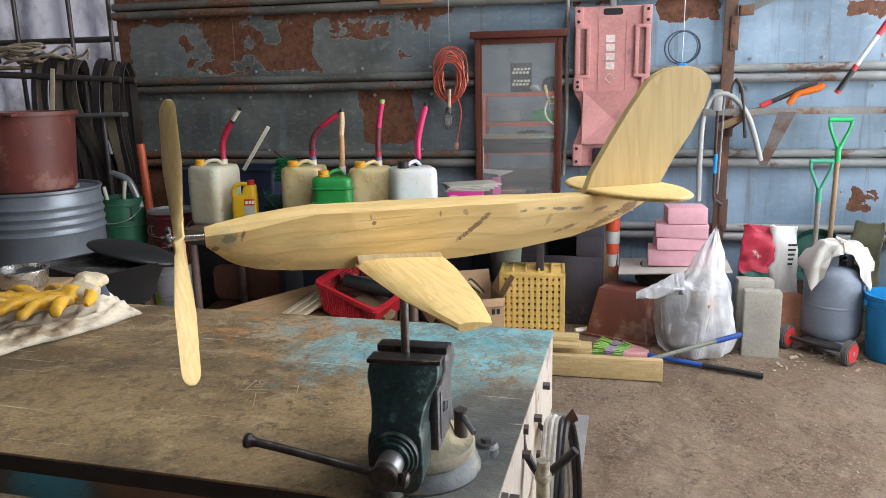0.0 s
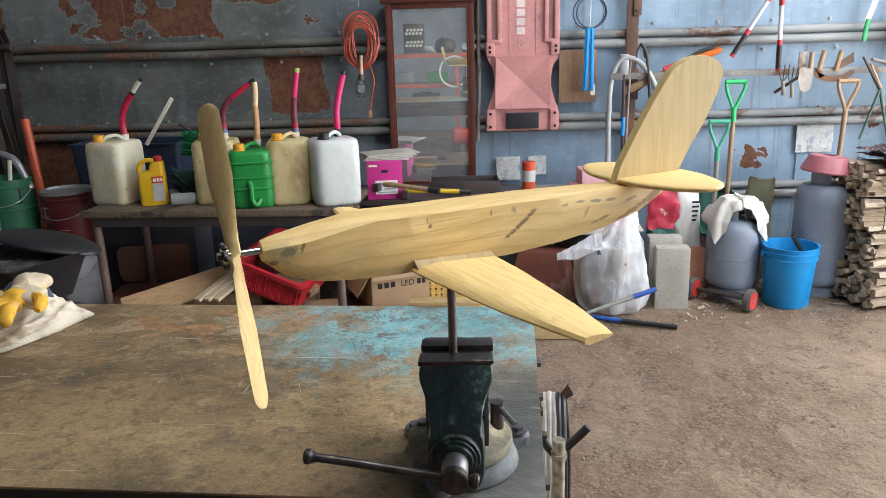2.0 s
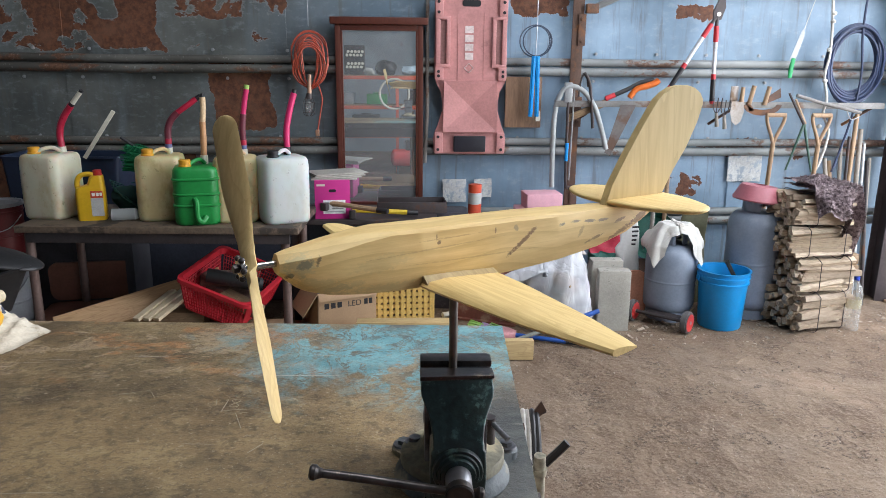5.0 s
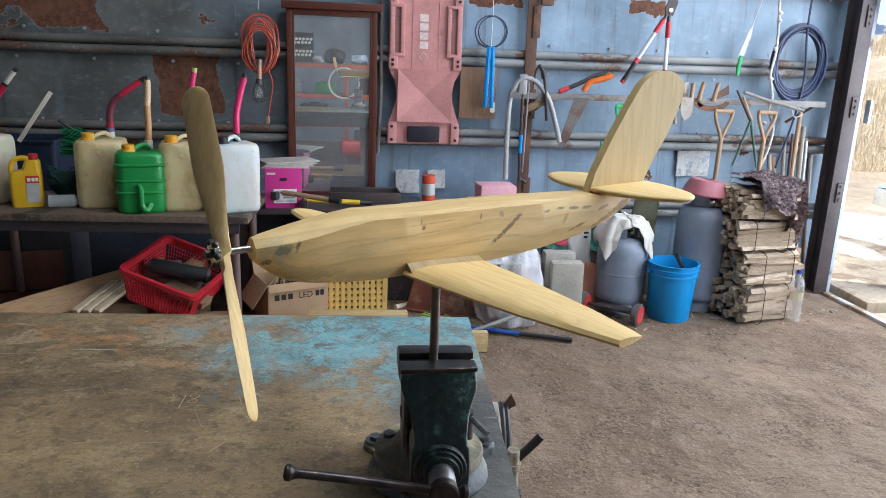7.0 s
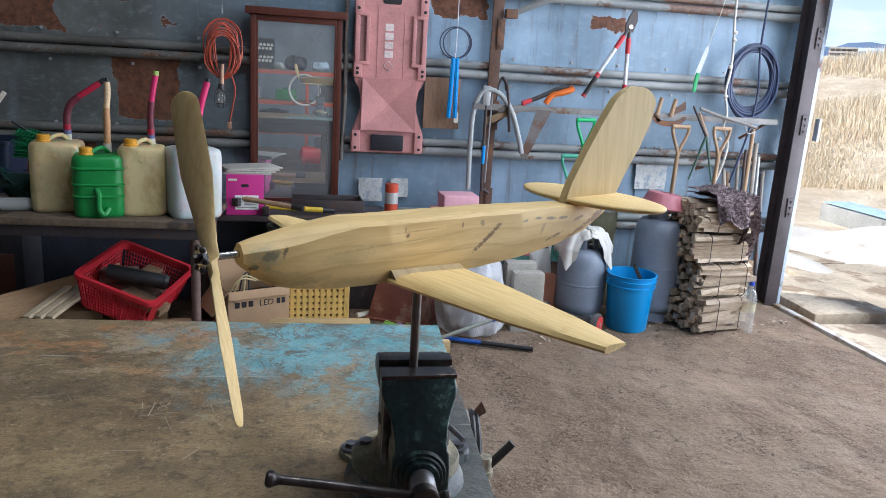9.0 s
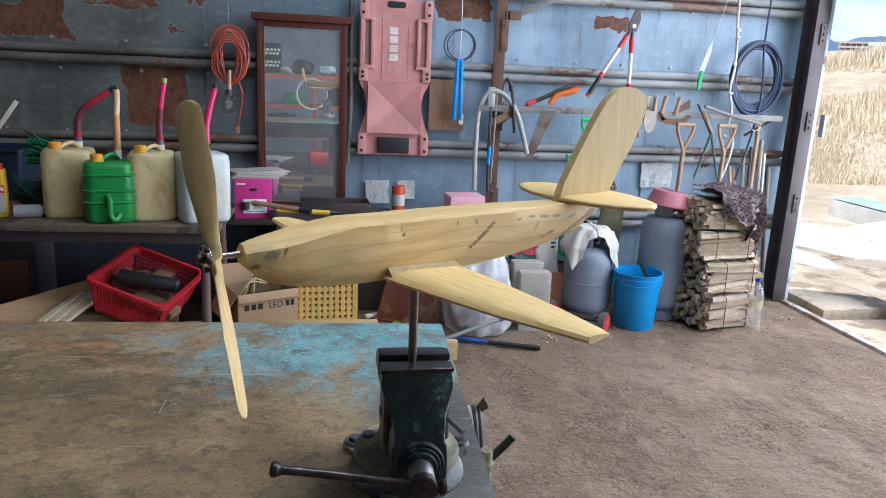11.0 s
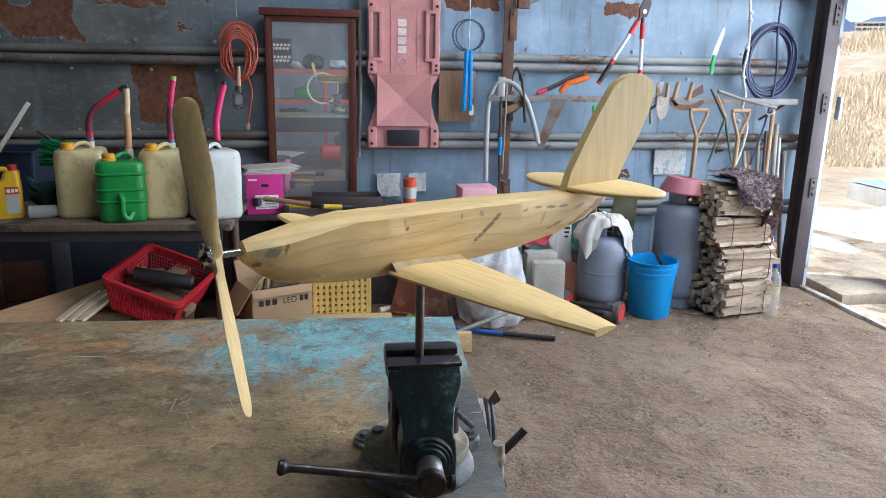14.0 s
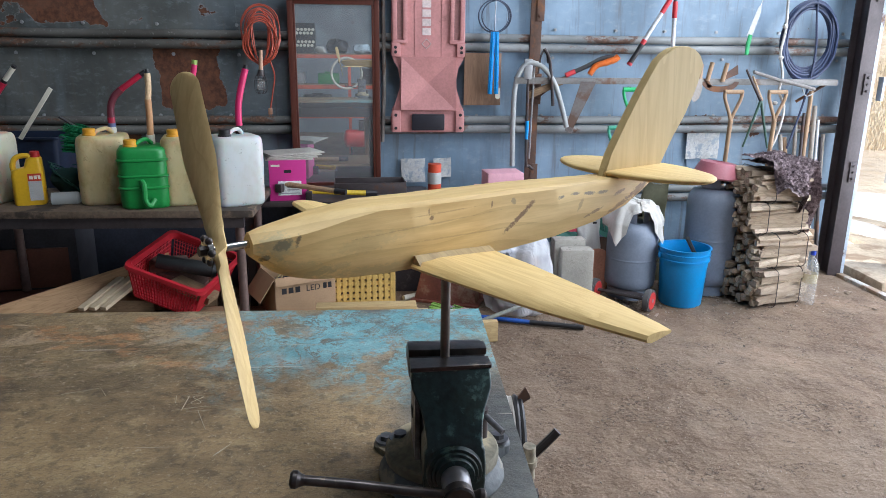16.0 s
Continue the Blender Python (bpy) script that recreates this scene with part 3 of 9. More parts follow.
WHITE_CLOTH = plain("canvas", (0.60, 0.54, 0.43), 0.9, var=0.15, fine=160.0, bump=0.5, dirt=(0.34, 0.27, 0.18), dirt_at=0.53, dirt_scale=9.0)

# ---- the setting ----
WALL_Y, DOOR_X = 5.16, 3.07


def setting(name, bm, material, label, category, smooth=35):
    return solo(name, bm, material, label, category, kind="structure", smooth=smooth)


def build_ground():
    """One sheet: packed dirt in the shed, dry earth rising gently outside, out to the horizon."""
    def steps(a, b, n):
        return [a + (b - a) * k / n for k in range(n)]
    xs = [-400, -60, -15] + steps(-6.5, 6.5, 130) + steps(6.5, 30, 40) + [30, 60, 140, 400]
    ys = [-400, -60, -15] + steps(-4, 6, 100) + steps(6, 30, 40) + [30, 60, 140, 400]
    verts, faces = [], []
    for y in ys:
        for x in xs:
            near = max(abs(x), abs(y)) < 31
            z = 0.012 * noise.noise(Vector((x * 1.7, y * 1.7, 0))) + 0.006 * noise.noise(Vector((x * 6, y * 6, 3))) if near else 0.0
            if x > DOOR_X:
                z -= 0.12 * min(1.0, (x - DOOR_X) / 0.3)
                far = max(0.0, x + 0.8 * y - 17.0)
                z += min(2.6, far * 0.20) + 0.035 * max(0.0, far - 15.0) + (0.22 * noise.noise(Vector((x * 0.35, y * 0.35, 9))) if far and near else 0.0)
            verts.append((x, y, z))
    w = len(xs)
    for j in range(len(ys) - 1):
        for i in range(w - 1):
            a = j * w + i
            faces.append((a, a + 1, a + w + 1, a + w))
    me = bpy.data.meshes.new("ground")
    me.from_pydata(verts, [], faces)
    me.polygons.foreach_set("use_smooth", [True] * len(me.polygons))
    me.materials.append(DIRT)
    tagged(new("ground", me), "trodden brown dirt floor with grit and small stones", "floor", kind="structure")


build_ground()

# north wall: painted steel sheets on a frame of double girts
wall = tagged(new("wall_north"), "blue-grey painted sheet-metal wall with peeling rust", "wall", kind="structure")
seams = [-3.45, -2.55, -1.12, 0.80, 1.95, 3.13]
for a, b in zip(seams, seams[1:]):
    for lo, hi in ((-0.1, 0.57), (0.57, 1.06), (1.06, 1.59), (1.59, 2.10), (2.10, 6.2)):
        bm = bmesh.new()
        nx, nz = 10, 6
        grid = [[bm.verts.new((a + (b - a + 0.006) * i / nx, WALL_Y + 0.02 * noise.noise(Vector((a + (b - a) * i / nx * 2.1, 0, (lo + (hi - lo) * k / nz) * 2.1))), lo + (hi - lo + 0.008) * k / nz)) for i in range(nx + 1)] for k in range(nz + 1)]
        for r0, r1 in zip(grid, grid[1:]):
            for i in range(nx):
                bm.faces.new((r0[i], r0[i + 1], r1[i + 1], r1[i]))
        made = bmesh.ops.extrude_face_region(bm, geom=bm.faces[:])
        bmesh.ops.translate(bm, vec=(0, 0.02, 0), verts=[v for v in made["geom"] if isinstance(v, bmesh.types.BMVert)])
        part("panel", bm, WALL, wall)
for zc, top in ((0.575, 0.03), (1.06, 0.03), (1.59, 0.03), (2.12, 0.03)):
    for dz, r, y in ((0.032, 0.026, WALL_Y - 0.028), (-0.030, 0.029, WALL_Y - 0.034)):
        bm = bmesh.new()
        tube(bm, [(-3.45 + 0.65 * k, y + 0.004 * math.sin(k * 1.7), zc + dz + 0.003 * math.sin(k * 2.3)) for k in range(11)], r, 12)
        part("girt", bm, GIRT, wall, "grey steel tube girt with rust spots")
# brown flat column at x 0.8, and the bolted splice plate
bm = bmesh.new()
box(bm, (0.80, WALL_Y - 0.066, 3.05), (0.075, 0.012, 6.2), 0.003)
part("column", bm, RUSTY, wall, "rust-brown steel flat column")
for z in (0.7, 1.30, 1.83):
    bm = bmesh.new()
    box(bm, (0.825, WALL_Y - 0.078, z), (0.05, 0.01, 0.2), 0.003)
    for dz in (-0.07, 0.07):
        cyl(bm, (0.825, WALL_Y - 0.083, z + dz), (0.825, WALL_Y - 0.095, z + dz), 0.010, seg=6)
    part("splice_plate", bm, RUSTY, wall)
# screws with washers along the girts
screw = None
for z in (0.62, 1.12, 1.50, 1.68, 2.06):
    for k in range(16):
        x = -3.2 + 0.41 * k + 0.06 * math.sin(k * 5 + z * 9)
        if screw is None:
            bm = bmesh.new()
            cyl(bm, (0, 0, 0), (0, -0.006, 0), 0.011, seg=10)
            cyl(bm, (0, -0.006, 0), (0, -0.013, 0), 0.006, seg=6)
            screw = part("screw", bm, GALV, wall)
            ob = screw
        else:
            ob = new("screw", screw.data)
            ob.parent = wall
        ob.location = (x, WALL_Y - 0.012, z)

# corner post by the side door: an H section with an angle and a painted door track
post = tagged(new("door_post"), "dark brown steel H-section corner post", "post", kind="structure")
POST = plain("post_paint", (0.075, 0.062, 0.066), 0.5, 0.1, var=0.3, dirt=(0.11, 0.055, 0.035), dirt_at=0.62)
for c, s in (((3.045, 4.985, 3.05), (0.012, 0.14, 6.3)), ((3.045, 4.915, 3.05), (0.10, 0.012, 6.3)), ((3.045, 5.055, 3.05), (0.10, 0.012, 6.3))):
    bm = bmesh.new()
    box(bm, c, s, 0.002)
    part("flange", bm, POST, post)
bm = bmesh.new()
box(bm, (3.112, 4.945, 3.05), (0.026, 0.06, 6.3), 0.004)
part("door_track", bm, plain("track_paint", (0.50, 0.58, 0.68), 0.45, dirt=(0.14, 0.07, 0.04)), post, "pale blue painted door track")
for z in (0.75, 1.35, 1.95):
    bm = bmesh.new()
    box(bm, (3.06, 4.903, z), (0.05, 0.012, 0.14), 0.002)
    for dz in (-0.045, 0.0, 0.045):
        cyl(bm, (3.06, 4.897, z + dz), (3.06, 4.886, z + dz), 0.009, seg=6)
    part("bolt_plate", bm, POST, post)
bm = bmesh.new()
box(bm, (3.19, 4.93, 1.32), (0.02, 0.05, 0.16), 0.003)
part("latch", bm, GALV, post)

# walls that close the shed, ceiling, sill
STEEL_WALL = plain("inner_sheet", (0.23, 0.27, 0.30), 0.6, var=0.35, scale=2.0, dirt=(0.12, 0.06, 0.035), dirt_at=0.62, dirt_scale=2.5)
bm = bmesh.new()
box(bm, (-7.0, 0.7, 3.05), (0.1, 9.2, 6.3))
setting("wall_west", bm, STEEL_WALL, "grey sheet-metal side wall", "wall")
bm = bmesh.new()
box(bm, (-1.95, -3.85, 3.05), (10.2, 0.1, 6.3))
setting("wall_south", bm, STEEL_WALL, "grey sheet-metal wall with rust stains", "wall")
bm = bmesh.new()
box(bm, (3.08, 0.65, 5.35), (0.1, 9.1, 1.70))
box(bm, (3.08, -1.85, 2.2), (0.1, 4.0, 4.6))
setting("wall_east", bm, STEEL_WALL, "lintel over the wide side door", "wall")
bm = bmesh.new()
for c, s in (((-4.15, 0.7, 6.22), (5.9, 9.3, 0.08)), ((2.5, 0.7, 6.22), (1.4, 9.3, 0.08)), ((0.3, -1.775, 6.22), (3.0, 4.35, 0.08)), ((0.3, 3.675, 6.22), (3.0, 3.35, 0.08))):
    box(bm, c, s)
setting("ceiling", bm, STEEL_WALL, "grey sheet-metal roof", "ceiling")
bm = bmesh.new()
box(bm, (3.085, 0.9, -0.01), (0.05, 8.0, 0.05), 0.005)
setting("door_sill", bm, plain("sill_paint", (0.55, 0.54, 0.50), 0.7, dirt=(0.30, 0.22, 0.15), dirt_at=0.5), "pale steel sill of the side door", "sill")

# translucent sheeting in a frame of tubes, west of the painted wall
sheet_mat, t, s = nodes("translucent_sheet")
co = t.nodes.new("ShaderNodeTexCoord").outputs["Object"]
tone = blend(t, step_of(t, noise_of(t, co, 3.0, 5.0, 0.6, (1.3, 1, 0.9)), 0.38, 0.66), (0.27, 0.27, 0.30), (0.10, 0.095, 0.105))
tr = put(t, "ShaderNodeBsdfTranslucent")
t.links.new(tone, tr.inputs["Color"])
t.links.new(tr.outputs[0], t.nodes["Material Output"].inputs["Surface"])
bm = bmesh.new()
n = 60
rings_to_faces(bm, [[Vector((-6.95 + 3.5 * k / n, 5.24 + 0.02 * math.sin(k * 1.3), z)) for k in range(n + 1)] for z in (0.0, 0.85, 1.7, 2.5, 6.2)], closed=False, caps=False)
setting("window_1", bm, sheet_mat, "milky translucent sheeting stained with grime", "window")
bm = bmesh.new()
box(bm, (-5.2, 5.21, 0.54), (3.5, 0.03, 1.10))
setting("lower_cladding", bm, plain("dark_cladding", (0.05, 0.045, 0.042), 0.6, var=0.4, dirt=(0.09, 0.05, 0.03), dirt_at=0.55), "dark rusted sheet metal below translucent sheeting", "wall")
frame_bars = tagged(new("window_frame"), "dark steel tube frame across translucent sheeting", "frame", kind="structure")
for a, b, r in [((-6.9, 5.18, z), (-3.45, 5.18, z), 0.022) for z in (0.5, 1.22, 1.94, 2.6)] + [((x, 5.15, 0), (x, 5.15, 6.15), 0.017) for x in (-5.2, -4.75, -4.29, -3.83, -3.5)]:
    bm = bmesh.new()
    cyl(bm, a, b, r, seg=10)
    part("bar", bm, DARK_STEEL, frame_bars)

bm = bmesh.new()
box(bm, (0.3, 1.2, 6.28), (3.3, 1.9, 0.03), 0.004)
setting("window_2", bm, sheet_mat, "translucent sheet let into the roof", "window")

# outside: concrete apron, kerb block, far building, hills
APRON = plain("sandy_concrete", (0.52, 0.425, 0.305), 0.9, var=0.3, scale=2.2, fine=30.0, bump=0.8, dirt=(0.30, 0.215, 0.14), dirt_at=0.50, dirt_scale=2.6)
apron = tagged(new("pavement"), "cracked grey concrete apron outside the door", "pavement", kind="structure")
for x0, x1, y0, y1, z in ((3.2, 5.2, -3.0, 4.55, -0.035), (3.22, 3.9, 4.62, 5.6, 0.02), (3.95, 5.2, 4.62, 6.2, -0.02), (3.3, 6.3, 6.3, 7.6, -0.05)):
    bm = bmesh.new()
    box(bm, ((x0 + x1) / 2, (y0 + y1) / 2, z - 0.06), (x1 - x0, y1 - y0, 0.14), 0.012)
    bmesh.ops.subdivide_edges(bm, edges=bm.edges[:], cuts=3, use_grid_fill=True)
    rough_up(bm, 0.02, 0.3, int(x0 * 3))
    part("slab", bm, APRON, apron)
bm = bmesh.new()
box(bm, (0, 0, 0.15), (2.6, 0.5, 0.34), 0.02)
kerb = solo("kerb_block", bm, CONCRETE, "weathered concrete footing beside the apron", "kerb", at=(6.85, 7.75, -0.22), turn=90, kind="structure")
bm = bmesh.new()
box(bm, (0, 0, 0.345), (2.6, 0.42, 0.02), 0.006)
solo("blue_board", bm, plain("pale_blue_board", (0.45, 0.62, 0.75), 0.4), "pale blue board lying on the concrete footing", "board", at=(6.85, 7.75, -0.22), turn=90)
HILL = plain("far_hill", (0.24, 0.32, 0.45), 0.95, var=0.15, scale=0.01, fine=0.05, bump=0)
bm = bmesh.new()
ridge = [Vector((-100 + 12 * k, 620, 42 + 34 * abs(noise.noise(Vector((k * 0.13, 4.2, 0)))) + 4 * noise.noise(Vector((k * 0.6, 1, 0))))) for k in range(90)]
rings_to_faces(bm, [[Vector((p.x, p.y - 60, -3)) for p in ridge], ridge, [Vector((p.x, p.y + 60, -3)) for p in ridge]], closed=False, caps=False)
setting("backdrop", bm, HILL, "hazy blue hills on the horizon", "hills")

# pale sky low over the hills
pale_sky, t, s = nodes("pale_sky")
co = t.nodes.new("ShaderNodeTexCoord").outputs["Object"]
glow = put(t, "ShaderNodeEmission", Strength=1.15)
t.links.new(blend(t, step_of(t, noise_of(t, co, 0.004, 5.0, 0.6, (1, 1, 3)), 0.4, 0.7), (0.62, 0.74, 0.95), (0.88, 0.92, 1.0)), glow.inputs["Color"])
t.links.new(glow.outputs[0], t.nodes["Material Output"].inputs["Surface"])
bm = bmesh.new()
rings_to_faces(bm, [[Vector((1500 * math.cos(radians(15 + 5 * k)), 1500 * math.sin(radians(15 + 5 * k)), z)) for k in range(14)] for z in (-20, 120, 300, 520)], closed=False, caps=False)
setting("sky_backdrop", bm, pale_sky, "pale blue sky with thin cloud over the hills", "sky")

# ---- workbench, vise and wooden aeroplane ----
BENCH_Z = 0.971


def build_bench():
    """Bench with its far right top corner as the near end of its frame; local x runs to the west, negative."""
    b = thing("workbench", "heavy steel-topped workbench with worn turquoise paint", "workbench", (-0.178, 1.045, 0), -3.4)
    L, D, z = 2.1, 0.795, BENCH_Z
    scored = plain("scored_steel", (0.34, 0.29, 0.20), 0.6)
    bm = bmesh.new()
    box(bm, (-L / 2 + 0.0095, D / 2, z - 0.0025), (L + 0.019, D, 0.005), 0.0012)
    part("steel_top", bm, BENCH, b, "scuffed brown steel plate with turquoise paint")
    # figures scratched into the plate
    home = Matrix.Rotation(radians(3.4), 4, "Z") @ Matrix.Translation((0.178, -1.045, 0))
    eight = [(0.0105 * math.sin(2 * k * math.tau / 24) * 0.8 - 0.680, 1.427 + 0.016 * math.cos(k * math.tau / 24)) for k in range(25)]
    for line in (((-0.719, 1.446), (-0.714, 1.416)), ((-0.711, 1.446), (-0.696, 1.443), (-0.699, 1.39)), eight, ((-0.715, 1.391), (-0.68, 1.399), (-0.64, 1.402)), ((-0.670, 1.384), (-0.647, 1.322)), ((-0.69, 1.385), (-0.65, 1.387)), ((-0.60, 1.43), (-0.59, 1.395)), ((-0.92, 1.47), (-0.86, 1.49), (-0.84, 1.455)), ((-0.62, 1.24), (-0.60, 1.27))):
        bm = bmesh.new()
        tube(bm, [home @ Vector((px, py, z)) for px, py in line], 0.0007, 5)
        part("scratch_mark", bm, scored, b)
    edge = plain("bench_edge", (0.035, 0.03, 0.028), 0.5, 0.4, dirt=(0.12, 0.07, 0.04))
    blue = bench_rail()
    for c, s, mat, nm in (((-L / 2, 0.004, z - 0.019), (L, 0.008, 0.028), edge, "front_angle"), ((-L / 2, D - 0.004, z - 0.030), (L, 0.008, 0.050), edge, "rear_angle"),
                          ((-L / 2, 0.014, z - 0.058), (L - 0.04, 0.016, 0.050), blue, "front_rail"), ((-L / 2, D - 0.03, z - 0.11), (L - 0.04, 0.03, 0.10), edge, "rear_rail")):
        bm = bmesh.new()
        box(bm, c, s, 0.002)
        part(nm, bm, mat, b)
    side = plain("limed_side_board", (0.36, 0.32, 0.275), 0.75, var=0.25, scale=5.0, fine=60.0, stretch=(1.0, 1.0, 0.35), dirt=(0.22, 0.16, 0.115), dirt_at=0.54, dirt_scale=7.0, bump=0.5)
    for k, (z0, z1) in enumerate(((z - 0.20, z - 0.014), (z - 0.42, z - 0.21))):
        bm = bmesh.new()
        box(bm, (0.006, D / 2, (z0 + z1) / 2), (0.022, D - 0.01, z1 - z0), 0.003)
        part("side_board", bm, side, b, "whitewashed board on the bench end")
    for x in (-0.05, -L + 0.05):
        for y in (0.05, D - 0.05):
            bm = bmesh.new()
            box(bm, (x, y, z / 2 - 0.01), (0.07, 0.07, z - 0.03), 0.004)
            part("leg", bm, blue if y < D / 2 else edge, b)
    bm = bmesh.new()
    box(bm, (-L / 2, D / 2, 0.28), (L - 0.1, D - 0.1, 0.03), 0.004)
    part("lower_shelf", bm, OLD_WOOD, b)
    for y, zz in ((0.16, 0.90), (0.30, 0.905), (0.46, 0.90), (0.6, 0.91), (0.12, 0.82), (0.5, 0.80)):
        bm = bmesh.new()
        cyl(bm, (0.016, y, zz), (0.032, y, zz), 0.009, seg=6)
        part("bolt", bm, DARK_STEEL, b)
    # bent rod hooks along the end, the far one with a flat blade, the others sleeved in rubber hose
    back = Matrix.Rotation(radians(3.4), 4, "Z") @ Matrix.Translation((0.178, -1.045, 0))
    for y, pts in ((1.57, ((-0.142, 0.917), (-0.139, 0.873), (-0.118, 0.842), (-0.095, 0.838), (-0.073, 0.860), (-0.050, 0.873))), (1.36, ((-0.146, 0.945), (-0.139, 0.90), (-0.120, 0.866), (-0.105, 0.857), (-0.075, 0.885), (-0.050, 0.912))), (1.13, ((-0.158, 0.945), (-0.152, 0.90), (-0.135, 0.866), (-0.12, 0.857), (-0.09, 0.885), (-0.065, 0.91)))):
        bm = bmesh.new()
        tube(bm, curve([back @ Vector((px, y, pz)) for px, pz in pts], 6), 0.0052, 8)
        hook = part("hook", bm, DARK_STEEL, b, "bent black steel rod hook")
        bm = bmesh.new()
        cyl(bm, back @ Vector((pts[0][0] - 0.006, y, pts[0][1])), back @ Vector((pts[0][0] + 0.012, y, pts[0][1])), 0.010, seg=6)
        part("nut", bm, DARK_STEEL, hook)
        bm = bmesh.new()
        if y > 1.5:
            for v in prism(bm, [(-0.074, 0.852), (-0.048, 0.874), (-0.060, 0.897), (-0.074, 0.876)], 1.565, 1.569, "y").verts:
                v.co = back @ v.co
            part("blade", bm, RUSTY, hook)
        else:
            tube(bm, curve([back @ Vector((px, y, pz)) for px, pz in pts[1:]], 6), 0.0082, 10)
            part("rubber_sleeve", bm, BLACK, hook)
    return b


build_bench()


def loft(bm, rows, soft=0.004):
    """A casting from levels of z, half width, front y and back y, with rounded upright corners."""
    rings = []
    for z, w, y0, y1 in rows:
        rings.append([Vector((x, y, z)) for x, y in rounded(2 * w, y1 - y0, min(soft, w * 0.4, (y1 - y0) * 0.4), 3, 0.0, (y0 + y1) / 2)])
    return rings_to_faces(bm, rings)


def build_vise():
    v = thing("bench_vise", "old dark green bench vise with worn steel jaws", "vise", (-0.284, 1.085, BENCH_Z), -1.0)
    # flared round foot, with the turning plate and its bolts on it
    bm = bmesh.new()
    lathe(bm, [(0.089, 0.0), (0.091, 0.004), (0.090, 0.010), (0.082, 0.026), (0.078, 0.029)], 56, (0.0, 0.075, 0))
    rough_up(bm, 0.0006, 0.012, 3)
    part("foot", bm, VISE_GREY, v, "dusty dark grey cast foot")
    bm = bmesh.new()
    lathe(bm, [(0.079, 0.029), (0.0815, 0.031), (0.0815, 0.043), (0.079, 0.0465), (0.058, 0.050), (0.050, 0.056), (0.044, 0.072), (0.040, 0.078)], 56, (0.0, 0.075, 0))
    rough_up(bm, 0.0006, 0.012, 5)
    part("swivel_plate", bm, VISE_DUSTY, v, "olive-grey cast turning plate, dusty on top")
    for px, py, up in ((-0.059, 0.100, 0.0260), (-0.078, 0.150, -0.006), (-0.028, -0.012, 0.0), (0.092, 0.130, 0.0)):
        p = Vector((px, py, 0))
        if up < 0.02:
            bm = bmesh.new()
            lathe(bm, [(0.0185, 0.0), (0.0195, 0.003), (0.0195, 0.014 + up), (0.016, 0.0185 + up)], 24, p)
            way = Vector((-px, 0.075 - py, 0)) * 0.45
            side = Vector((-way.y, way.x, 0)).normalized()
            prism(bm, [(q.x, q.y) for q in (p + side * 0.019, p + way + side * 0.028, p + way - side * 0.028, p - side * 0.019)], 0.0, 0.016 + up, "z")
            part("lug", bm, VISE_DUSTY if px < -0.05 else VISE_GREY, v)
        bm = bmesh.new()
        cyl(bm, p + Vector((0, 0, 0.0185 + up)), p + Vector((0, 0, 0.0215 + up)), 0.0175, 0.0165, 24)
        cyl(bm, p + Vector((0, 0, 0.0215 + up)), p + Vector((0, 0, 0.0285 + up)), 0.0100, seg=6)
        part("bolt", bm, VISE_REAR, v)
    # fixed rear body with its jaw
    bm = bmesh.new()
    loft(bm, [(0.207, 0.0505, 0.024, 0.076), (0.196, 0.0515, 0.022, 0.080), (0.182, 0.0510, 0.020, 0.088), (0.165, 0.0460, 0.014, 0.098), (0.145, 0.0410, 0.008, 0.108), (0.110, 0.0385, 0.002, 0.118), (0.070, 0.0400, -0.002, 0.122)])
    part("rear_body", bm, VISE_REAR, v, "worn grey casting of the fixed jaw")
    bm = bmesh.new()
    box(bm, (0.0005, 0.0365, 0.2115), (0.1030, 0.0250, 0.0095), 0.0008)
    part("rear_jaw", bm, VISE_STEEL, v, "dark worn steel jaw plate")
    # guide cheeks beside the slide, each with a dark slot and raised letters that cannot be read
    for sx in (-1, 1):
        bm = bmesh.new()
        for y0, y1 in ((-0.008, 0.006), (0.013, 0.064)):
            box(bm, (sx * 0.0415, (y0 + y1) / 2, 0.118), (0.007, y1 - y0, 0.086), 0.0015)
        for z0 in (0.0775, 0.1585):
            box(bm, (sx * 0.0413, 0.028, z0), (0.0064, 0.070, 0.010), 0.0012)
        cheek = part("guide_cheek", bm, VISE_REAR, v)
        for k in range(4):
            bm = bmesh.new()
            box(bm, (sx * 0.0455, 0.026 + 0.009 * k, 0.126 - 0.003 * k), (0.0016, 0.0042, 0.016 if k != 3 else 0.012), 0.0005)
            part("raised_mark", bm, VISE_GREY, cheek)
    # sliding front body: wide head, narrow waist, leaning forward down to the screw block
    bm = bmesh.new()
    loft(bm, [(0.207, 0.0498, -0.0220, 0.005), (0.202, 0.0500, -0.0235, 0.005), (0.194, 0.0508, -0.0280, 0.005), (0.186, 0.0500, -0.0325, 0.004), (0.177, 0.0455, -0.0400, 0.003), (0.166, 0.0400, -0.0500, 0.000), (0.152, 0.0362, -0.0605, -0.006), (0.138, 0.0345, -0.0690, -0.014), (0.128, 0.0345, -0.0735, -0.020), (0.124, 0.0372, -0.0745, -0.022),
              (0.105, 0.0385, -0.0770, -0.024), (0.080, 0.0385, -0.0770, -0.024), (0.062, 0.0370, -0.0755, -0.024), (0.048, 0.0310, -0.0730, -0.024), (0.040, 0.0220, -0.0700, -0.026)], 0.0035)
    rough_up(bm, 0.0005, 0.010, 8)
    part("front_body", bm, VISE_GREEN, v, "dark green painted casting with chipped paint", smooth=40)
    bm = bmesh.new()
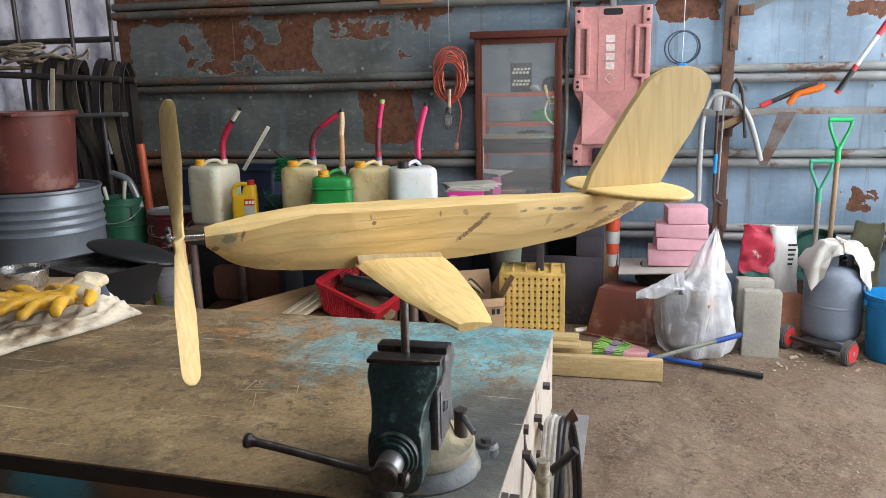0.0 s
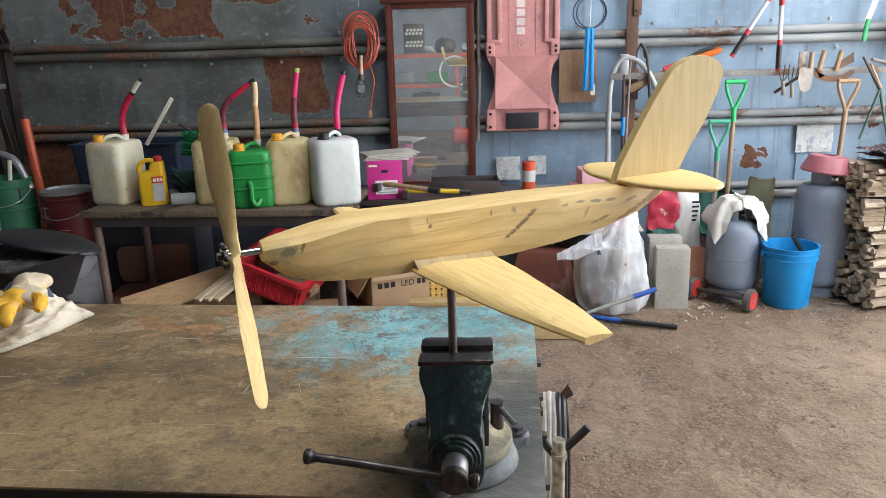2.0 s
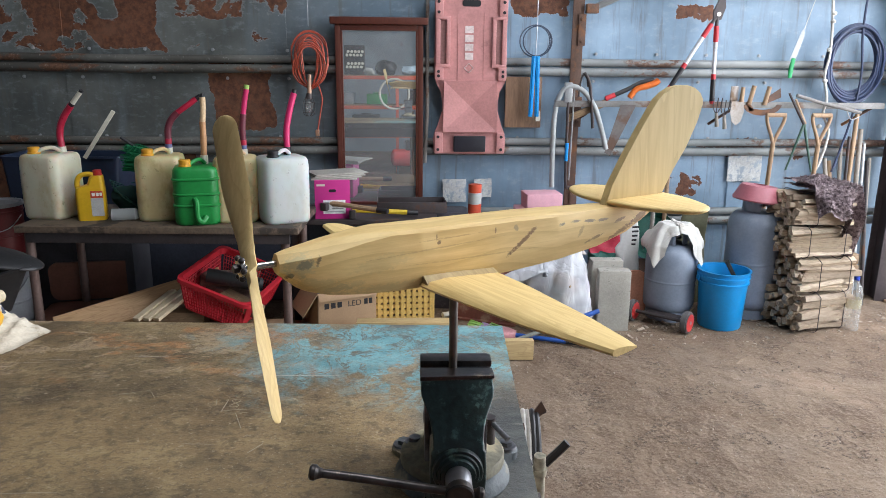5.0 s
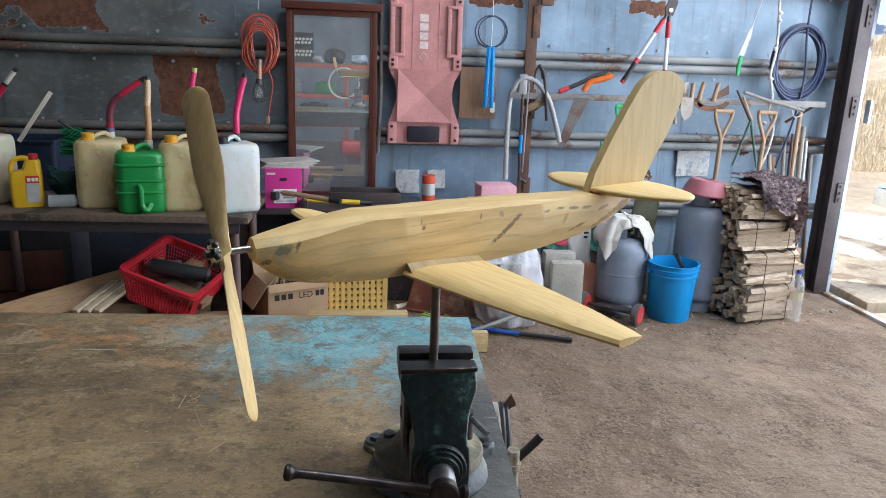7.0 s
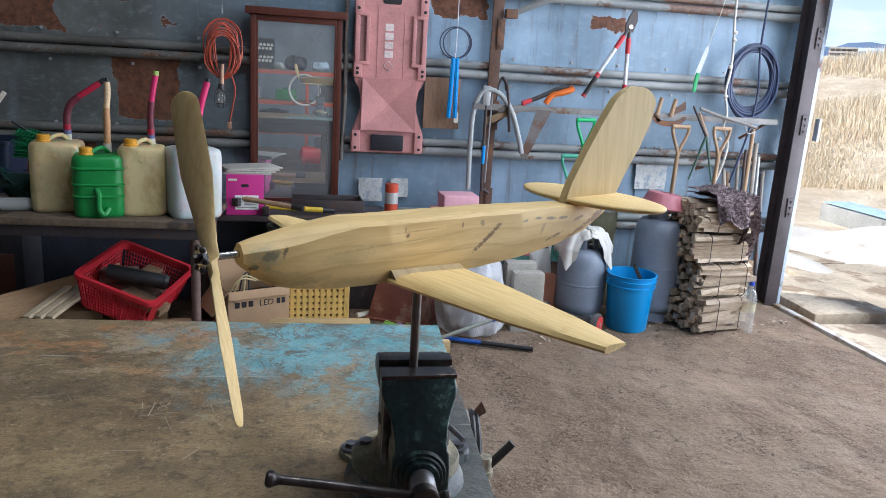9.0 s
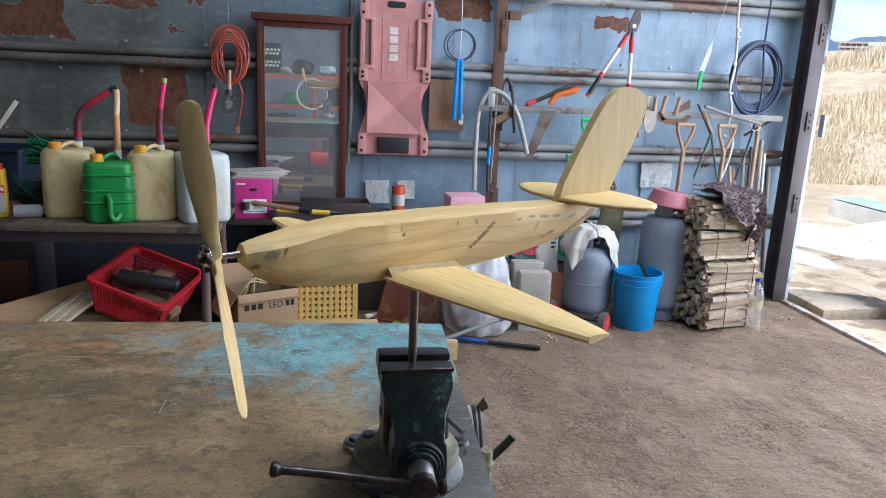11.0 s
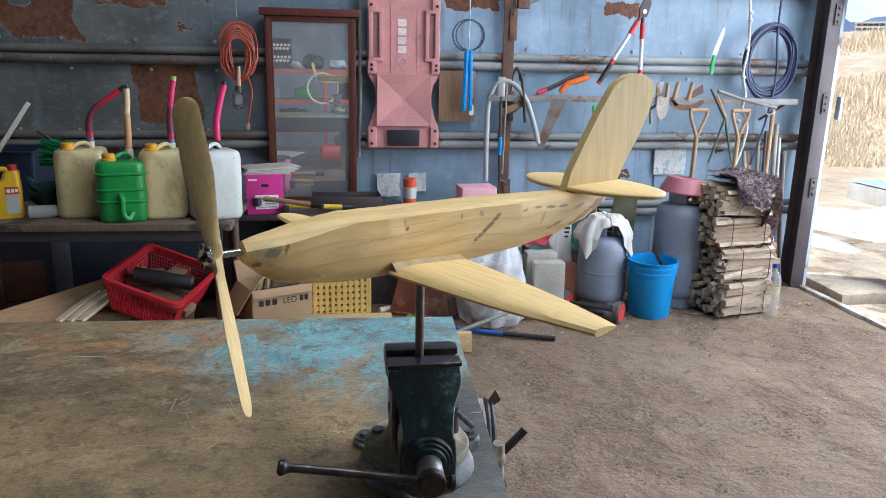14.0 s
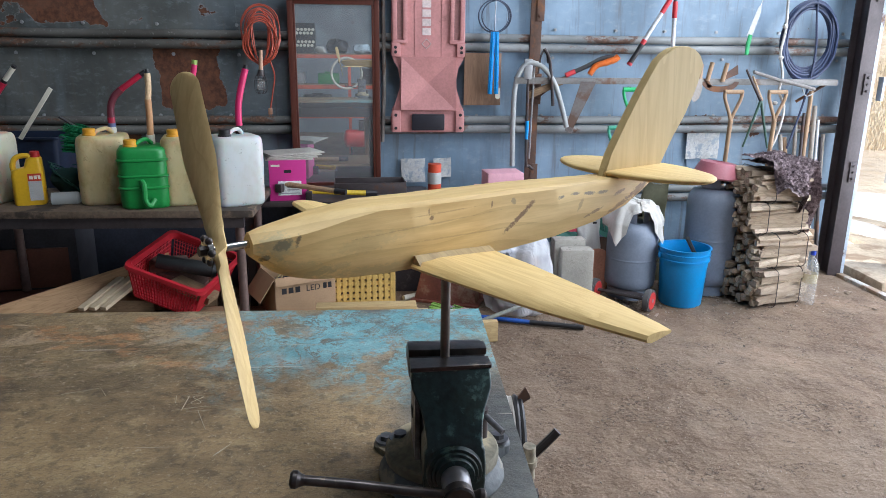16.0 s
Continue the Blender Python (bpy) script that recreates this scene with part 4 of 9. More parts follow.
    prism(bm, [(-0.0515, -0.0255), (0.0520, -0.0190), (0.0515, 0.0065), (-0.0510, 0.0065)], 0.2070, 0.2130, "z")
    bmesh.ops.bevel(bm, geom=bm.edges[:], offset=0.0007, segments=1, affect="EDGES")
    part("front_jaw", bm, VISE_STEEL, v, "dark worn steel jaw plate")
    bm = bmesh.new()
    box(bm, (0, 0.03, 0.108), (0.058, 0.17, 0.060), 0.004)
    part("slide_bar", bm, DARK_STEEL, v)
    # ringed boss, screw and handle
    bm = bmesh.new()
    for r, r2, y0, y1 in ((0.0355, 0.0335, -0.0755, -0.0815), (0.0300, 0.0285, -0.0805, -0.0845), (0.0250, 0.0235, -0.0835, -0.0895)):
        cyl(bm, (-0.001, y0, 0.0975), (-0.001, y1, 0.0975), r, r2, 36)
    part("screw_boss", bm, VISE_GREEN, v)
    bm = bmesh.new()
    cyl(bm, (-0.001, -0.086, 0.0965), (-0.001, -0.120, 0.0930), 0.0178, seg=28)
    part("screw", bm, plain("screw_steel", (0.28, 0.28, 0.30), 0.35, 0.8, var=0.2), v, "bare steel screw")
    bm = bmesh.new()
    cyl(bm, (-0.001, -0.1155, 0.0932), (-0.001, -0.1280, 0.0920), 0.0182, 0.0192, 28)
    cyl(bm, (-0.001, -0.1280, 0.0920), (-0.001, -0.1300, 0.0918), 0.0192, 0.0170, 28)
    part("screw_head", bm, VISE_STEEL, v)
    bm = bmesh.new()
    a, b = Vector((-0.188, -0.1215, 0.1265)), Vector((0.0252, -0.1205, 0.0900))
    tube(bm, [a.lerp(b, k / 6) + Vector((0, 0, 0.0008 * math.sin(k))) for k in range(7)], 0.0059, 14)
    part("handle", bm, VISE_STEEL, v, "black steel handle bar with worn bright edges")
    for p, q in ((a, b), (b, a)):
        way = (p - q).normalized()
        bm = bmesh.new()
        for w0, w1, r0, r1 in ((-0.011, -0.006, 0.0060, 0.0078), (-0.006, -0.002, 0.0078, 0.0105), (-0.002, 0.003, 0.0105, 0.0104), (0.003, 0.0058, 0.0104, 0.0070)):
            cyl(bm, p + way * w0, p + way * w1, r0, r1, 18)
        part("handle_knob", bm, VISE_STEEL, v)
    # swivel lock lever
    bm = bmesh.new()
    cyl(bm, (0.058, 0.090, 0.045), (0.058, 0.090, 0.093), 0.0105, seg=18)
    part("lock_stud", bm, DARK_STEEL, v)
    bm = bmesh.new()
    cyl(bm, (0.056, 0.093, 0.0885), (0.0844, 0.0545, 0.0730), 0.0044, seg=14)
    part("lock_lever", bm, VISE_REAR, v)
    return v


build_vise()

PLANE_TURN = 30.5


def build_plane():
    """Local x runs from nose to tail, local -y is the starboard side that faces the camera."""
    p = thing("wooden_aeroplane", "unpainted carved pine model aeroplane on a steel rod", "aeroplane", (-0.2885, 1.096, 0), PLANE_TURN)
    top = [(-0.256, 1.3855), (-0.24, 1.3895), (-0.195, 1.3970), (-0.15, 1.4010), (-0.115, 1.4015), (-0.02, 1.4000), (0.114, 1.3975), (0.296, 1.3915), (0.402, 1.3870)]
    low = [(-0.256, 1.3600), (-0.250, 1.3560), (-0.237, 1.3435), (-0.218, 1.3325), (-0.194, 1.3250), (-0.150, 1.3195), (-0.10, 1.3165), (-0.05, 1.3152), (0.077, 1.3156), (0.165, 1.3200), (0.250, 1.3305), (0.319, 1.3458), (0.378, 1.3720), (0.402, 1.3850)]
    half = [(-0.256, 0.0120), (-0.245, 0.0165), (-0.22, 0.0220), (-0.18, 0.0268), (-0.12, 0.0300), (0.05, 0.0305), (0.20, 0.0285), (0.30, 0.0245), (0.37, 0.0160), (0.402, 0.0085)]
    def at(line, x):
        for (x0, a), (x1, b) in zip(line, line[1:]):
            if x <= x1:
                k = (x - x0) / (x1 - x0)
                return a + (b - a) * k
        return line[-1][1]
    rings = []
    xs = [-0.256 + 0.658 * k / 56 for k in range(57)]
    for x in xs:
        t, l, w = at(top, x), at(low, x), at(half, x)
        nose = max(0.0, min(1.0, (x + 0.26) / 0.16))
        sq = 0.35 + 0.65 * nose
        # flat top with chamfered edges aft, rounded towards the nose
        tw = w * (0.66 + 0.25 * nose)
        h = t - l
        fore = max(0.0, min(1.0, (-0.115 - x) / 0.085))
        flat = 0.87 - 0.50 * fore
        drop = 0.0058 + 0.0090 * fore - 0.0045 * max(0.0, (-0.2 - x) / 0.056)
        ring = [(0.0, t), (-w * flat * 0.6, t - 0.0003), (-w * flat, t - 0.0010), (-w, t - drop), (-w * 1.01, l + h * 0.5), (-w * 0.97, l + h * 0.22), (-w * (0.55 + 0.25 * nose), l + h * 0.05), (0.0, l)]
        ring = ring + [(-y, z) for y, z in reversed(ring[1:-1])]
        wob = 0.0007
        rings.append([Vector((x, y + wob * noise.noise(Vector((x * 30, y * 40, z * 40))), z + wob * noise.noise(Vector((x * 30, z * 40, y * 30))))) for y, z in ring])
    bm = bmesh.new()
    rings_to_faces(bm, rings)
    part("fuselage", bm, PINE, p, "hand-carved pine fuselage with knots and stains", smooth=38)
    # wing in one piece under the fuselage
    bm = bmesh.new()
    rings = []
    front = [(0.0, -0.0725), (0.14, -0.0730), (0.31, -0.0700), (0.48, -0.0670), (0.65, -0.0630), (0.81, -0.0545), (1.0, -0.0440)]
    rear = [(0.0, 0.0480), (0.12, 0.0460), (0.33, 0.0385), (0.57, 0.0240), (0.75, 0.0130), (0.97, -0.0055), (1.0, -0.0095)]
    for k in range(-20, 21):
        y = 0.337 * k / 20
        s = abs(k) / 20
        le, te = at(front, s), at(rear, s)
        zc, th = 1.3240 + 0.0065 * s, 0.0085 - 0.0040 * s
        ch = te - le
        ring = [(le, zc), (le + ch * 0.06, zc + th * 0.75), (le + ch * 0.25, zc + th), (le + ch * 0.6, zc + th * 0.8), (te, zc + th * 0.25), (te, zc - th * 0.2), (le + ch * 0.6, zc - th * 0.7), (le + ch * 0.2, zc - th), (le + ch * 0.05, zc - th * 0.7)]
        rings.append([Vector((x, y, z)) for x, z in ring])
    rings_to_faces(bm, rings)
    part("wing", bm, PINE_Y, p, "pale sanded pine wing", smooth=40)
    # root fillets with end grain
    fil = wooden("end_grain", (0.50, 0.38, 0.19), (0.27, 0.19, 0.09), grain=(9.0, 1.0, 1.0), scale=16.0)
    for sgn in (-1, 1):
        bm = bmesh.new()
        rings_to_faces(bm, [[Vector((x, sgn * y, z)) for y, z in ((0.024, top_z), (y0, top_z - 0.0005), (y0 + 0.010, low_z), (0.024, low_z))] for x, y0, top_z, low_z in ((-0.0700, 0.0325, 1.3375, 1.3270), (-0.045, 0.0335, 1.3372, 1.3305), (0.0, 0.0325, 1.3350, 1.3310), (0.0450, 0.0310, 1.3322, 1.3275))])
        part("wing_root", bm, fil, p, "rough end-grain wing root", smooth=20)
    # fin
    bm = bmesh.new()
    outline = [(0.2780, 1.3890), (0.2930, 1.4225), (0.3210, 1.4665), (0.3500, 1.5085), (0.3745, 1.5405), (0.3855, 1.5535), (0.3960, 1.5625), (0.4160, 1.5712), (0.4360, 1.5742), (0.4560, 1.5738), (0.4740, 1.5695), (0.4890, 1.5610), (0.4965, 1.5510), (0.4965, 1.5420), (0.4868, 1.5141), (0.4614, 1.4729), (0.4351, 1.4398), (0.4098, 1.4000), (0.400, 1.3890)]
    prism(bm, outline, -0.0068, 0.0068, "y")
    bmesh.ops.bevel(bm, geom=[e for e in bm.edges if abs(e.verts[0].co.y - e.verts[1].co.y) < 1e-4], offset=0.002, segments=2, affect="EDGES")
    # pine toned below the fuselage, with the shade on the fin in its colour
    part("fin", bm, wooden("pine_fin", (0.64, 0.495, 0.225), (0.47, 0.335, 0.135), grain=(20.0, 20.0, 1.4), scale=5.0, rings=1.2), p, "flat pine tail fin", smooth=30)
    # tailplane
    bm = bmesh.new()
    pts = [(0.283, 0.0), (0.287, 0.050), (0.301, 0.090), (0.322, 0.120), (0.345, 0.1345), (0.368, 0.131), (0.388, 0.116), (0.404, 0.088), (0.420, 0.045), (0.424, 0.0)]
    outline = curve([(x, -y, 0) for x, y in pts] + [(x, y, 0) for x, y in reversed(pts[:-1])], 4)[:-1]
    # rounded edge, with the underside worked away towards the rim
    rings_to_faces(bm, [[Vector((0.355 + (q.x - 0.355) * k, q.y * (1 - (1 - k) * 0.6), z)) for q in outline] for z, k in ((1.3910, 0.84), (1.3922, 0.93), (1.3938, 0.978), (1.3955, 0.997), (1.3970, 1.0), (1.3984, 0.990), (1.3996, 0.960), (1.4003, 0.90))])
    part("tailplane", bm, PINE_Y, p, "pale rounded pine tailplane", smooth=70)
    # rod into the vise
    bm = bmesh.new()
    cyl(bm, (0, 0, 1.13), (0, 0, 1.318), 0.0062, seg=16)
    part("rod", bm, plain("rod_steel", (0.20, 0.185, 0.17), 0.34, 0.75, var=0.3, bump=0.04), p, "grey steel mounting rod")
    # propeller, at rest
    hub = Vector((-0.287, 0, 1.3735))
    bm = bmesh.new()
    rings = []
    R, lean = 0.181, radians(22)
    for k in range(-48, 49):
        r = R * math.sin(k * math.pi / 96)
        s = abs(r) / R
        chord = 0.0135 + 0.023 * min(1.0, s / 0.5) if s < 0.5 else 0.0365 - 0.004 * (s - 0.5)
        if s < 0.14:
            chord = 0.021
        if s > 0.91:
            chord *= math.sqrt(1 - 0.93 * min(1.0, (s - 0.91) / 0.09) ** 2)
        th = 0.0085 - 0.0045 * s if s > 0.12 else 0.012
        beta = radians(46 - 8 * s) if k >= 0 else -radians(46 - 8 * s)
        if s < 0.1:
            beta *= 0.6
        ring = []
        for j in range(10):
            a = j * math.tau / 10
            u, w = chord / 2 * math.cos(a), th / 2 * math.sin(a)
            dy, dx = -u * math.cos(beta) - w * math.sin(beta), u * math.sin(beta) + w * math.cos(beta) * -1
            ring.append(Vector((hub.x + dx, dy * math.cos(lean) + r * math.sin(lean), hub.z + r * math.cos(lean) - dy * math.sin(lean))))
        rings.append(ring)
    rings_to_faces(bm, rings)
    prop = part("propeller", bm, PINE_Z, p, "two-bladed carved pine propeller at rest", smooth=50)
    bm = bmesh.new()
    cyl(bm, (-0.300, 0, 1.3735), (-0.250, 0, 1.3735), 0.0042, seg=12)
    part("shaft", bm, CHROME, p, "bright steel propeller shaft")
    bm = bmesh.new()
    cyl(bm, (-0.2955, 0, 1.3735), (-0.3005, 0, 1.3735), 0.0125, seg=20)
    part("washer", bm, CHROME, prop)
    for a in range(0, 360, 60):
        bm = bmesh.new()
        q = Vector((0, 0.0125 * math.cos(radians(a)), 1.3735 + 0.0125 * math.sin(radians(a))))
        ball(bm, q + Vector((-0.2985, 0, 0)), 0.0040, seg=10)
        part("screw_head", bm, VISE_STEEL, prop)
    bm = bmesh.new()
    cyl(bm, (-0.300, 0, 1.3735), (-0.307, 0, 1.3735), 0.0052, seg=6)
    part("nut", bm, VISE_STEEL, prop)
    return p


build_plane()

# ---- table with canisters ----
CAN_OLD = cloudy("old_canister_plastic", (0.62, 0.53, 0.29), (0.36, 0.265, 0.11))
CAN_MID = cloudy("canister_plastic", (0.60, 0.585, 0.45), (0.47, 0.40, 0.235))
CAN_WHITE = cloudy("white_canister_plastic", (0.53, 0.57, 0.56), (0.46, 0.48, 0.43))
CAN_GREEN = plain("green_canister_plastic", (0.015, 0.23, 0.045), 0.4, var=0.2, bump=0.06, dirt=(0.10, 0.26, 0.12), dirt_at=0.68)
CAP_YELLOW = plain("yellow_cap", (0.62, 0.30, 0.02), 0.4, var=0.12, bump=0.03)
HOSE_RED = plain("red_hose", (0.42, 0.018, 0.05), 0.32, var=0.2, bump=0.03)
HOSE_PINK = plain("pink_hose", (0.62, 0.03, 0.14), 0.32, var=0.12, bump=0.03)
HOSE_MAROON = plain("maroon_sleeve", (0.15, 0.03, 0.045), 0.45, var=0.2)
HOSE_TAN = plain("tan_tube", (0.52, 0.28, 0.13), 0.45, var=0.2)
PALE = plain("pale_plastic", (0.62, 0.60, 0.50), 0.45, var=0.1, bump=0.03)
TABLE_Z = 0.75


def build_table():
    t = thing("side_table", "low steel-legged table with a dusty dark top", "table", (-1.65, 4.30, 0), -2.5)
    bm = bmesh.new()
    box(bm, (0, 0, TABLE_Z - 0.018), (1.50, 0.64, 0.036), 0.004)
    part("tabletop", bm, plain("dusty_top", (0.150, 0.108, 0.072), 0.75, var=0.45, scale=5.0, dirt=(0.045, 0.034, 0.026), dirt_at=0.5), t)
    for y in (-0.29, 0.29):
        bm = bmesh.new()
        box(bm, (0, y, TABLE_Z - 0.065), (1.40, 0.03, 0.055), 0.003)
        part("apron", bm, DARK_STEEL, t)
    for x in (-0.70, 0.67):
        for y in (-0.27, 0.27):
            bm = bmesh.new()
            cyl(bm, (x, y, 0.004), (x, y, TABLE_Z - 0.05), 0.024, seg=16)
            part("leg", bm, plain("leg_pipe", (0.15, 0.10, 0.085), 0.5, 0.2, dirt=(0.2, 0.12, 0.08)) if (x, y) == (-0.70, -0.27) else bpy.data.materials["leg_pipe"], t)
    return t


build_table()


def build_canister(at, turn, material, label, w=0.25, d=0.25, h=0.355, cap=CAP_YELLOW, hose=()):
    c = thing("jerrycan", label, "jerrycan", at, turn, "canisters on the table")
    rings = []
    for z, k in ((0.0, 0.90), (0.008, 0.955), (0.025, 0.985), (0.10, 1.0), (h * 0.55, 1.0), (h * 0.88, 0.99), (h * 0.95, 0.96), (h * 0.985, 0.90), (h, 0.78)):
        rings.append([Vector((x, y, z)) for x, y in rounded(w * k, d * k, 0.052 * k, 6)])
    bm = bmesh.new()
    rings_to_faces(bm, rings)
    rough_up(bm, 0.003, 0.12, int(at[0] * 10))
    part("body", bm, material, c, smooth=60)
    # neck and cap towards the front corner
    p = Vector((-w * 0.22, -d * 0.20, h - 0.004))
    bm = bmesh.new()
    lathe(bm, [(0.034, 0), (0.034, 0.012), (0.030, 0.014), (0.030, 0.016), (0.031, 0.036), (0.027, 0.040)], 20, p)
    part("cap", bm, cap, c, "screw cap")
    # carrying handle between the two necks
    bm = bmesh.new()
    tube(bm, curve([p + Vector((0.02, 0.0, 0.012)), p + Vector((0.05, 0.02, 0.030)), (w * 0.10, d * 0.02, h + 0.028), (w * 0.2, d * 0.1, h + 0.004)], 5), 0.0105, 10)
    part("handle", bm, material, c)
    q = Vector((w * 0.18, d * 0.20, h - 0.004))
    bm = bmesh.new()
    cyl(bm, q, q + Vector((0, 0, 0.035)), 0.021, seg=16)
    part("neck", bm, PALE if cap is not BLACK else BLACK, c)
    # pouring hose in sections: (material, radius, points)
    for mat, r, pts in hose:
        bm = bmesh.new()
        tube(bm, curve([q + Vector(v) for v in pts], 6), r, 14)
        part("hose", bm, mat, c)
    return c


build_canister((-2.315, 4.30, TABLE_Z), -14, CAN_MID, "milky old plastic canister with a bent red hose", hose=(
    (HOSE_RED, 0.0185, [(0, 0, 0.02), (-0.006, 0, 0.09), (0.006, 0, 0.150), (0.04, 0, 0.210), (0.085, 0, 0.262)]), (BLACK, 0.016, [(0.083, 0, 0.260), (0.096, 0, 0.274)]), (PALE, 0.0130, [(0.092, 0, 0.270), (0.152, 0, 0.336)]), (BLACK, 0.0125, [(0.150, 0, 0.334), (0.160, 0, 0.345)])))
build_canister((-1.70, 4.25, TABLE_Z), 10, CAN_OLD, "yellowed grimy canister with a bent maroon and red hose", hose=(
    (plain("blue_collar", (0.13, 0.16, 0.33), 0.5), 0.020, [(0, 0, 0.02), (0, 0, 0.055)]), (HOSE_RED, 0.0195, [(0, 0, 0.05), (0, 0, 0.085)]), (HOSE_MAROON, 0.0185, [(0, 0, 0.08), (0.004, 0, 0.14), (0.025, 0, 0.190), (0.062, 0, 0.228)]), (HOSE_RED, 0.0155, [(0.056, 0, 0.224), (0.165, 0, 0.302)]), (BLACK, 0.0135, [(0.162, 0, 0.300), (0.190, 0, 0.320)])))
build_canister((-1.275, 4.20, TABLE_Z), 8, CAN_OLD, "grimy yellowed canister with an upright maroon and red hose", w=0.235, hose=(
    (bpy.data.materials["blue_collar"], 0.019, [(0, 0, 0.02), (0, 0, 0.055)]), (HOSE_RED, 0.018, [(0, 0, 0.05), (0.0, 0, 0.085)]), (HOSE_MAROON, 0.0175, [(0, 0, 0.08), (0.0, 0, 0.15), (0.008, 0, 0.225)]), (HOSE_PINK, 0.015, [(0.007, 0, 0.22), (0.02, 0, 0.30), (0.032, 0, 0.36)]), (plain("lime_tip", (0.35, 0.55, 0.12), 0.5), 0.0145, [(0.031, 0, 0.355), (0.035, 0, 0.382)])))
build_canister((-1.02, 4.165, TABLE_Z), 24, CAN_WHITE, "clean white plastic canister with an upright pink hose", w=0.262, d=0.235, h=0.36, cap=BLACK, hose=(
    (BLACK, 0.021, [(0, 0, 0.02), (0, 0, 0.045)]), (HOSE_PINK, 0.0175, [(0, 0, 0.04), (0.0, 0, 0.13), (0.012, 0, 0.2), (0.03, 0, 0.27), (0.05, 0, 0.335)]), (BLACK, 0.012, [(0.048, 0, 0.33), (0.054, 0, 0.355)])))
g = build_canister((-1.475, 4.135, TABLE_Z), 12, CAN_GREEN, "green waisted canister with an upright tan tube", w=0.240, d=0.24, h=0.312, hose=(
    (PALE, 0.021, [(0, 0, 0.02), (0, 0, 0.05)]), (HOSE_TAN, 0.0165, [(0, 0, 0.045), (0.004, 0, 0.15), (0.004, 0, 0.23)]), (plain("pale_tube", (0.66, 0.48, 0.28), 0.45), 0.0155, [(0.004, 0, 0.225), (0.012, 0, 0.30), (0.012, 0, 0.36)]), (BLACK, 0.010, [(0.012, 0, 0.358), (0.012, 0, 0.38)])))
bm = bmesh.new()
tube(bm, curve([(-0.01, -0.118, 0.145), (0.0, -0.138, 0.12), (0.0, -0.140, 0.05), (0.022, -0.138, 0.022), (0.045, -0.118, 0.05)], 6), 0.0135, 10)
part("spout", bm, CAN_GREEN, g)
for z in (0.10, 0.16, 0.24):
    bm = bmesh.new()
    rings_to_faces(bm, [[Vector((x, y, zz)) for x, y in rounded(0.242 * k, 0.242 * k, 0.05, 6)] for zz, k in ((z, 0.99), (z + 0.005, 1.035), (z + 0.011, 1.035), (z + 0.016, 0.99))])
    part("rib", bm, CAN_GREEN, g)


def build_oil_jug():
    j = thing("oil_jug", "yellow plastic oil jug with a red cap and paper label", "jug", (-2.07, 4.195, TABLE_Z), 14)
    yel = plain("yellow_jug_plastic", (0.66, 0.40, 0.015), 0.35, var=0.1, bump=0.04)
    bm = bmesh.new()
    rings_to_faces(bm, [[Vector((x + o, y, z)) for x, y in rounded(w, 0.085, 0.022, 5)] for z, w, o in ((0, 0.140, 0), (0.006, 0.15, 0), (0.15, 0.15, 0), (0.18, 0.144, 0.002), (0.195, 0.085, 0.03), (0.235, 0.07, 0.036), (0.245, 0.05, 0.04))])
    part("body", bm, yel, j, smooth=50)
    bm = bmesh.new()
    tube(bm, curve([(-0.060, 0, 0.165), (-0.064, 0, 0.205), (-0.045, 0, 0.243), (0.0, 0, 0.252), (0.03, 0, 0.238)], 5), 0.014, 10)
    part("handle", bm, yel, j)
    bm = bmesh.new()
    lathe(bm, [(0.023, 0), (0.023, 0.028), (0.019, 0.031)], 18, (0.042, 0, 0.243))
    part("cap", bm, plain("red_cap", (0.42, 0.02, 0.02), 0.4), j)
    bm = bmesh.new()
    box(bm, (0.034, -0.0435, 0.075), (0.062, 0.002, 0.10))
    part("label_paper", bm, plain("label_grey", (0.45, 0.45, 0.42), 0.6, var=0.3, fine=200.0), j, "printed paper label")
    bm = bmesh.new()
    box(bm, (0.034, -0.0435, 0.145), (0.062, 0.002, 0.038))
    lab = part("label_paper", bm, plain("label_red", (0.50, 0.05, 0.02), 0.5), j, "red label band")
    for k, (x, w) in enumerate(((0.018, 0.016), (0.038, 0.014), (0.055, 0.012))):
        bm = bmesh.new()
        box(bm, (x, -0.0448, 0.145), (w, 0.001, 0.018))
        part("print_bar", bm, plain("label_white", (0.8, 0.78, 0.7), 0.5) if not k else bpy.data.materials["label_white"], lab)


build_oil_jug()

# net heap, green broom head, white stick, clear bottle between the canisters
bm = bmesh.new()
rnd = random.Random(4)
for k in range(70):
    a, b = rnd.uniform(0, math.tau), rnd.uniform(0.1, 0.9)
    pts = []
    for i in range(7):
        u = a + i * 0.35
        pts.append((0.10 * math.cos(u) * (0.5 + b / 2) + rnd.uniform(-0.008, 0.008), 0.08 * math.sin(u) * (0.5 + b / 2), 0.02 + 0.19 * b * abs(math.cos(u * 0.7 + b)) + rnd.uniform(-0.006, 0.006)))
    tube(bm, pts, 0.003, 4)
solo("fishing_net", bm, plain("dark_green_net", (0.012, 0.075, 0.06), 0.7), "heap of dark green knotted netting", "net", (-1.93, 4.37, TABLE_Z))
bm = bmesh.new()
ball(bm, (0, 0, 0.085), 0.095, (1.0, 0.75, 0.85), 14)
rough_up(bm, 0.02, 0.07, 3)
solo("fishing_net", bm, plain("dark_green_net_inside", (0.006, 0.035, 0.03), 0.9), "bunched dark green netting under the heap", "net", (-1.93, 4.37, TABLE_Z))


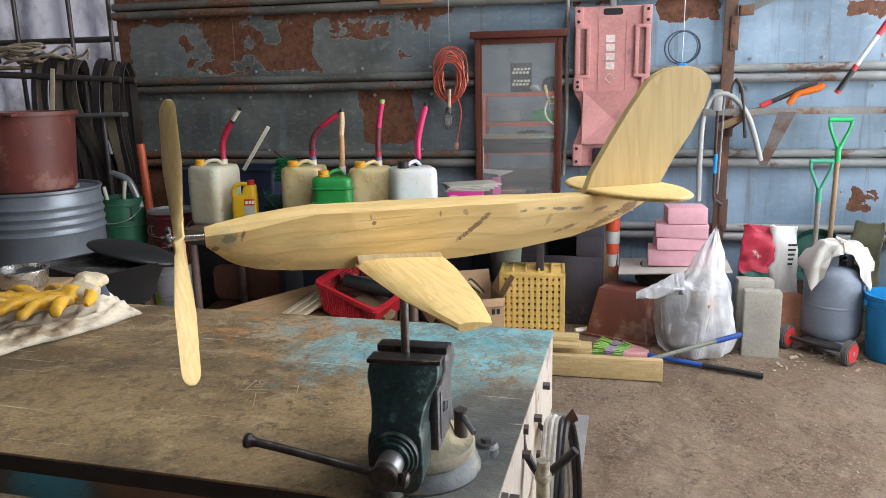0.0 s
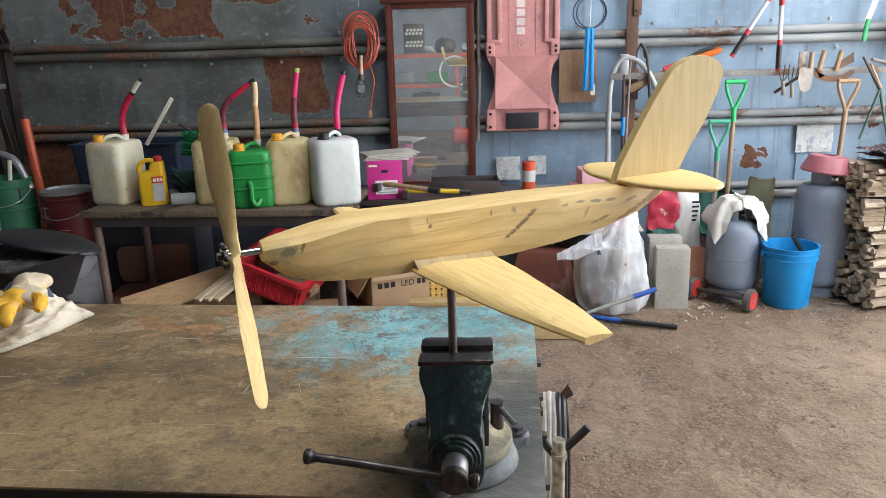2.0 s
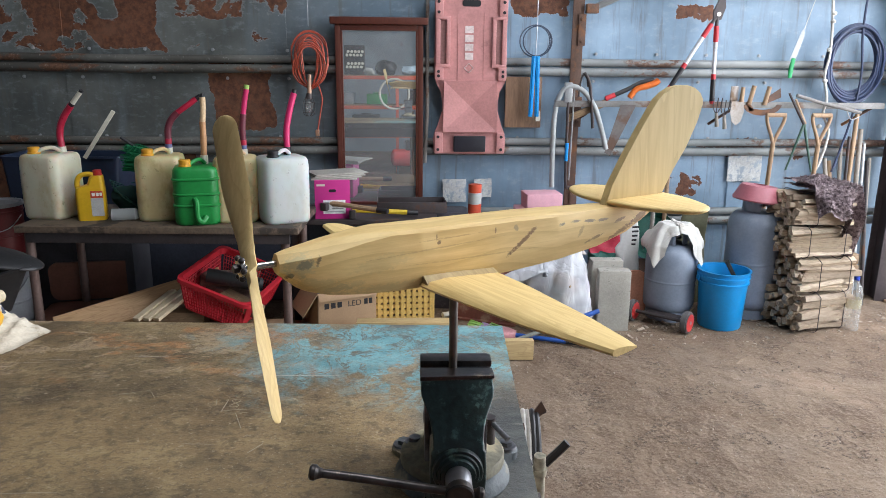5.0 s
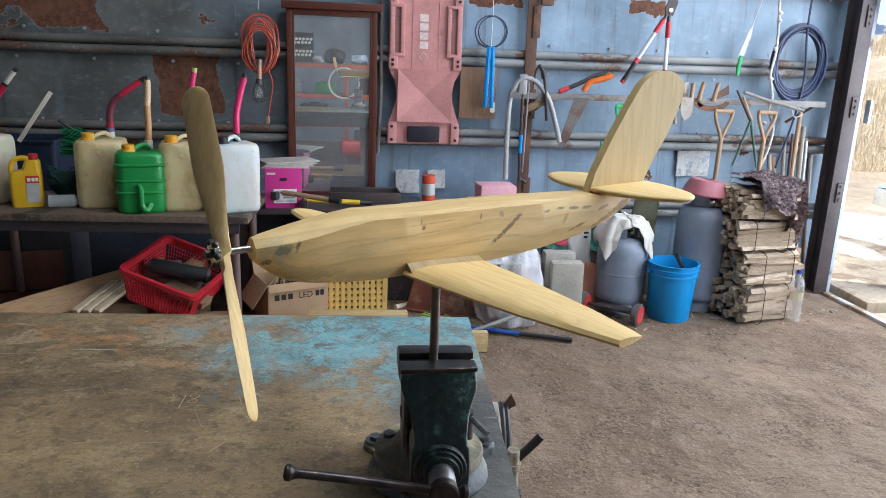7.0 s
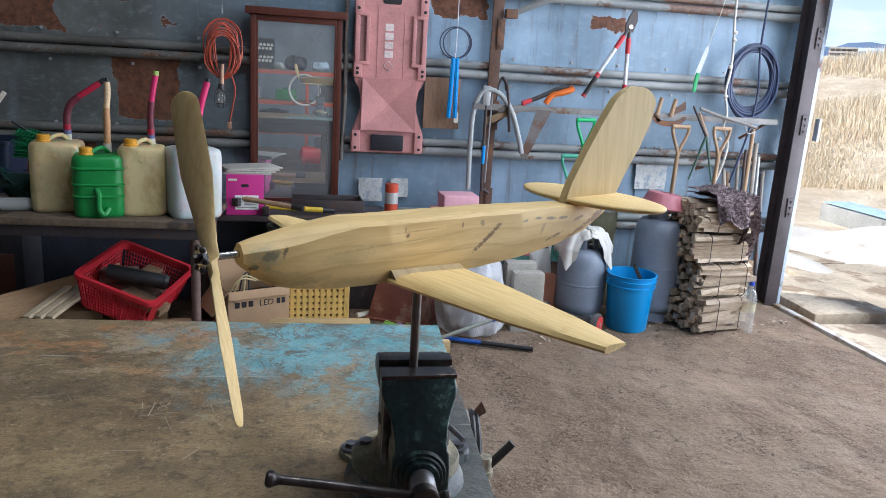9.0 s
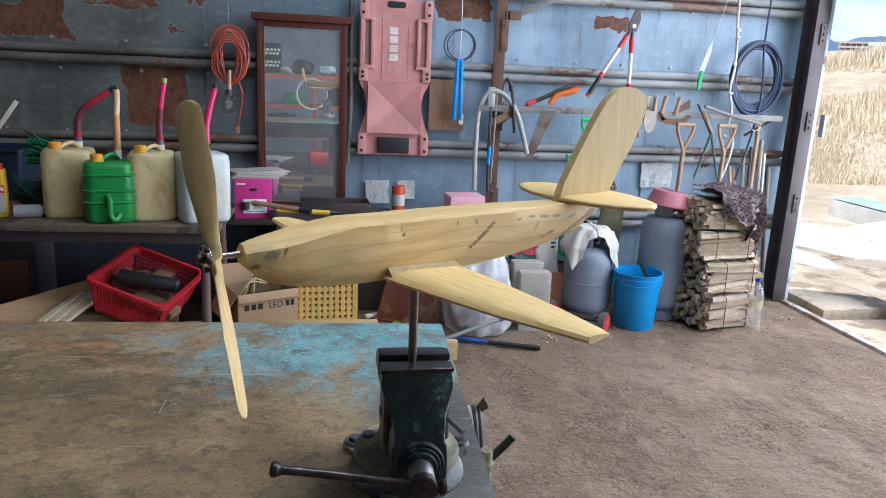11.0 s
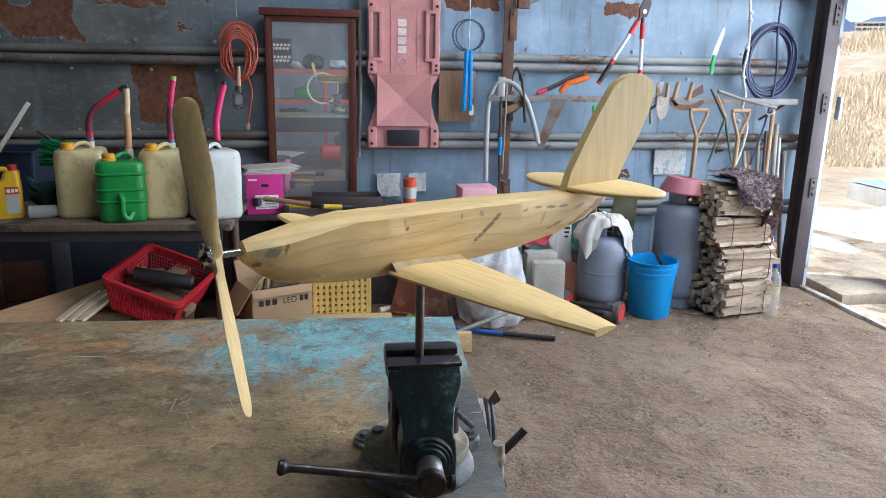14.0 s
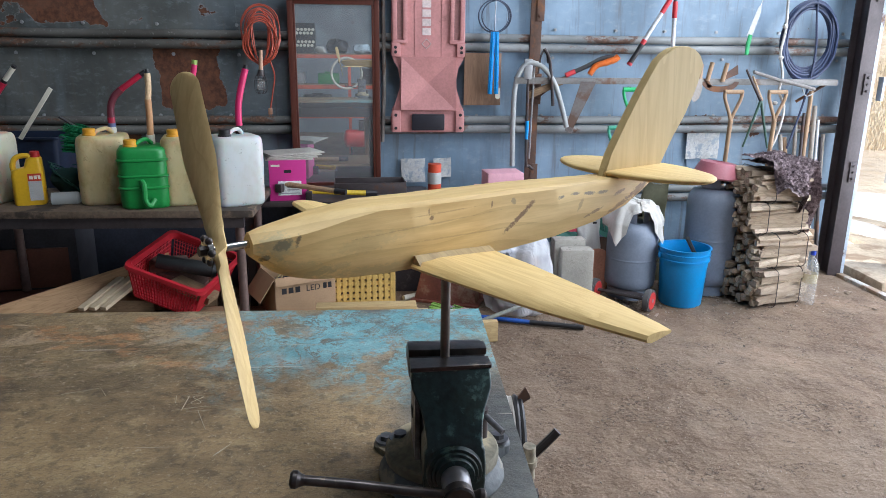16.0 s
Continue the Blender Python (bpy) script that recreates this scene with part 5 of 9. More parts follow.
def build_broom_head():
    b = thing("hand_broom", "green bristle broom lying behind the canisters", "broom", (-1.58, 4.46, 1.015), 0)
    bm = bmesh.new()
    rnd = random.Random(7)
    for k in range(260):
        s, e = rnd.uniform(-1, 1), rnd.uniform(-1, 1)
        a = Vector((-0.10, 0.02 * e, 0.012 * s))
        c = Vector((-0.36 + rnd.uniform(-0.04, 0.05), 0.06 * e, 0.045 + 0.075 * s))
        tube(bm, [a, a.lerp(c, 0.55) + Vector((0, 0, 0.012 * s)), c], 0.0026, 4)
    part("bristles", bm, plain("green_bristle", (0.01, 0.17, 0.06), 0.5, rnd=0.0), b)
    bm = bmesh.new()
    tube(bm, [(-0.40, 0.0, 0.16), (-0.24, 0.0, 0.05), (-0.1, 0.0, -0.01), (0.12, 0.0, -0.06)], 0.008, 8)
    part("handle", bm, BLACK, b)


build_broom_head()
bm = bmesh.new()
box(bm, (0, 0, 0), (0.022, 0.012, 0.33), 0.002, Matrix.Rotation(radians(35), 4, "Y"))
solo("white_stick", bm, PALE, "pale plastic stick standing in a blue crate", "stick", (-2.10, 4.46, 1.19))
bm = bmesh.new()
cyl(bm, (-0.07, 0, 0.034), (0.05, 0, 0.034), 0.034, seg=18)
cyl(bm, (0.05, 0, 0.034), (0.085, 0, 0.034), 0.034, 0.014, 18)
cyl(bm, (0.085, 0, 0.034), (0.105, 0, 0.034), 0.015, seg=14)
solo("plastic_bottle", bm, clear("bottle_plastic", (0.55, 0.58, 0.57), 0.12, 0.45), "empty clear bottle lying on the table", "bottle", (-1.88, 4.16, TABLE_Z + 0.001), 10)

# blue crate behind the table, brown chair, planks, basket, boxes under it
def build_bin(name, label, at, turn, w, d, h, material, wall=0.006, flare=1.12):
    bm = bmesh.new()
    rings = [[Vector((x, y, z)) for x, y in rounded(w * k - 2 * o, d * k - 2 * o, 0.03, 4)] for z, k, o in ((0, 1, 0), (h, flare, 0), (h, flare, -0.012), (h + 0.012, flare, -0.012), (h + 0.012, flare, wall), (0.008, 1, wall))]
    rings_to_faces(bm, rings)
    return solo(name, bm, material, label, "bin", at, turn)


build_bin("blue_bin", "dark blue plastic bin behind the table", (-2.42, 4.80, 0.55), 0, 0.62, 0.3, 0.48, plain("dark_blue_plastic", (0.014, 0.024, 0.052), 0.5))
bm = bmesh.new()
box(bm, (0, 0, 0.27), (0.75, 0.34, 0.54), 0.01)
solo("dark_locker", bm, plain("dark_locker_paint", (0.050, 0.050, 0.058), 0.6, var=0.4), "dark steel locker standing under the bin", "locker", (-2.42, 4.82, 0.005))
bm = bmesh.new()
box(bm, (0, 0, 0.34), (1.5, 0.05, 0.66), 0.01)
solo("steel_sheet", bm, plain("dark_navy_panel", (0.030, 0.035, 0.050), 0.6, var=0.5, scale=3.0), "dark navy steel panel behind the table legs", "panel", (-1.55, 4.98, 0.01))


def build_chair():
    c = thing("plastic_chair", "low brown moulded plastic chair under the table", "chair", (-2.30, 4.62, 0), 8)
    brown = plain("brown_plastic", (0.16, 0.068, 0.045), 0.38, var=0.25, bump=0.05)
    bm = bmesh.new()
    prism(bm, rounded(0.50, 0.24, 0.06, 6, 0, 0.27), -0.02, 0.0, "y")
    for v in bm.verts:
        v.co.y += 0.5 * v.co.x ** 2
    part("backrest", bm, brown, c, smooth=50)
    bm = bmesh.new()
    prism(bm, rounded(0.48, 0.40, 0.06, 6, 0, -0.2), 0.11, 0.14, "z")
    part("seat", bm, brown, c, smooth=50)
    for x in (-0.2, 0.2):
        for y in (-0.36, -0.05):
            bm = bmesh.new()
            cyl(bm, (x, y, 0.002), (x, y, 0.12), 0.014, seg=10)
            part("leg", bm, DARK_STEEL, c)


build_chair()


def plank(name, a, b, w, th, material, label, roll=0.0, cat="plank", group=""):
    """A board between two points on its middle line."""
    a, b = Vector(a), Vector(b)
    way = b - a
    m = way.to_track_quat("X", "Z").to_matrix().to_4x4() @ Matrix.Rotation(radians(roll), 4, "X")
    bm = bmesh.new()
    box(bm, (0, 0, 0), (way.length, w, th), 0.003)
    ob = solo(name, bm, material, label, cat, group=group)
    ob.matrix_world = Matrix.Translation((a + b) / 2) @ m
    return ob


plank("old_plank", (-2.25, 4.0, 0.17), (-1.45, 4.44, 0.33), 0.15, 0.035, wooden("brown_plank", (0.46, 0.29, 0.145), (0.24, 0.135, 0.065), marks=(0.10, 0.06, 0.03)), "wide weathered brown plank propped under the table", 52)
plank("old_plank", (-2.30, 4.55, 0.10), (-1.35, 4.75, 0.10), 0.22, 0.04, OLD_WOOD, "dark weathered plank lying under the table")
plank("old_plank", (-2.1, 4.35, 0.03), (-0.75, 4.3, 0.03), 0.30, 0.05, OLD_WOOD, "rough dark plank on the floor under the table")
for k in range(3):
    plank("lath", (-1.83 + 0.055 * k, 4.02, 0.22), (-1.70 + 0.055 * k, 4.30, 0.30), 0.042, 0.02, PALE_LATH, "pale narrow lath leaning under the table", group="laths")
plank("lath_rest", (-2.05, 4.22, 0.13), (-1.5, 4.22, 0.13), 0.12, 0.16, OLD_WOOD, "rough timber block under the laths", cat="timber")


ahead = Vector((0.918, -0.246, -0.302)).normalized()
up = Vector((0.2505, -0.2236, 0.942)).normalized()
side = up.cross(ahead).normalized()
BASKET = Matrix.Translation((-1.383, 4.295, 0.219)) @ Matrix((ahead, side, ahead.cross(side))).transposed().to_4x4()
TIPPED = BASKET @ pose(-1.315, 4.16, 0.225, 0, 0, -28).inverted()


def build_basket():
    b = thing("red_basket", "red plastic lattice basket filled with scrap, tipped forward", "basket")
    b.matrix_world = BASKET
    w0, d0, w1, d1, h = 0.35, 0.40, 0.42, 0.47, 0.20
    bm = bmesh.new()
    rings_to_faces(bm, [[Vector((x, y, z)) for x, y in rounded(w0, d0, 0.03, 4)] for z in (0.0, 0.008)])
    part("bottom", bm, RED_PLASTIC, b)
    bm = bmesh.new()
    rings_to_faces(bm, [[Vector((x, y, z)) for x, y in rounded(w1 + o, d1 + o, 0.045, 5)] for z, o in ((h - 0.035, -0.01), (h - 0.03, 0.004), (h - 0.004, 0.012), (h, 0.030), (h - 0.014, 0.034), (h - 0.014, 0.040), (h + 0.007, 0.036), (h + 0.007, -0.006), (h - 0.03, -0.014))], loop=True)
    part("rim", bm, RED_PLASTIC, b)
    # lattice walls: uprights and hoops
    n = 26
    for side in range(4):
        bm = bmesh.new()
        L0, L1 = (w0, w1) if side % 2 == 0 else (d0, d1)
        D0, D1 = (d0, d1) if side % 2 == 0 else (w0, w1)
        turn = Matrix.Rotation(side * math.pi / 2, 4, "Z")
        cnt = 22 if side % 2 == 0 else 28
        for k in range(cnt + 1):
            s = k / cnt - 0.5
            tube(bm, [turn @ Vector((s * (L0 - 0.03), -D0 / 2, 0.004)), turn @ Vector((s * (L1 - 0.03), -D1 / 2, h - 0.02))], 0.0036, 4)
        for j in range(1, 9):
            f = j / 9
            L, D = L0 + (L1 - L0) * f, D0 + (D1 - D0) * f
            tube(bm, [turn @ Vector((-L / 2 + 0.012, -D / 2, h * f)), turn @ Vector((L / 2 - 0.012, -D / 2, h * f))], 0.0030, 4)
        part("lattice_wall", bm, RED_PLASTIC, b, smooth=0)


build_basket()
bm = bmesh.new()
cyl(bm, (-0.15, 0, 0), (0.15, 0, 0), 0.042, seg=20)
cyl(bm, (0.15, 0, 0), (0.17, 0, 0), 0.046, 0.03, 20)
rough_up(bm, 0.004, 0.05, 2)
solo("black_pipe", bm, plain("black_rubber", (0.022, 0.024, 0.024), 0.55, dirt=(0.07, 0.065, 0.06)), "short length of black ribbed pipe in the basket", "pipe").matrix_world = TIPPED @ pose(-1.315, 4.17, 0.385, 0, 0, -8)
for k, (x, y, z, tn) in enumerate(((-1.315, 4.18, 0.28, -24), (-1.255, 4.06, 0.29, -35), (-1.395, 4.24, 0.33, 10), (-1.235, 4.28, 0.33, 60))):
    bm = bmesh.new()
    box(bm, (0, 0, 0), (0.28 - 0.03 * k, 0.10, 0.05), 0.008)
    rough_up(bm, 0.012, 0.06, k + 5)
    solo("scrap_wood", bm, OLD_WOOD if k % 2 else plain("dusty_scrap%s" % "abcd"[k], (0.16, 0.10, 0.08), 0.85, var=0.4), "dusty scrap piece lying in the basket", "scrap", group="scrap in the basket").matrix_world = TIPPED @ pose(x, y + 0.02, z, 0, 0, tn)
bm = bmesh.new()
box(bm, (0, 0, 0.045), (0.50, 0.20, 0.09), 0.006)
solo("timber_block", bm, OLD_WOOD, "rough timber block under the red basket", "timber", (-1.30, 4.12, 0.052), 5)
bm = bmesh.new()
box(bm, (0, 0, 0.12), (0.40, 0.10, 0.24), 0.006)
solo("timber_block", bm, OLD_WOOD, "rough timber block propping the back of the basket", "timber", (-1.42, 4.43, 0.003), 5)


def build_carton():
    c = thing("cardboard_box", "open brown cardboard box with printed side", "box", (-0.74, 4.40, 0.0), 24)
    kraft = plain("kraft_board", (0.36, 0.235, 0.13), 0.8, var=0.15, fine=120.0)
    w, d, h = 0.36, 0.26, 0.30
    for cc, s in (((0, -d / 2, h / 2), (w, 0.005, h)), ((0, d / 2, h / 2), (w, 0.005, h)), ((-w / 2, 0, h / 2), (0.005, d, h)), ((w / 2, 0, h / 2), (0.005, d, h)), ((0, 0, 0.004), (w, d, 0.005))):
        bm = bmesh.new()
        box(bm, cc, s, 0.001)
        part("side", bm, kraft, c)
    for cc, s, ax, ang in (((-w / 2, 0, h), (0.16, d, 0.004), "Y", -55), ((0, -d / 2, h), (w, 0.05, 0.004), "X", 70), ((w / 2, 0, h), (0.14, d, 0.004), "Y", 120), ((0, d / 2, h), (w, 0.12, 0.004), "X", -120)):
        bm = bmesh.new()
        sx = -s[0] / 2 if ax == "Y" else 0
        sy = -s[1] / 2 if ax == "X" else 0
        box(bm, (sx, sy, 0), s, 0.001, Matrix.Translation(cc) @ Matrix.Rotation(radians(ang if ax == "Y" else ang), 4, ax))
        part("flap", bm, kraft, c)
    text = bpy.data.curves.new("print", "FONT")
    text.body, text.size, text.extrude = "LED", 0.05, 0.0004
    ob = new("print", text)
    ob.parent = c
    ob.matrix_local = pose(0.0, -d / 2 - 0.004, h - 0.10, 90, 0, 0)
    text.materials.append(BLACK)
    for x, wd in ((-0.13, 0.028), (-0.09, 0.028), (-0.05, 0.028), (0.115, 0.022), (0.145, 0.022)):
        bm = bmesh.new()
        box(bm, (x, -d / 2 - 0.004, h - 0.082), (wd, 0.001, 0.034))
        part("print_bar", bm, BLACK, c)


build_carton()
for k in range(5):
    bm = bmesh.new()
    tube(bm, curve([(-0.12 + 0.03 * k, -0.02, 0), (-0.05 + 0.02 * k, 0.02 * k - 0.03, 0.09 + 0.012 * k), (0.06 + 0.015 * k, 0.03, 0.05)], 6), 0.005, 6)
    solo("cable", bm, plain("tan_cable", (0.50, 0.42, 0.22), 0.5) if k == 0 else (bpy.data.materials["tan_cable"] if k % 2 else BLACK), "loose cable loop in the cardboard box", "cable", (-0.76, 4.42, 0.24), 20, "cables in the box")
bm = bmesh.new()
box(bm, (0, 0, 0.11), (0.30, 0.2, 0.22), 0.01)
solo("tool_case", bm, plain("dark_case", (0.03, 0.032, 0.035), 0.5), "dark plastic case inside the cardboard box", "case", (-0.74, 4.41, 0.012), 24)

# low bench under the mirror with a pink carton, papers, hammers and a tray
def build_low_bench():
    b = thing("low_bench", "dark low steel bench under the mirror", "bench", (-0.60, 4.80, 0), 0)
    bm = bmesh.new()
    box(bm, (0, 0, 0.655), (0.92, 0.54, 0.03), 0.003)
    part("benchtop", bm, DARK_STEEL, b)
    for x in (-0.42, 0.28):
        for y in (-0.23, 0.23):
            bm = bmesh.new()
            box(bm, (x, y, 0.322), (0.045, 0.045, 0.636), 0.003)
            part("leg", bm, DARK_STEEL, b)


build_low_bench()


def build_pink_carton():
    c = thing("pink_carton", "magenta cardboard carton with a white label", "carton", (-0.80, 4.70, 0.671), 6)
    pink = plain("magenta_board", (0.50, 0.025, 0.22), 0.55, var=0.08)
    bm = bmesh.new()
    box(bm, (0, 0, 0.12), (0.215, 0.26, 0.24), 0.003)
    part("carton", bm, pink, c)
    bm = bmesh.new()
    box(bm, (0.01, -0.1315, 0.075), (0.135, 0.002, 0.085))
    lab = part("label_paper", bm, plain("label_paper_white", (0.75, 0.78, 0.76), 0.6), c, "white printed label")
    for x, z, w, h in ((-0.035, 0.085, 0.028, 0.04), (0.03, 0.095, 0.07, 0.006), (0.03, 0.08, 0.07, 0.006), (0.03, 0.065, 0.07, 0.006), (0.01, 0.045, 0.11, 0.005)):
        bm = bmesh.new()
        box(bm, (x, -0.133, z), (w, 0.001, h))
        part("print_bar", bm, GALV, lab)
    bm = bmesh.new()
    prism(bm, rounded(0.045, 0.018, 0.008, 4, 0, 0.175), -0.1312, -0.1300, "y")
    part("hand_hole", bm, BLACK, c)
    bm = bmesh.new()
    box(bm, (-0.07, -0.1312, 0.21), (0.05, 0.001, 0.012))
    part("print_bar", bm, PALE, c)


build_pink_carton()
for k in range(4):
    bm = bmesh.new()
    box(bm, (0.01 * k, 0.008 * k, 0.912 + 0.009 * k), (0.28 + 0.02 * k, 0.22, 0.007), 0.001)
    solo("paper_sheaf", bm, plain("old_paper", (0.36, 0.34, 0.30), 0.8) if not k else bpy.data.materials["old_paper"], "sheaf of old papers lying on the pink carton", "papers", (-0.79, 4.70, 0.0), 8 + 6 * k, "papers on the carton")
for at, tn, col, nm in (((-0.62, 4.50, 0.75), -24, HANDLE, "wooden"), ((-0.45, 4.62, 0.70), 4, plain("yellow_grip", (0.60, 0.42, 0.02), 0.45), "yellow")):
    hm = thing("hammer", "hammer with a %s handle and black grip" % nm, "hammer", at, tn, "hammers on the bench")
    bm = bmesh.new()
    tube(bm, [(-0.22, 0, 0.02), (0.12, 0, 0.0)], 0.016, 10)
    part("handle", bm, col, hm)
    bm = bmesh.new()
    tube(bm, [(0.12, 0, 0.0), (0.19, 0, -0.004)], 0.018, 10)
    part("grip", bm, BLACK, hm)
    bm = bmesh.new()
    box(bm, (-0.22, 0, 0.0), (0.04, 0.11, 0.05), 0.006)
    part("head", bm, DARK_STEEL, hm)
bm = bmesh.new()
for c, s in (((0, 0, 0.005), (0.44, 0.2, 0.008)), ((0, -0.1, 0.035), (0.44, 0.008, 0.07)), ((0, 0.1, 0.035), (0.44, 0.008, 0.07)), ((-0.22, 0, 0.035), (0.008, 0.2, 0.07)), ((0.22, 0, 0.035), (0.008, 0.2, 0.07))):
    box(bm, c, s, 0.001)
solo("steel_tray", bm, DARK_STEEL, "dark steel tray on the low bench", "tray", (-0.30, 4.84, 0.671), 2)

# ---- things along the wall, east of the bench ----
def build_crate():
    c = thing("bottle_crate", "yellow plastic bottle crate standing on its end", "crate", (-0.368, 4.60, 0), 3)
    w, d, h = 0.40, 0.29, 0.43
    # grid face: bars both ways
    for k in range(11):
        bm = bmesh.new()
        x = -w / 2 + 0.02 + (w - 0.04) * k / 10
        box(bm, (x, -d / 2 + 0.012, h / 2), (0.0235, 0.022, h - 0.03), 0.002)
        part("slat", bm, YELLOW_CRATE, c, smooth=0)
        bm = bmesh.new()
        z = 0.02 + (h - 0.04) * k / 10
        box(bm, (0, -d / 2 + 0.013, z), (w - 0.03, 0.019, 0.0245), 0.002)
        part("slat", bm, YELLOW_CRATE, c, smooth=0)
    for cc, s in (((-w / 2 + 0.01, 0, h / 2), (0.02, d, h)), ((w / 2 - 0.01, 0, h / 2), (0.02, d, h)), ((0, 0, 0.01), (w, d, 0.02)), ((0, 0.02, h - 0.012), (w, d - 0.1, 0.014)), ((0, -d / 2 + 0.02, h - 0.012), (w, 0.04, 0.024)), ((0, d / 2 - 0.015, h - 0.012), (w, 0.03, 0.024))):
        bm = bmesh.new()
        box(bm, cc, s, 0.006)
        part("side", bm, YELLOW_CRATE, c)
    for x in (-0.12, -0.04, 0.04, 0.12):
        bm = bmesh.new()
        box(bm, (x, -0.01, h), (0.014, d - 0.06, 0.022), 0.003)
        part("rib", bm, YELLOW_CRATE, c)
    bm = bmesh.new()
    box(bm, (0, -d / 2 + 0.060, h / 2), (w - 0.04, 0.012, h - 0.04))
    part("inner_wall", bm, plain("crate_inside", (0.34, 0.20, 0.06), 0.6, var=0.5, scale=20.0, dirt=(0.08, 0.05, 0.02), dirt_at=0.48, dirt_scale=18.0), c)


build_crate()


def build_dark_crate():
    c = thing("dark_crate", "dark purple-grey plastic crate standing on its side", "crate", (-0.20, 4.93, 0), -2)
    mat = plain("dark_crate_plastic", (0.045, 0.042, 0.055), 0.5, var=0.3, dirt=(0.16, 0.15, 0.15), dirt_at=0.6)
    w, d, h = 0.52, 0.22, 0.66
    for cc, s in (((0, -d / 2, 0.23), (w, 0.02, 0.46)), ((0, -d / 2, 0.625), (w, 0.02, 0.07)), ((-0.18, -d / 2, 0.525), (0.16, 0.02, 0.13)), ((0.18, -d / 2, 0.525), (0.16, 0.02, 0.13)), ((-w / 2, 0, h / 2), (0.03, d, h)), ((w / 2, 0, h / 2), (0.03, d, h)), ((0, 0, h - 0.01), (w, d, 0.02)), ((0, d / 2, h / 2), (w, 0.02, h))):
        bm = bmesh.new()
        box(bm, cc, s, 0.005)
        part("side", bm, mat, c)


build_dark_crate()
bm = bmesh.new()
box(bm, (0, 0, 0.30), (0.20, 0.012, 0.60), 0.002, Matrix.Rotation(radians(-6), 4, "X"))
solo("plywood_offcut", bm, wooden("plywood", (0.20, 0.105, 0.06), (0.11, 0.055, 0.03), grain=(10.0, 10.0, 1.0)), "brown plywood offcut leaning on the crate", "board", (0.06, 4.86, 0.035), 0)
bm = bmesh.new()
lathe(bm, [(0.10, 0), (0.115, 0.24), (0.121, 0.24), (0.121, 0.255), (0.108, 0.255), (0.095, 0.01)], 24)
solo("pale_pail", bm, plain("pale_green_pail", (0.33, 0.36, 0.29), 0.5), "pale empty pail behind the yellow crate", "pail", (-0.56, 4.86, 0.30), 0)
bm = bmesh.new()
box(bm, (0, 0, 0.148), (0.26, 0.24, 0.29), 0.006)
solo("crate_box", bm, plain("drab_box", (0.19, 0.14, 0.10), 0.8), "drab box under the pale pail", "box", (-0.56, 4.86, 0.003), 4)


def build_post():
    p = thing("traffic_post", "orange traffic post with white reflective bands", "post", (0.125, 4.93, 0), 0)
    orange = plain("post_orange", (0.56, 0.075, 0.03), 0.45, var=0.15, bump=0.04)
    silver = plain("reflective_band", (0.50, 0.52, 0.50), 0.4, 0.2, var=0.12)
    for z0, z1, mat, nm in ((0.02, 0.30, orange, "tube"), (0.30, 0.38, orange, "tube"), (0.38, 0.46, silver, "band"), (0.46, 0.53, orange, "tube"), (0.53, 0.61, silver, "band"), (0.61, 0.70, orange, "tube"), (0.70, 0.775, silver, "band"), (0.775, 0.83, orange, "tube")):
        bm = bmesh.new()
        cyl(bm, (0, 0, z0), (0, 0, z1 - 0.001), 0.044 + (0.001 if mat is silver else 0), seg=24)
        part(nm, bm, mat, p)
    bm = bmesh.new()
    lathe(bm, [(0.11, 0.002), (0.10, 0.02), (0.05, 0.03)], 24)
    part("foot", bm, orange, p)


build_post()
bm = bmesh.new()
rings_to_faces(bm, [[Vector((x, y, z)) for x, y in rounded(w, d, 0.012, 3)] for z, w, d in ((0.004, 0.44, 0.37), (0.016, 0.44, 0.37), (0.02, 0.40, 0.33), (0.30, 0.29, 0.23), (0.305, 0.28, 0.22))])
solo("red_tub", bm, plain("dull_red_paint", (0.175, 0.055, 0.038), 0.55, var=0.3, dirt=(0.27, 0.17, 0.12), dirt_at=0.52), "dull red tub turned upside down on the floor", "tub", (0.215, 4.68, 0), -24)
bm = bmesh.new()
cyl(bm, (0, 0, 0.02), (0.16, 0.05, 0.02), 0.018, seg=10)
solo("pipe_offcut", bm, PALE, "short pale plastic pipe offcut on the dirt", "pipe", (-0.10, 4.62, 0.0), 10)
# pink foam blocks on a sheet of board, on a stack of old tyres
bm = bmesh.new()
for k in range(3):
    lathe(bm, [(0.13, 0.01), (0.22, 0.0), (0.25, 0.04), (0.25, 0.10), (0.22, 0.135), (0.13, 0.13)], 28, (0, 0, 0.135 * k))
solo("tyre_stack", bm, plain("tyre_rubber", (0.018, 0.018, 0.019), 0.75, bump=0.5), "stack of old black tyres under a board", "tyres", (0.52, 4.86, 0.003))
bm = bmesh.new()
box(bm, (0.04, 0, 0.415), (0.66, 0.42, 0.008), 0.002)
for v in bm.verts:
    v.co.z += 0.02 * math.sin(v.co.x * 5)
solo("card_sheet", bm, plain("card_sheet_grey", (0.44, 0.41, 0.37), 0.8, var=0.12), "sagging grey cardboard sheet lying on tyres", "board", (0.46, 4.82, 0.0), -4)
FOAM = plain("pink_foam", (0.68, 0.37, 0.43), 0.8, var=0.08, scale=30.0, fine=160.0, bump=0.6)
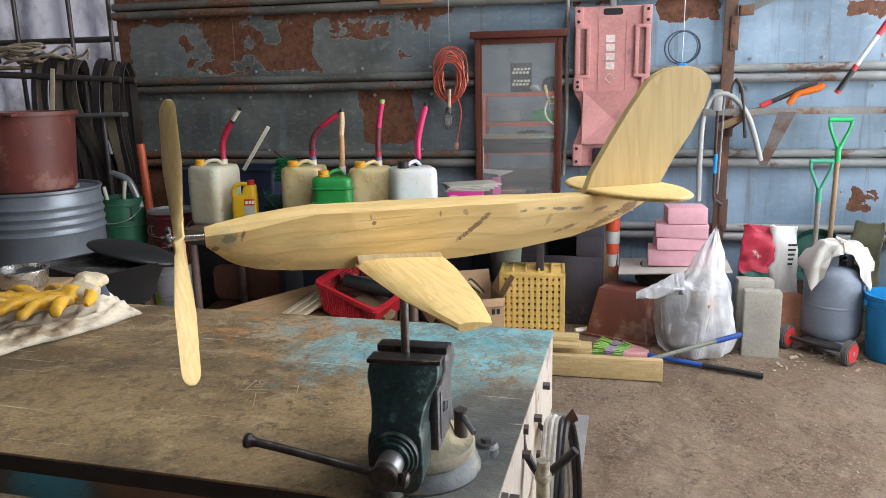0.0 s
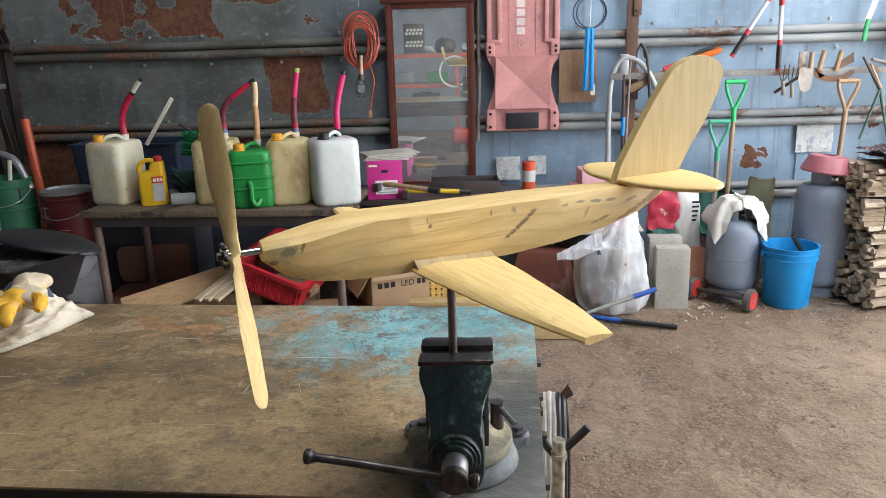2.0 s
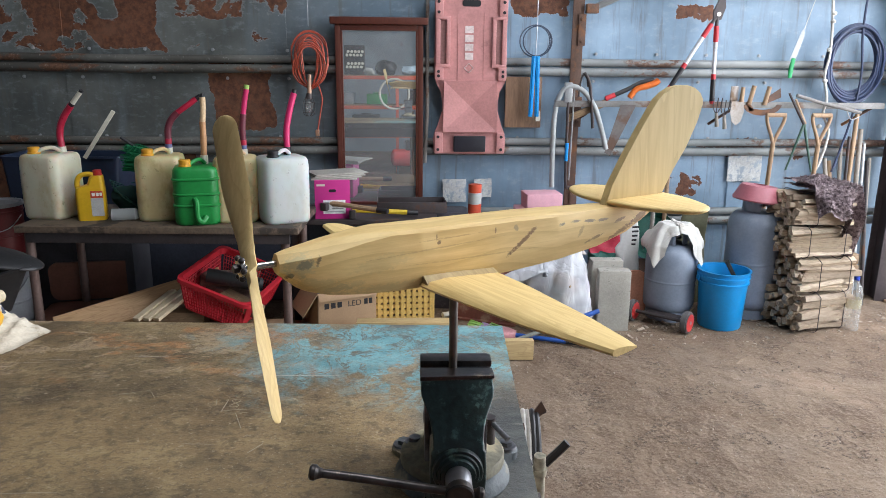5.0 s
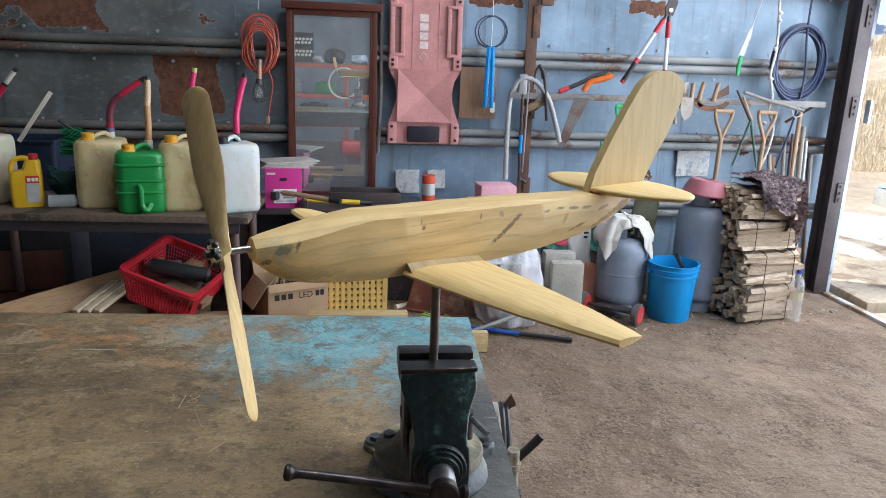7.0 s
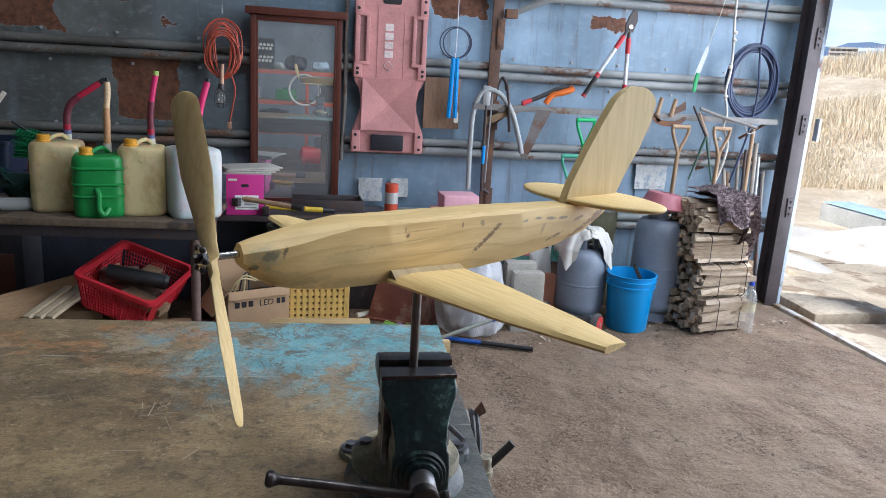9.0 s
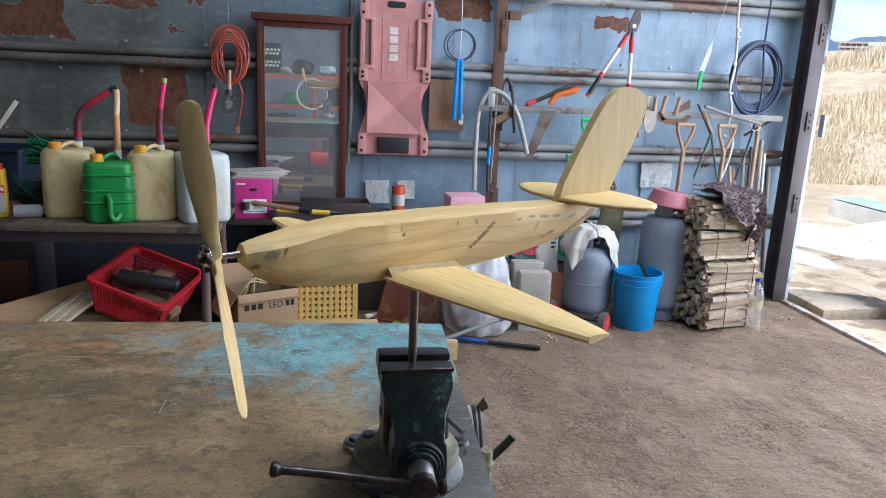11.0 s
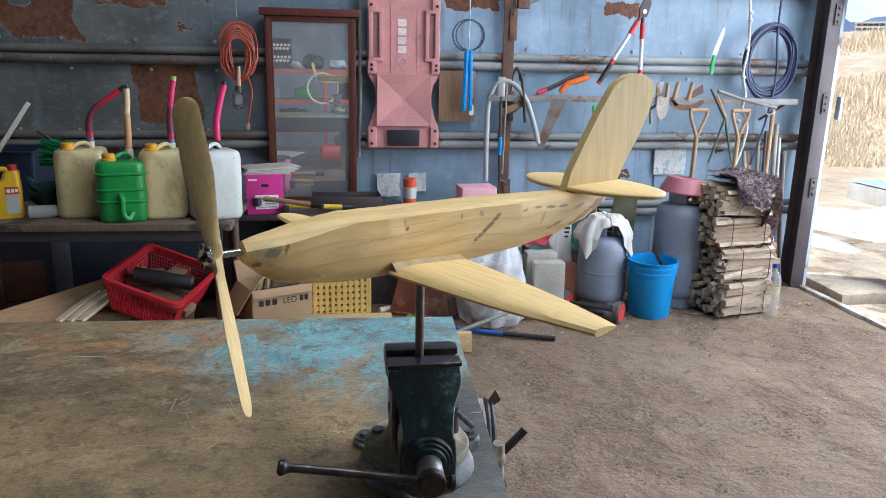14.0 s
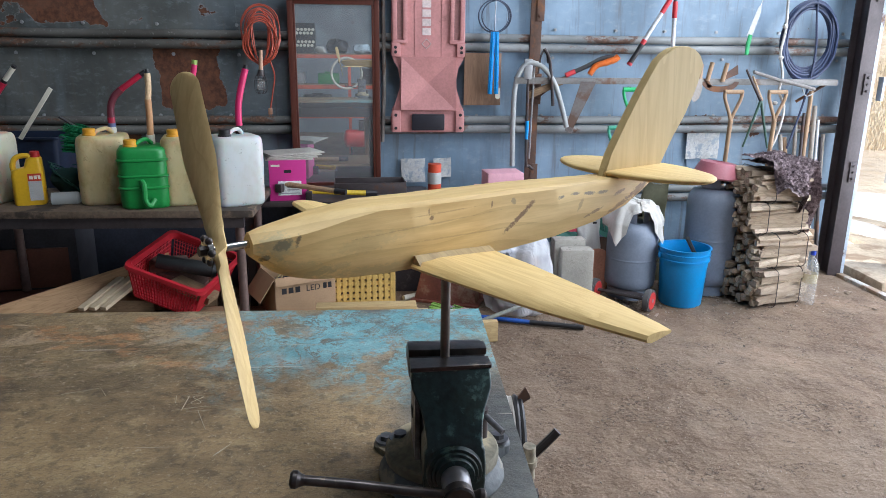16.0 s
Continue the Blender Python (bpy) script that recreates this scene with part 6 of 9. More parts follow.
for k, (x, z, w, h, tn) in enumerate(((0.565, 0.425, 0.44, 0.10, -4), (0.535, 0.527, 0.30, 0.075, 2), (0.54, 0.604, 0.31, 0.085, -3), (0.56, 0.691, 0.235, 0.10, 3))):
    bm = bmesh.new()
    box(bm, (0, 0, h / 2), (w, 0.20, h), 0.006)
    bmesh.ops.subdivide_edges(bm, edges=bm.edges[:], cuts=2, use_grid_fill=True)
    rough_up(bm, 0.004, 0.05, k)
    solo("foam_block", bm, FOAM, "rough-cut pink foam insulation block in a pile", "foam block", (x, 4.85, z), tn, "pile of foam blocks")


def build_rubbish_bag():
    b = thing("rubbish_bag", "translucent white plastic bag stuffed with waste, tied", "bag", (0.575, 4.38, 0), 0)
    film, t, s = nodes("bag_film")
    co = t.nodes.new("ShaderNodeTexCoord").outputs["Object"]
    s.inputs["Base Color"].default_value = (0.88, 0.90, 0.94, 1)
    s.inputs["Roughness"].default_value = 0.32
    crease = noise_of(t, co, 9.0, 6.0, 0.65, (1, 1, 0.45), 2.5)
    t.links.new(calc(t, "ADD", calc(t, "MULTIPLY", step_of(t, noise_of(t, co, 4.0, 3.0, 0.5), 0.35, 0.7), 0.36), 0.30), s.inputs["Alpha"])
    relief(t, s, calc(t, "ABSOLUTE", calc(t, "SUBTRACT", noise_of(t, co, 7.0, 2.0, 0.5, (1.5, 1.5, 0.7), 1.2), 0.5)), 0.5, 0.05)
    bm = bmesh.new()
    rings = []
    for z, r, ox in ((0.004, 0.15, 0.02), (0.03, 0.195, 0.02), (0.10, 0.212, 0.02), (0.20, 0.215, 0.01), (0.30, 0.208, 0.005), (0.37, 0.192, 0.005), (0.42, 0.160, 0.02), (0.46, 0.118, 0.04), (0.50, 0.092, 0.055), (0.55, 0.082, 0.065), (0.61, 0.066, 0.075), (0.67, 0.038, 0.085), (0.73, 0.010, 0.095)):
        ring = []
        for k in range(64):
            a = k * math.tau / 64
            ca, sa = math.cos(a), math.sin(a)
            pleat = 0.06 * math.sin(a * 7 + 3 * noise.noise(Vector((ca, sa, z * 3)))) * max(0.0, (z - 0.28) / 0.25)
            rr = r * (1 + 0.16 * noise.noise(Vector((ca * 2.2, sa * 2.2, z * 5))) + 0.09 * noise.noise(Vector((ca * 6, sa * 6, z * 11))) + min(0.22, pleat))
            ring.append(Vector((rr * ca + ox, rr * sa * 0.8, z + (0.05 * noise.noise(Vector((ca * 3, sa * 3, 7))) if z > 0.6 else 0))))
        rings.append(ring)
    rings_to_faces(bm, rings, caps=False)
    part("film", bm, film, b, smooth=70)
    bm = bmesh.new()
    cloth(bm, 0.30, 0.20, 24, 12, lambda x, y: (-0.20 + x * 0.85, y * (0.12 + 3.0 * (x + 0.15)) - 0.06, 0.43 + 0.45 * x - abs(y) * 0.9 * (0.12 + 3.0 * (x + 0.15)) + 0.02 * math.sin(y * 70 + x * 20)), 0.002)
    part("tied_corner", bm, film, b, smooth=70)
    rnd = random.Random(21)
    tones = ((0.50, 0.44, 0.33), (0.62, 0.60, 0.55), (0.10, 0.13, 0.11), (0.28, 0.20, 0.12), (0.70, 0.70, 0.70), (0.16, 0.17, 0.19))
    for k in range(18):
        bm = bmesh.new()
        a, r, z = rnd.uniform(0, math.tau), rnd.uniform(0.03, 0.12), 0.06 + 0.018 * k
        box(bm, (0, 0, 0), (rnd.uniform(0.09, 0.17), rnd.uniform(0.08, 0.13), rnd.uniform(0.05, 0.10)), 0.01, pose(r * math.cos(a), r * 0.7 * math.sin(a), z, rnd.uniform(-40, 40), rnd.uniform(-40, 40), rnd.uniform(0, 180)))
        bmesh.ops.subdivide_edges(bm, edges=bm.edges[:], cuts=2, use_grid_fill=True)
        rough_up(bm, 0.016, 0.05, k)
        part("waste_piece", bm, plain("waste%s" % "abcdef"[k % 6], tones[k % 6], 0.8, var=0.35) if k < 6 else bpy.data.materials["waste%s" % "abcdef"[k % 6]], b, "crumpled waste" if k == 0 else "")


build_rubbish_bag()

# concrete blocks
for k, (x, y, h) in enumerate(((0.945, 4.40, 0.385), (0.925, 4.52, 0.42))):
    bm = bmesh.new()
    box(bm, (0, 0, h / 2), (0.195, 0.10, h), 0.006)
    bmesh.ops.subdivide_edges(bm, edges=bm.edges[:], cuts=3, use_grid_fill=True)
    rough_up(bm, 0.004, 0.03, k)
    solo("concrete_block", bm, plain("block_concrete%s" % "ab"[k], (0.36, 0.345, 0.30), 0.92, var=0.18, fine=90.0, bump=0.8, dirt=(0.20, 0.19, 0.16), dirt_at=0.6, dirt_scale=30.0), "rough grey concrete block standing on end", "concrete block", (x, y, 0.0), -4 + 2 * k, "concrete blocks")


def build_sack(name, label, at, turn, w, h, d, mats, lean=6):
    s = thing(name, label, "sack", at, turn)
    z0 = 0.0
    for i, (mat, f0, f1) in enumerate(mats):
        bm = bmesh.new()
        rings = []
        for k in range(15):
            f = f0 + (f1 - f0) * k / 14
            th = d * math.sin(math.pi * min(0.96, 0.10 + f * 0.9)) ** 0.6
            ring = []
            for j in range(44):
                a = j * math.tau / 44
                cx, cy = math.copysign(abs(math.cos(a)) ** 0.6, math.cos(a)), math.copysign(abs(math.sin(a)) ** 0.8, math.sin(a))
                p = Vector((w / 2 * cx * (1 - 0.08 * f), th / 2 * cy + math.tan(radians(lean)) * f * h, f * h + (0.02 * noise.noise(Vector((cx * 3, cy * 2, 5))) if f > 0.95 else 0)))
                ring.append(p + Vector(noise.noise_vector(p * 7)) * 0.022 + Vector(noise.noise_vector(p * 16)) * 0.020 + Vector(noise.noise_vector(p * 38)) * 0.008)
            rings.append(ring)
        rings_to_faces(bm, rings, caps=(i in (0, len(mats) - 1)))
        part("sack_panel", bm, mat, s, smooth=60)
    return s


SACK_WHITE = plain("sack_white", (0.66, 0.66, 0.64), 0.6, var=0.1, dirt=(0.30, 0.33, 0.36), dirt_at=0.66, dirt_scale=14.0)
build_sack("fertiliser_sack", "red and white printed fertiliser sack, crumpled", (1.00, 4.80, 0), -8, 0.22, 0.66, 0.14, ((SACK_WHITE, 0.0, 0.5), (plain("sack_green", (0.05, 0.16, 0.13), 0.6), 0.5, 0.60), (plain("sack_red", (0.50, 0.035, 0.07), 0.5, var=0.2, dirt=(0.66, 0.64, 0.62), dirt_at=0.57, dirt_scale=7.0), 0.60, 1.0)))
white_sack = build_sack("fertiliser_sack", "crumpled white printed sack beside concrete blocks", (1.15, 4.78, 0), 10, 0.17, 0.67, 0.13, ((SACK_WHITE, 0.0, 1.0),))
for k in range(5):
    bm = bmesh.new()
    box(bm, (0.0, -0.074 + 0.004 * k, 0.585 - 0.03 * k), (0.05 - 0.006 * k, 0.006, 0.012))
    part("print_bar", bm, BLACK, white_sack)
build_sack("paper_sack", "folded olive paper sack leaning on the wall", (1.64, 4.93, 0), -20, 0.17, 0.68, 0.09, ((plain("sack_olive", (0.17, 0.17, 0.105), 0.7, var=0.2), 0.0, 1.0),), 2)
bm = bmesh.new()
lathe(bm, [(0.015, 0.0), (0.13, 0.012), (0.165, 0.06), (0.17, 0.065), (0.135, 0.022), (0.015, 0.012)], 28)
ob = solo("green_basin", bm, plain("green_basin_plastic", (0.02, 0.11, 0.08), 0.5), "green plastic basin leaning on the wall", "basin", (1.36, 5.02, 0.43), 0)
ob.matrix_world = pose(1.38, 5.05, 0.45, 80, 0, 0)
bm = bmesh.new()
prism(bm, rounded(0.17, 0.30, 0.07, 6, 0, 0.15), 0.0, 0.02, "y")
solo("clay_tile", bm, plain("terracotta", (0.42, 0.19, 0.12), 0.8), "salmon clay slab leaning beside a gas cylinder", "slab", (1.17, 4.66, 0.002), 0)


def build_gas(at, r, h, label, turn=0, collar=True):
    g = thing("gas_cylinder", label, "gas cylinder", at, turn, "gas cylinders")
    bm = bmesh.new()
    lathe(bm, [(r * 0.55, 0.055), (r * 0.85, 0.065), (r * 0.97, 0.09), (r, 0.12), (r, h * 0.30), (r, h * 0.505), (r, h * 0.518), (r * 1.006, h * 0.521), (r * 1.006, h * 0.533), (r, h * 0.536), (r, h * 0.55), (r, h - 0.12), (r * 0.985, h - 0.085), (r * 0.93, h - 0.05), (r * 0.80, h - 0.02), (r * 0.55, h - 0.004), (r * 0.2, h)], 40)
    part("tank", bm, GAS_GREY, g, smooth=60)
    bm = bmesh.new()
    lathe(bm, [(r * 0.86, 0.003), (r * 0.86, 0.07), (r * 0.83, 0.07), (r * 0.83, 0.003)], 36, caps=False)
    part("foot_ring", bm, GAS_GREY, g)
    bm = bmesh.new()
    for k in range(36):
        if collar and k in (2, 3, 4, 14, 15, 16, 26, 27, 28):
            continue
        a0, a1 = k * math.tau / 36, (k + 1) * math.tau / 36
        p = [Vector((q * math.cos(a), q * math.sin(a), z)) for z in (h - 0.03, h + 0.10) for a in (a0, a1) for q in (r * 0.52, r * 0.55)]
        bmesh.ops.convex_hull(bm, input=[bm.verts.new(v) for v in p])
    part("collar", bm, GAS_GREY, g)
    bm = bmesh.new()
    cyl(bm, (0, 0, h - 0.005), (0, 0, h + 0.05), 0.018, seg=14)
    cyl(bm, (0, 0, h + 0.05), (0, 0, h + 0.075), 0.028, seg=14)
    cyl(bm, (0, 0, h + 0.03), (0.05, 0, h + 0.03), 0.012, seg=10)
    part("valve", bm, CHROME, g)
    return g


build_gas((1.935, 4.66, 0), 0.168, 0.71, "tall grey-blue gas cylinder under a pink basin")
build_gas((1.385, 4.62, 0), 0.162, 0.505, "short grey-blue gas cylinder with a cloth on top")
bm = bmesh.new()
lathe(bm, [(0.146, 0.0), (0.150, 0.010), (0.120, 0.080), (0.110, 0.098), (0.04, 0.104), (0.04, 0.098), (0.106, 0.092), (0.115, 0.075), (0.142, 0.006)], 40)
ob = solo("pink_basin", bm, plain("pink_basin_plastic", (0.44, 0.15, 0.18), 0.42, var=0.12, bump=0.04), "pink plastic basin turned over a gas cylinder", "basin", (1.81, 4.62, 0.885))
ob.matrix_world = pose(1.92, 4.65, 0.772, 0, 6, 0)


def build_rag():
    """A cloth thrown over the collar: two lobes hang down, the front edge stays high between them."""
    bm = bmesh.new()
    def drape(x, y):
        wing = min(1.0, max(0.0, (abs(x) - 0.06) / 0.10))
        y = y + 0.010 - (0.10 * wing * min(1.0, -y / 0.1) if y < 0 else 0.0)
        r, a = math.hypot(x, y), math.atan2(y, x)
        out = min(1.0, max(0.0, (r - 0.05) / 0.08))
        fold = out * (0.016 * math.sin(a * 7 + 0.6) + 0.045 * noise.noise(Vector((math.cos(a) * 2.2, math.sin(a) * 2.2, 6 + r * 3))))
        if r < 0.088:
            q, z = r, 0.0
        elif r < 0.245:
            u = (r - 0.088) / 0.157
            q, z = 0.088 + 0.085 * u, -0.125 * u ** 1.25
        else:
            q, z = 0.173 + 0.06 * (r - 0.245), -0.125 - (r - 0.245)
        q += max(fold, -0.004) if r > 0.15 else fold * 0.5
        crease = 0.012 * (1 - min(1.0, 4.0 * abs(noise.noise(Vector((x * 9, y * 12, 2))))))
        z += crease * (1.0 - 0.5 * out) + 0.030 * noise.noise(Vector((x * 7, y * 7, 1))) + 0.012 * (x > 0) + 0.012
        k = q / max(r, 1e-4)
        return (x * k, y * k, max(z, -0.36))
    cloth(bm, 0.56, 0.33, 90, 56, drape, 0.004)
    solo("rag", bm, plain("white_rag", (0.60, 0.59, 0.55), 0.9, var=0.14, fine=200.0, dirt=(0.42, 0.39, 0.33), dirt_at=0.56), "crumpled white cloth draped over a gas cylinder", "cloth", (1.385, 4.62, 0.612), -4, smooth=60)


build_rag()


def build_cart():
    c = thing("cylinder_cart", "small hand cart with red wheels", "cart", (1.26, 4.42, 0), -43)
    for x in (-0.18, 0.18):
        bm = bmesh.new()
        cyl(bm, (x - 0.02, 0, 0.072), (x + 0.02, 0, 0.072), 0.07, seg=28)
        bmesh.ops.bevel(bm, geom=[e for e in bm.edges if abs(e.verts[0].co.x - e.verts[1].co.x) < 1e-4], offset=0.006, segments=2, affect="EDGES")
        wh = part("wheel", bm, plain("grey_rubber", (0.10, 0.095, 0.095), 0.7), c) if x < 0 else part("wheel", bm, bpy.data.materials["grey_rubber"], c)
        bm = bmesh.new()
        cyl(bm, (x - 0.023, 0, 0.072), (x + 0.023, 0, 0.072), 0.054, seg=28)
        part("rim", bm, plain("red_rim", (0.50, 0.035, 0.03), 0.4) if x < 0 else bpy.data.materials["red_rim"], wh, "red plastic rim")
        bm = bmesh.new()
        cyl(bm, (x - 0.027, 0, 0.072), (x + 0.027, 0, 0.072), 0.012, seg=14)
        part("hub", bm, GALV, wh)
    bm = bmesh.new()
    cyl(bm, (-0.16, 0, 0.072), (0.16, 0, 0.072), 0.011, seg=12)
    part("axle", bm, DARK_STEEL, c)
    bm = bmesh.new()
    box(bm, (0, 0.05, 0.068), (0.22, 0.09, 0.012), 0.002)
    part("plate", bm, DARK_STEEL, c)


build_cart()


def build_bucket():
    b = thing("bucket", "bright blue plastic bucket with a rag and a tool inside", "bucket", (1.66, 4.44, 0), 0)
    bm = bmesh.new()
    h = 0.375
    lathe(bm, [(0.02, 0.003), (0.125, 0.003), (0.131, 0.012), (0.148, h * 0.78), (0.157, h * 0.785), (0.158, h * 0.815), (0.150, h * 0.82), (0.151, h * 0.88), (0.160, h * 0.885), (0.161, h * 0.915), (0.152, h * 0.92), (0.154, h * 0.985), (0.163, h * 0.988), (0.163, h), (0.150, h), (0.128, 0.02), (0.02, 0.012)], 44)
    part("shell", bm, BLUE_PAIL, b)
    bm = bmesh.new()
    tube(bm, curve([(0.165, 0, h * 0.86), (0.17, 0.03, h * 0.68), (0.13, 0.12, h * 0.60), (0.0, 0.168, h * 0.585), (-0.12, 0.12, h * 0.62), (-0.165, 0, h * 0.86)], 6), 0.003, 6)
    part("bail", bm, GALV, b)
    for x in (-0.163, 0.163):
        bm = bmesh.new()
        box(bm, (x, 0, h * 0.86), (0.014, 0.03, 0.03), 0.004)
        part("ear", bm, BLUE_PAIL, b)


build_bucket()
bm = bmesh.new()
cloth(bm, 0.18, 0.16, 14, 14, lambda x, y: (x, y, 0.03 * noise.noise(Vector((x * 14, y * 14, 2))) + 0.02), 0.004)
solo("rag", bm, bpy.data.materials["white_rag"], "pale crumpled rag inside the bucket", "cloth", (1.635, 4.43, 0.28), 20, smooth=70)
bm = bmesh.new()
tube(bm, [(0.05, 0, -0.22), (-0.01, 0, 0.0), (-0.075, -0.02, 0.10)], 0.013, 8)
solo("tool_grip", bm, BLACK, "black tool handle sticking out of the bucket", "tool", (1.735, 4.44, 0.33), 0)


def build_firewood():
    """Bundles of split sticks, each tied with wire, one above the other."""
    rnd = random.Random(11)
    stick = {}
    levels = [(0.0, 0.26, 0.41, 19), (0.255, 0.225, 0.385, 9), (0.472, 0.205, 0.375, -4), (0.668, 0.195, 0.37, 5)]
    for n, (z0, h, w, turn) in enumerate(levels):
        b = thing("firewood_bundle", "bundle of split kindling sticks tied with wire", "firewood", (2.225 + (0.0, 0.014, -0.026, -0.034)[n], 4.47, z0), turn, "stacked firewood bundles")
        rows = max(4, round(h / 0.034))
        for j in range(rows):
            for i in range(9):
                L = w * rnd.uniform(0.86, 1.0)
                key = rnd.randrange(6)
                if (n, key) not in stick:
                    bm = bmesh.new()
                    prof = [(-0.5, -0.5), (0.45, -0.5), (0.5, 0.35), (-0.3, 0.5)] if key % 2 else [(-0.5, -0.45), (0.5, -0.5), (0.42, 0.5), (-0.5, 0.45)]
                    rings_to_faces(bm, [[Vector((x, u * 0.037, v * 0.032)) for u, v in prof] for x in (-w / 2, 0.0, w / 2 - 0.015 * key)])
                    rough_up(bm, 0.006, 0.10, key + 10 * n)
                    me = finish(bm, "stick", FIREWOOD, 20)
                    stick[(n, key)] = me
                ob = new("stick", stick[(n, key)])
                ob.parent = b
                f = (j + 0.5) / rows
                ob.matrix_local = pose(rnd.uniform(-0.035, 0.035), -0.155 + 0.039 * i + rnd.uniform(-0.013, 0.013), 0.02 + f * (h - 0.04), rnd.uniform(-30, 30), rnd.uniform(-5, 5), rnd.uniform(-7, 7)) @ Matrix.Diagonal((1.0, rnd.uniform(0.75, 1.25), rnd.uniform(0.6, 1.25), 1.0))
        for x in (-0.09, 0.12):
            bm = bmesh.new()
            tube(bm, [(x + 0.01 * math.sin(k), y, z) for k, (y, z) in enumerate(rounded(0.375, h, 0.03, 3, 0.0, h / 2))], 0.0026, 5, loop=True)
            part("wire", bm, DARK_STEEL, b, "dark tying wire")


build_firewood()


def build_rug():
    """A thick torn mat: short over the front of the stack, a long ragged flap down one corner."""
    bm = bmesh.new()
    def drape(x, y):
        x, y = x + 0.075, y - 0.10
        tear = noise.noise(Vector((x * 8, 2.0, 1))) + 0.5 * noise.noise(Vector((x * 23, 2.0, 5)))
        flap = min(1.0, max(0.0, (x - 0.085) / 0.05))
        front = max(0.0, -y - 0.195) * (0.72 + 0.6 * max(0.0, x + 0.02) + 1.15 * flap + 0.35 * tear)
        ragged = 1.0 + 0.3 * noise.noise(Vector((y * 11, 6.0, 2)))
        side = max(0.0, x - 0.155)
        reach = 1.5
        z = -0.98 * front - side * reach * ragged + 0.030 * noise.noise(Vector((x * 7, y * 7, 4))) + 0.010 * noise.noise(Vector((x * 34, y * 34, 1)))
        sway = 0.016 * noise.noise(Vector((x * 12, z * 9, 7)))
        return (x - 0.62 * side + sway, y + 0.86 * front - 0.10 * side + sway, z)
    cloth(bm, 0.40, 0.62, 80, 100, drape, 0.030)
    rnd = random.Random(9)
    bm.verts.ensure_lookup_table()
    for v in rnd.sample(bm.verts[:81 * 101], 6500):
        p = v.co.copy()
        d = Vector((rnd.uniform(-1, 1), rnd.uniform(-1.2, 0.5), rnd.uniform(-0.5, 0.9))).normalized() * rnd.uniform(0.009, 0.020)
        w = Vector((rnd.uniform(-1, 1), rnd.uniform(-1, 1), rnd.uniform(-1, 1))) * 0.0028
        bm.faces.new([bm.verts.new(p - w), bm.verts.new(p + w), bm.verts.new(p + d)])
    rug, t, s = nodes("shaggy_rug")
    co = t.nodes.new("ShaderNodeTexCoord").outputs["Object"]
    f = noise_of(t, co, 140.0, 3.0)
    col = blend(t, step_of(t, noise_of(t, co, 55.0, 4.0, 0.7), 0.36, 0.66), (0.085, 0.058, 0.064), (0.36, 0.285, 0.295))
    col = blend(t, calc(t, "MULTIPLY", step_of(t, noise_of(t, co, 6.0, 3.0), 0.5, 0.66), 0.45), col, (0.46, 0.36, 0.36))
    t.links.new(col, s.inputs["Base Color"])
    s.inputs["Roughness"].default_value = 0.95
    relief(t, s, f, 1.0, 0.012)
    solo("rug", bm, rug, "purple-brown shaggy mat draped over the firewood", "mat", (2.215, 4.47, 0.925), -2, smooth=80)


build_rug()


def build_water_bottle():
    b = thing("water_bottle", "clear two-litre water bottle with a blue cap", "bottle", (2.46, 4.33, 0), 0)
    bm = bmesh.new()
    lathe(bm, [(0.03, 0.004), (0.045, 0.008), (0.048, 0.03)] + [(0.048 if k % 2 else 0.045, 0.05 + 0.018 * k) for k in range(10)] + [(0.047, 0.245), (0.04, 0.275), (0.022, 0.305), (0.014, 0.318), (0.014, 0.335)], 24)
    part("shell", bm, clear("water_bottle_plastic", (0.70, 0.72, 0.70), 0.06, 0.24), b)
    bm = bmesh.new()
    lathe(bm, [(0.0165, 0.330), (0.0165, 0.352), (0.012, 0.354)], 18)
    part("cap", bm, plain("blue_cap", (0.02, 0.06, 0.45), 0.4), b)
    bm = bmesh.new()
    lathe(bm, [(0.0445, 0.15), (0.0445, 0.21)], 24, caps=False)
    part("sleeve", bm, clear("bottle_sleeve", (0.65, 0.55, 0.25), 0.4, 0.4), b)


build_water_bottle()
for k, (x, y, z, s) in enumerate(((2.52, 4.62, 0.0, (0.16, 0.18, 0.16)), (2.52, 4.63, 0.165, (0.13, 0.16, 0.12)), (2.53, 4.63, 0.288, (0.15, 0.16, 0.07)), (2.53, 4.63, 0.36, (0.14, 0.15, 0.07)))):
    bm = bmesh.new()
    box(bm, (0, 0, s[2] / 2), s, 0.006)
    solo("timber_offcut", bm, FIREWOOD if k < 2 else OLD_WOOD, "weathered timber offcut stacked by the post", "timber", (x, y, z + 0.002), 6 * k - 8, "timber offcuts")

# sawn timbers, brooms, rubber mat, tools on the floor
plank("sawn_timber", (-0.62, 3.94, 0.062), (0.37, 3.93, 0.058), 0.045, 0.115, TIMBER, "fresh sawn pine plank lying on edge", cat="timber", group="sawn timbers")
for k in range(2):
    plank("sawn_timber", (-0.62, 4.01 + 0.05 * k, 0.155 + 0.024 * k), (-0.06 - 0.01 * k, 4.00 + 0.05 * k, 0.155 + 0.024 * k), 0.09, 0.022, TIMBER, "short fresh sawn pine batten on a plank", cat="timber", group="sawn timbers")
plank("sawn_timber", (-0.62, 4.06, 0.07), (0.0, 4.05, 0.07), 0.10, 0.138, TIMBER, "thick sawn pine beam on the dirt", cat="timber", group="sawn timbers")


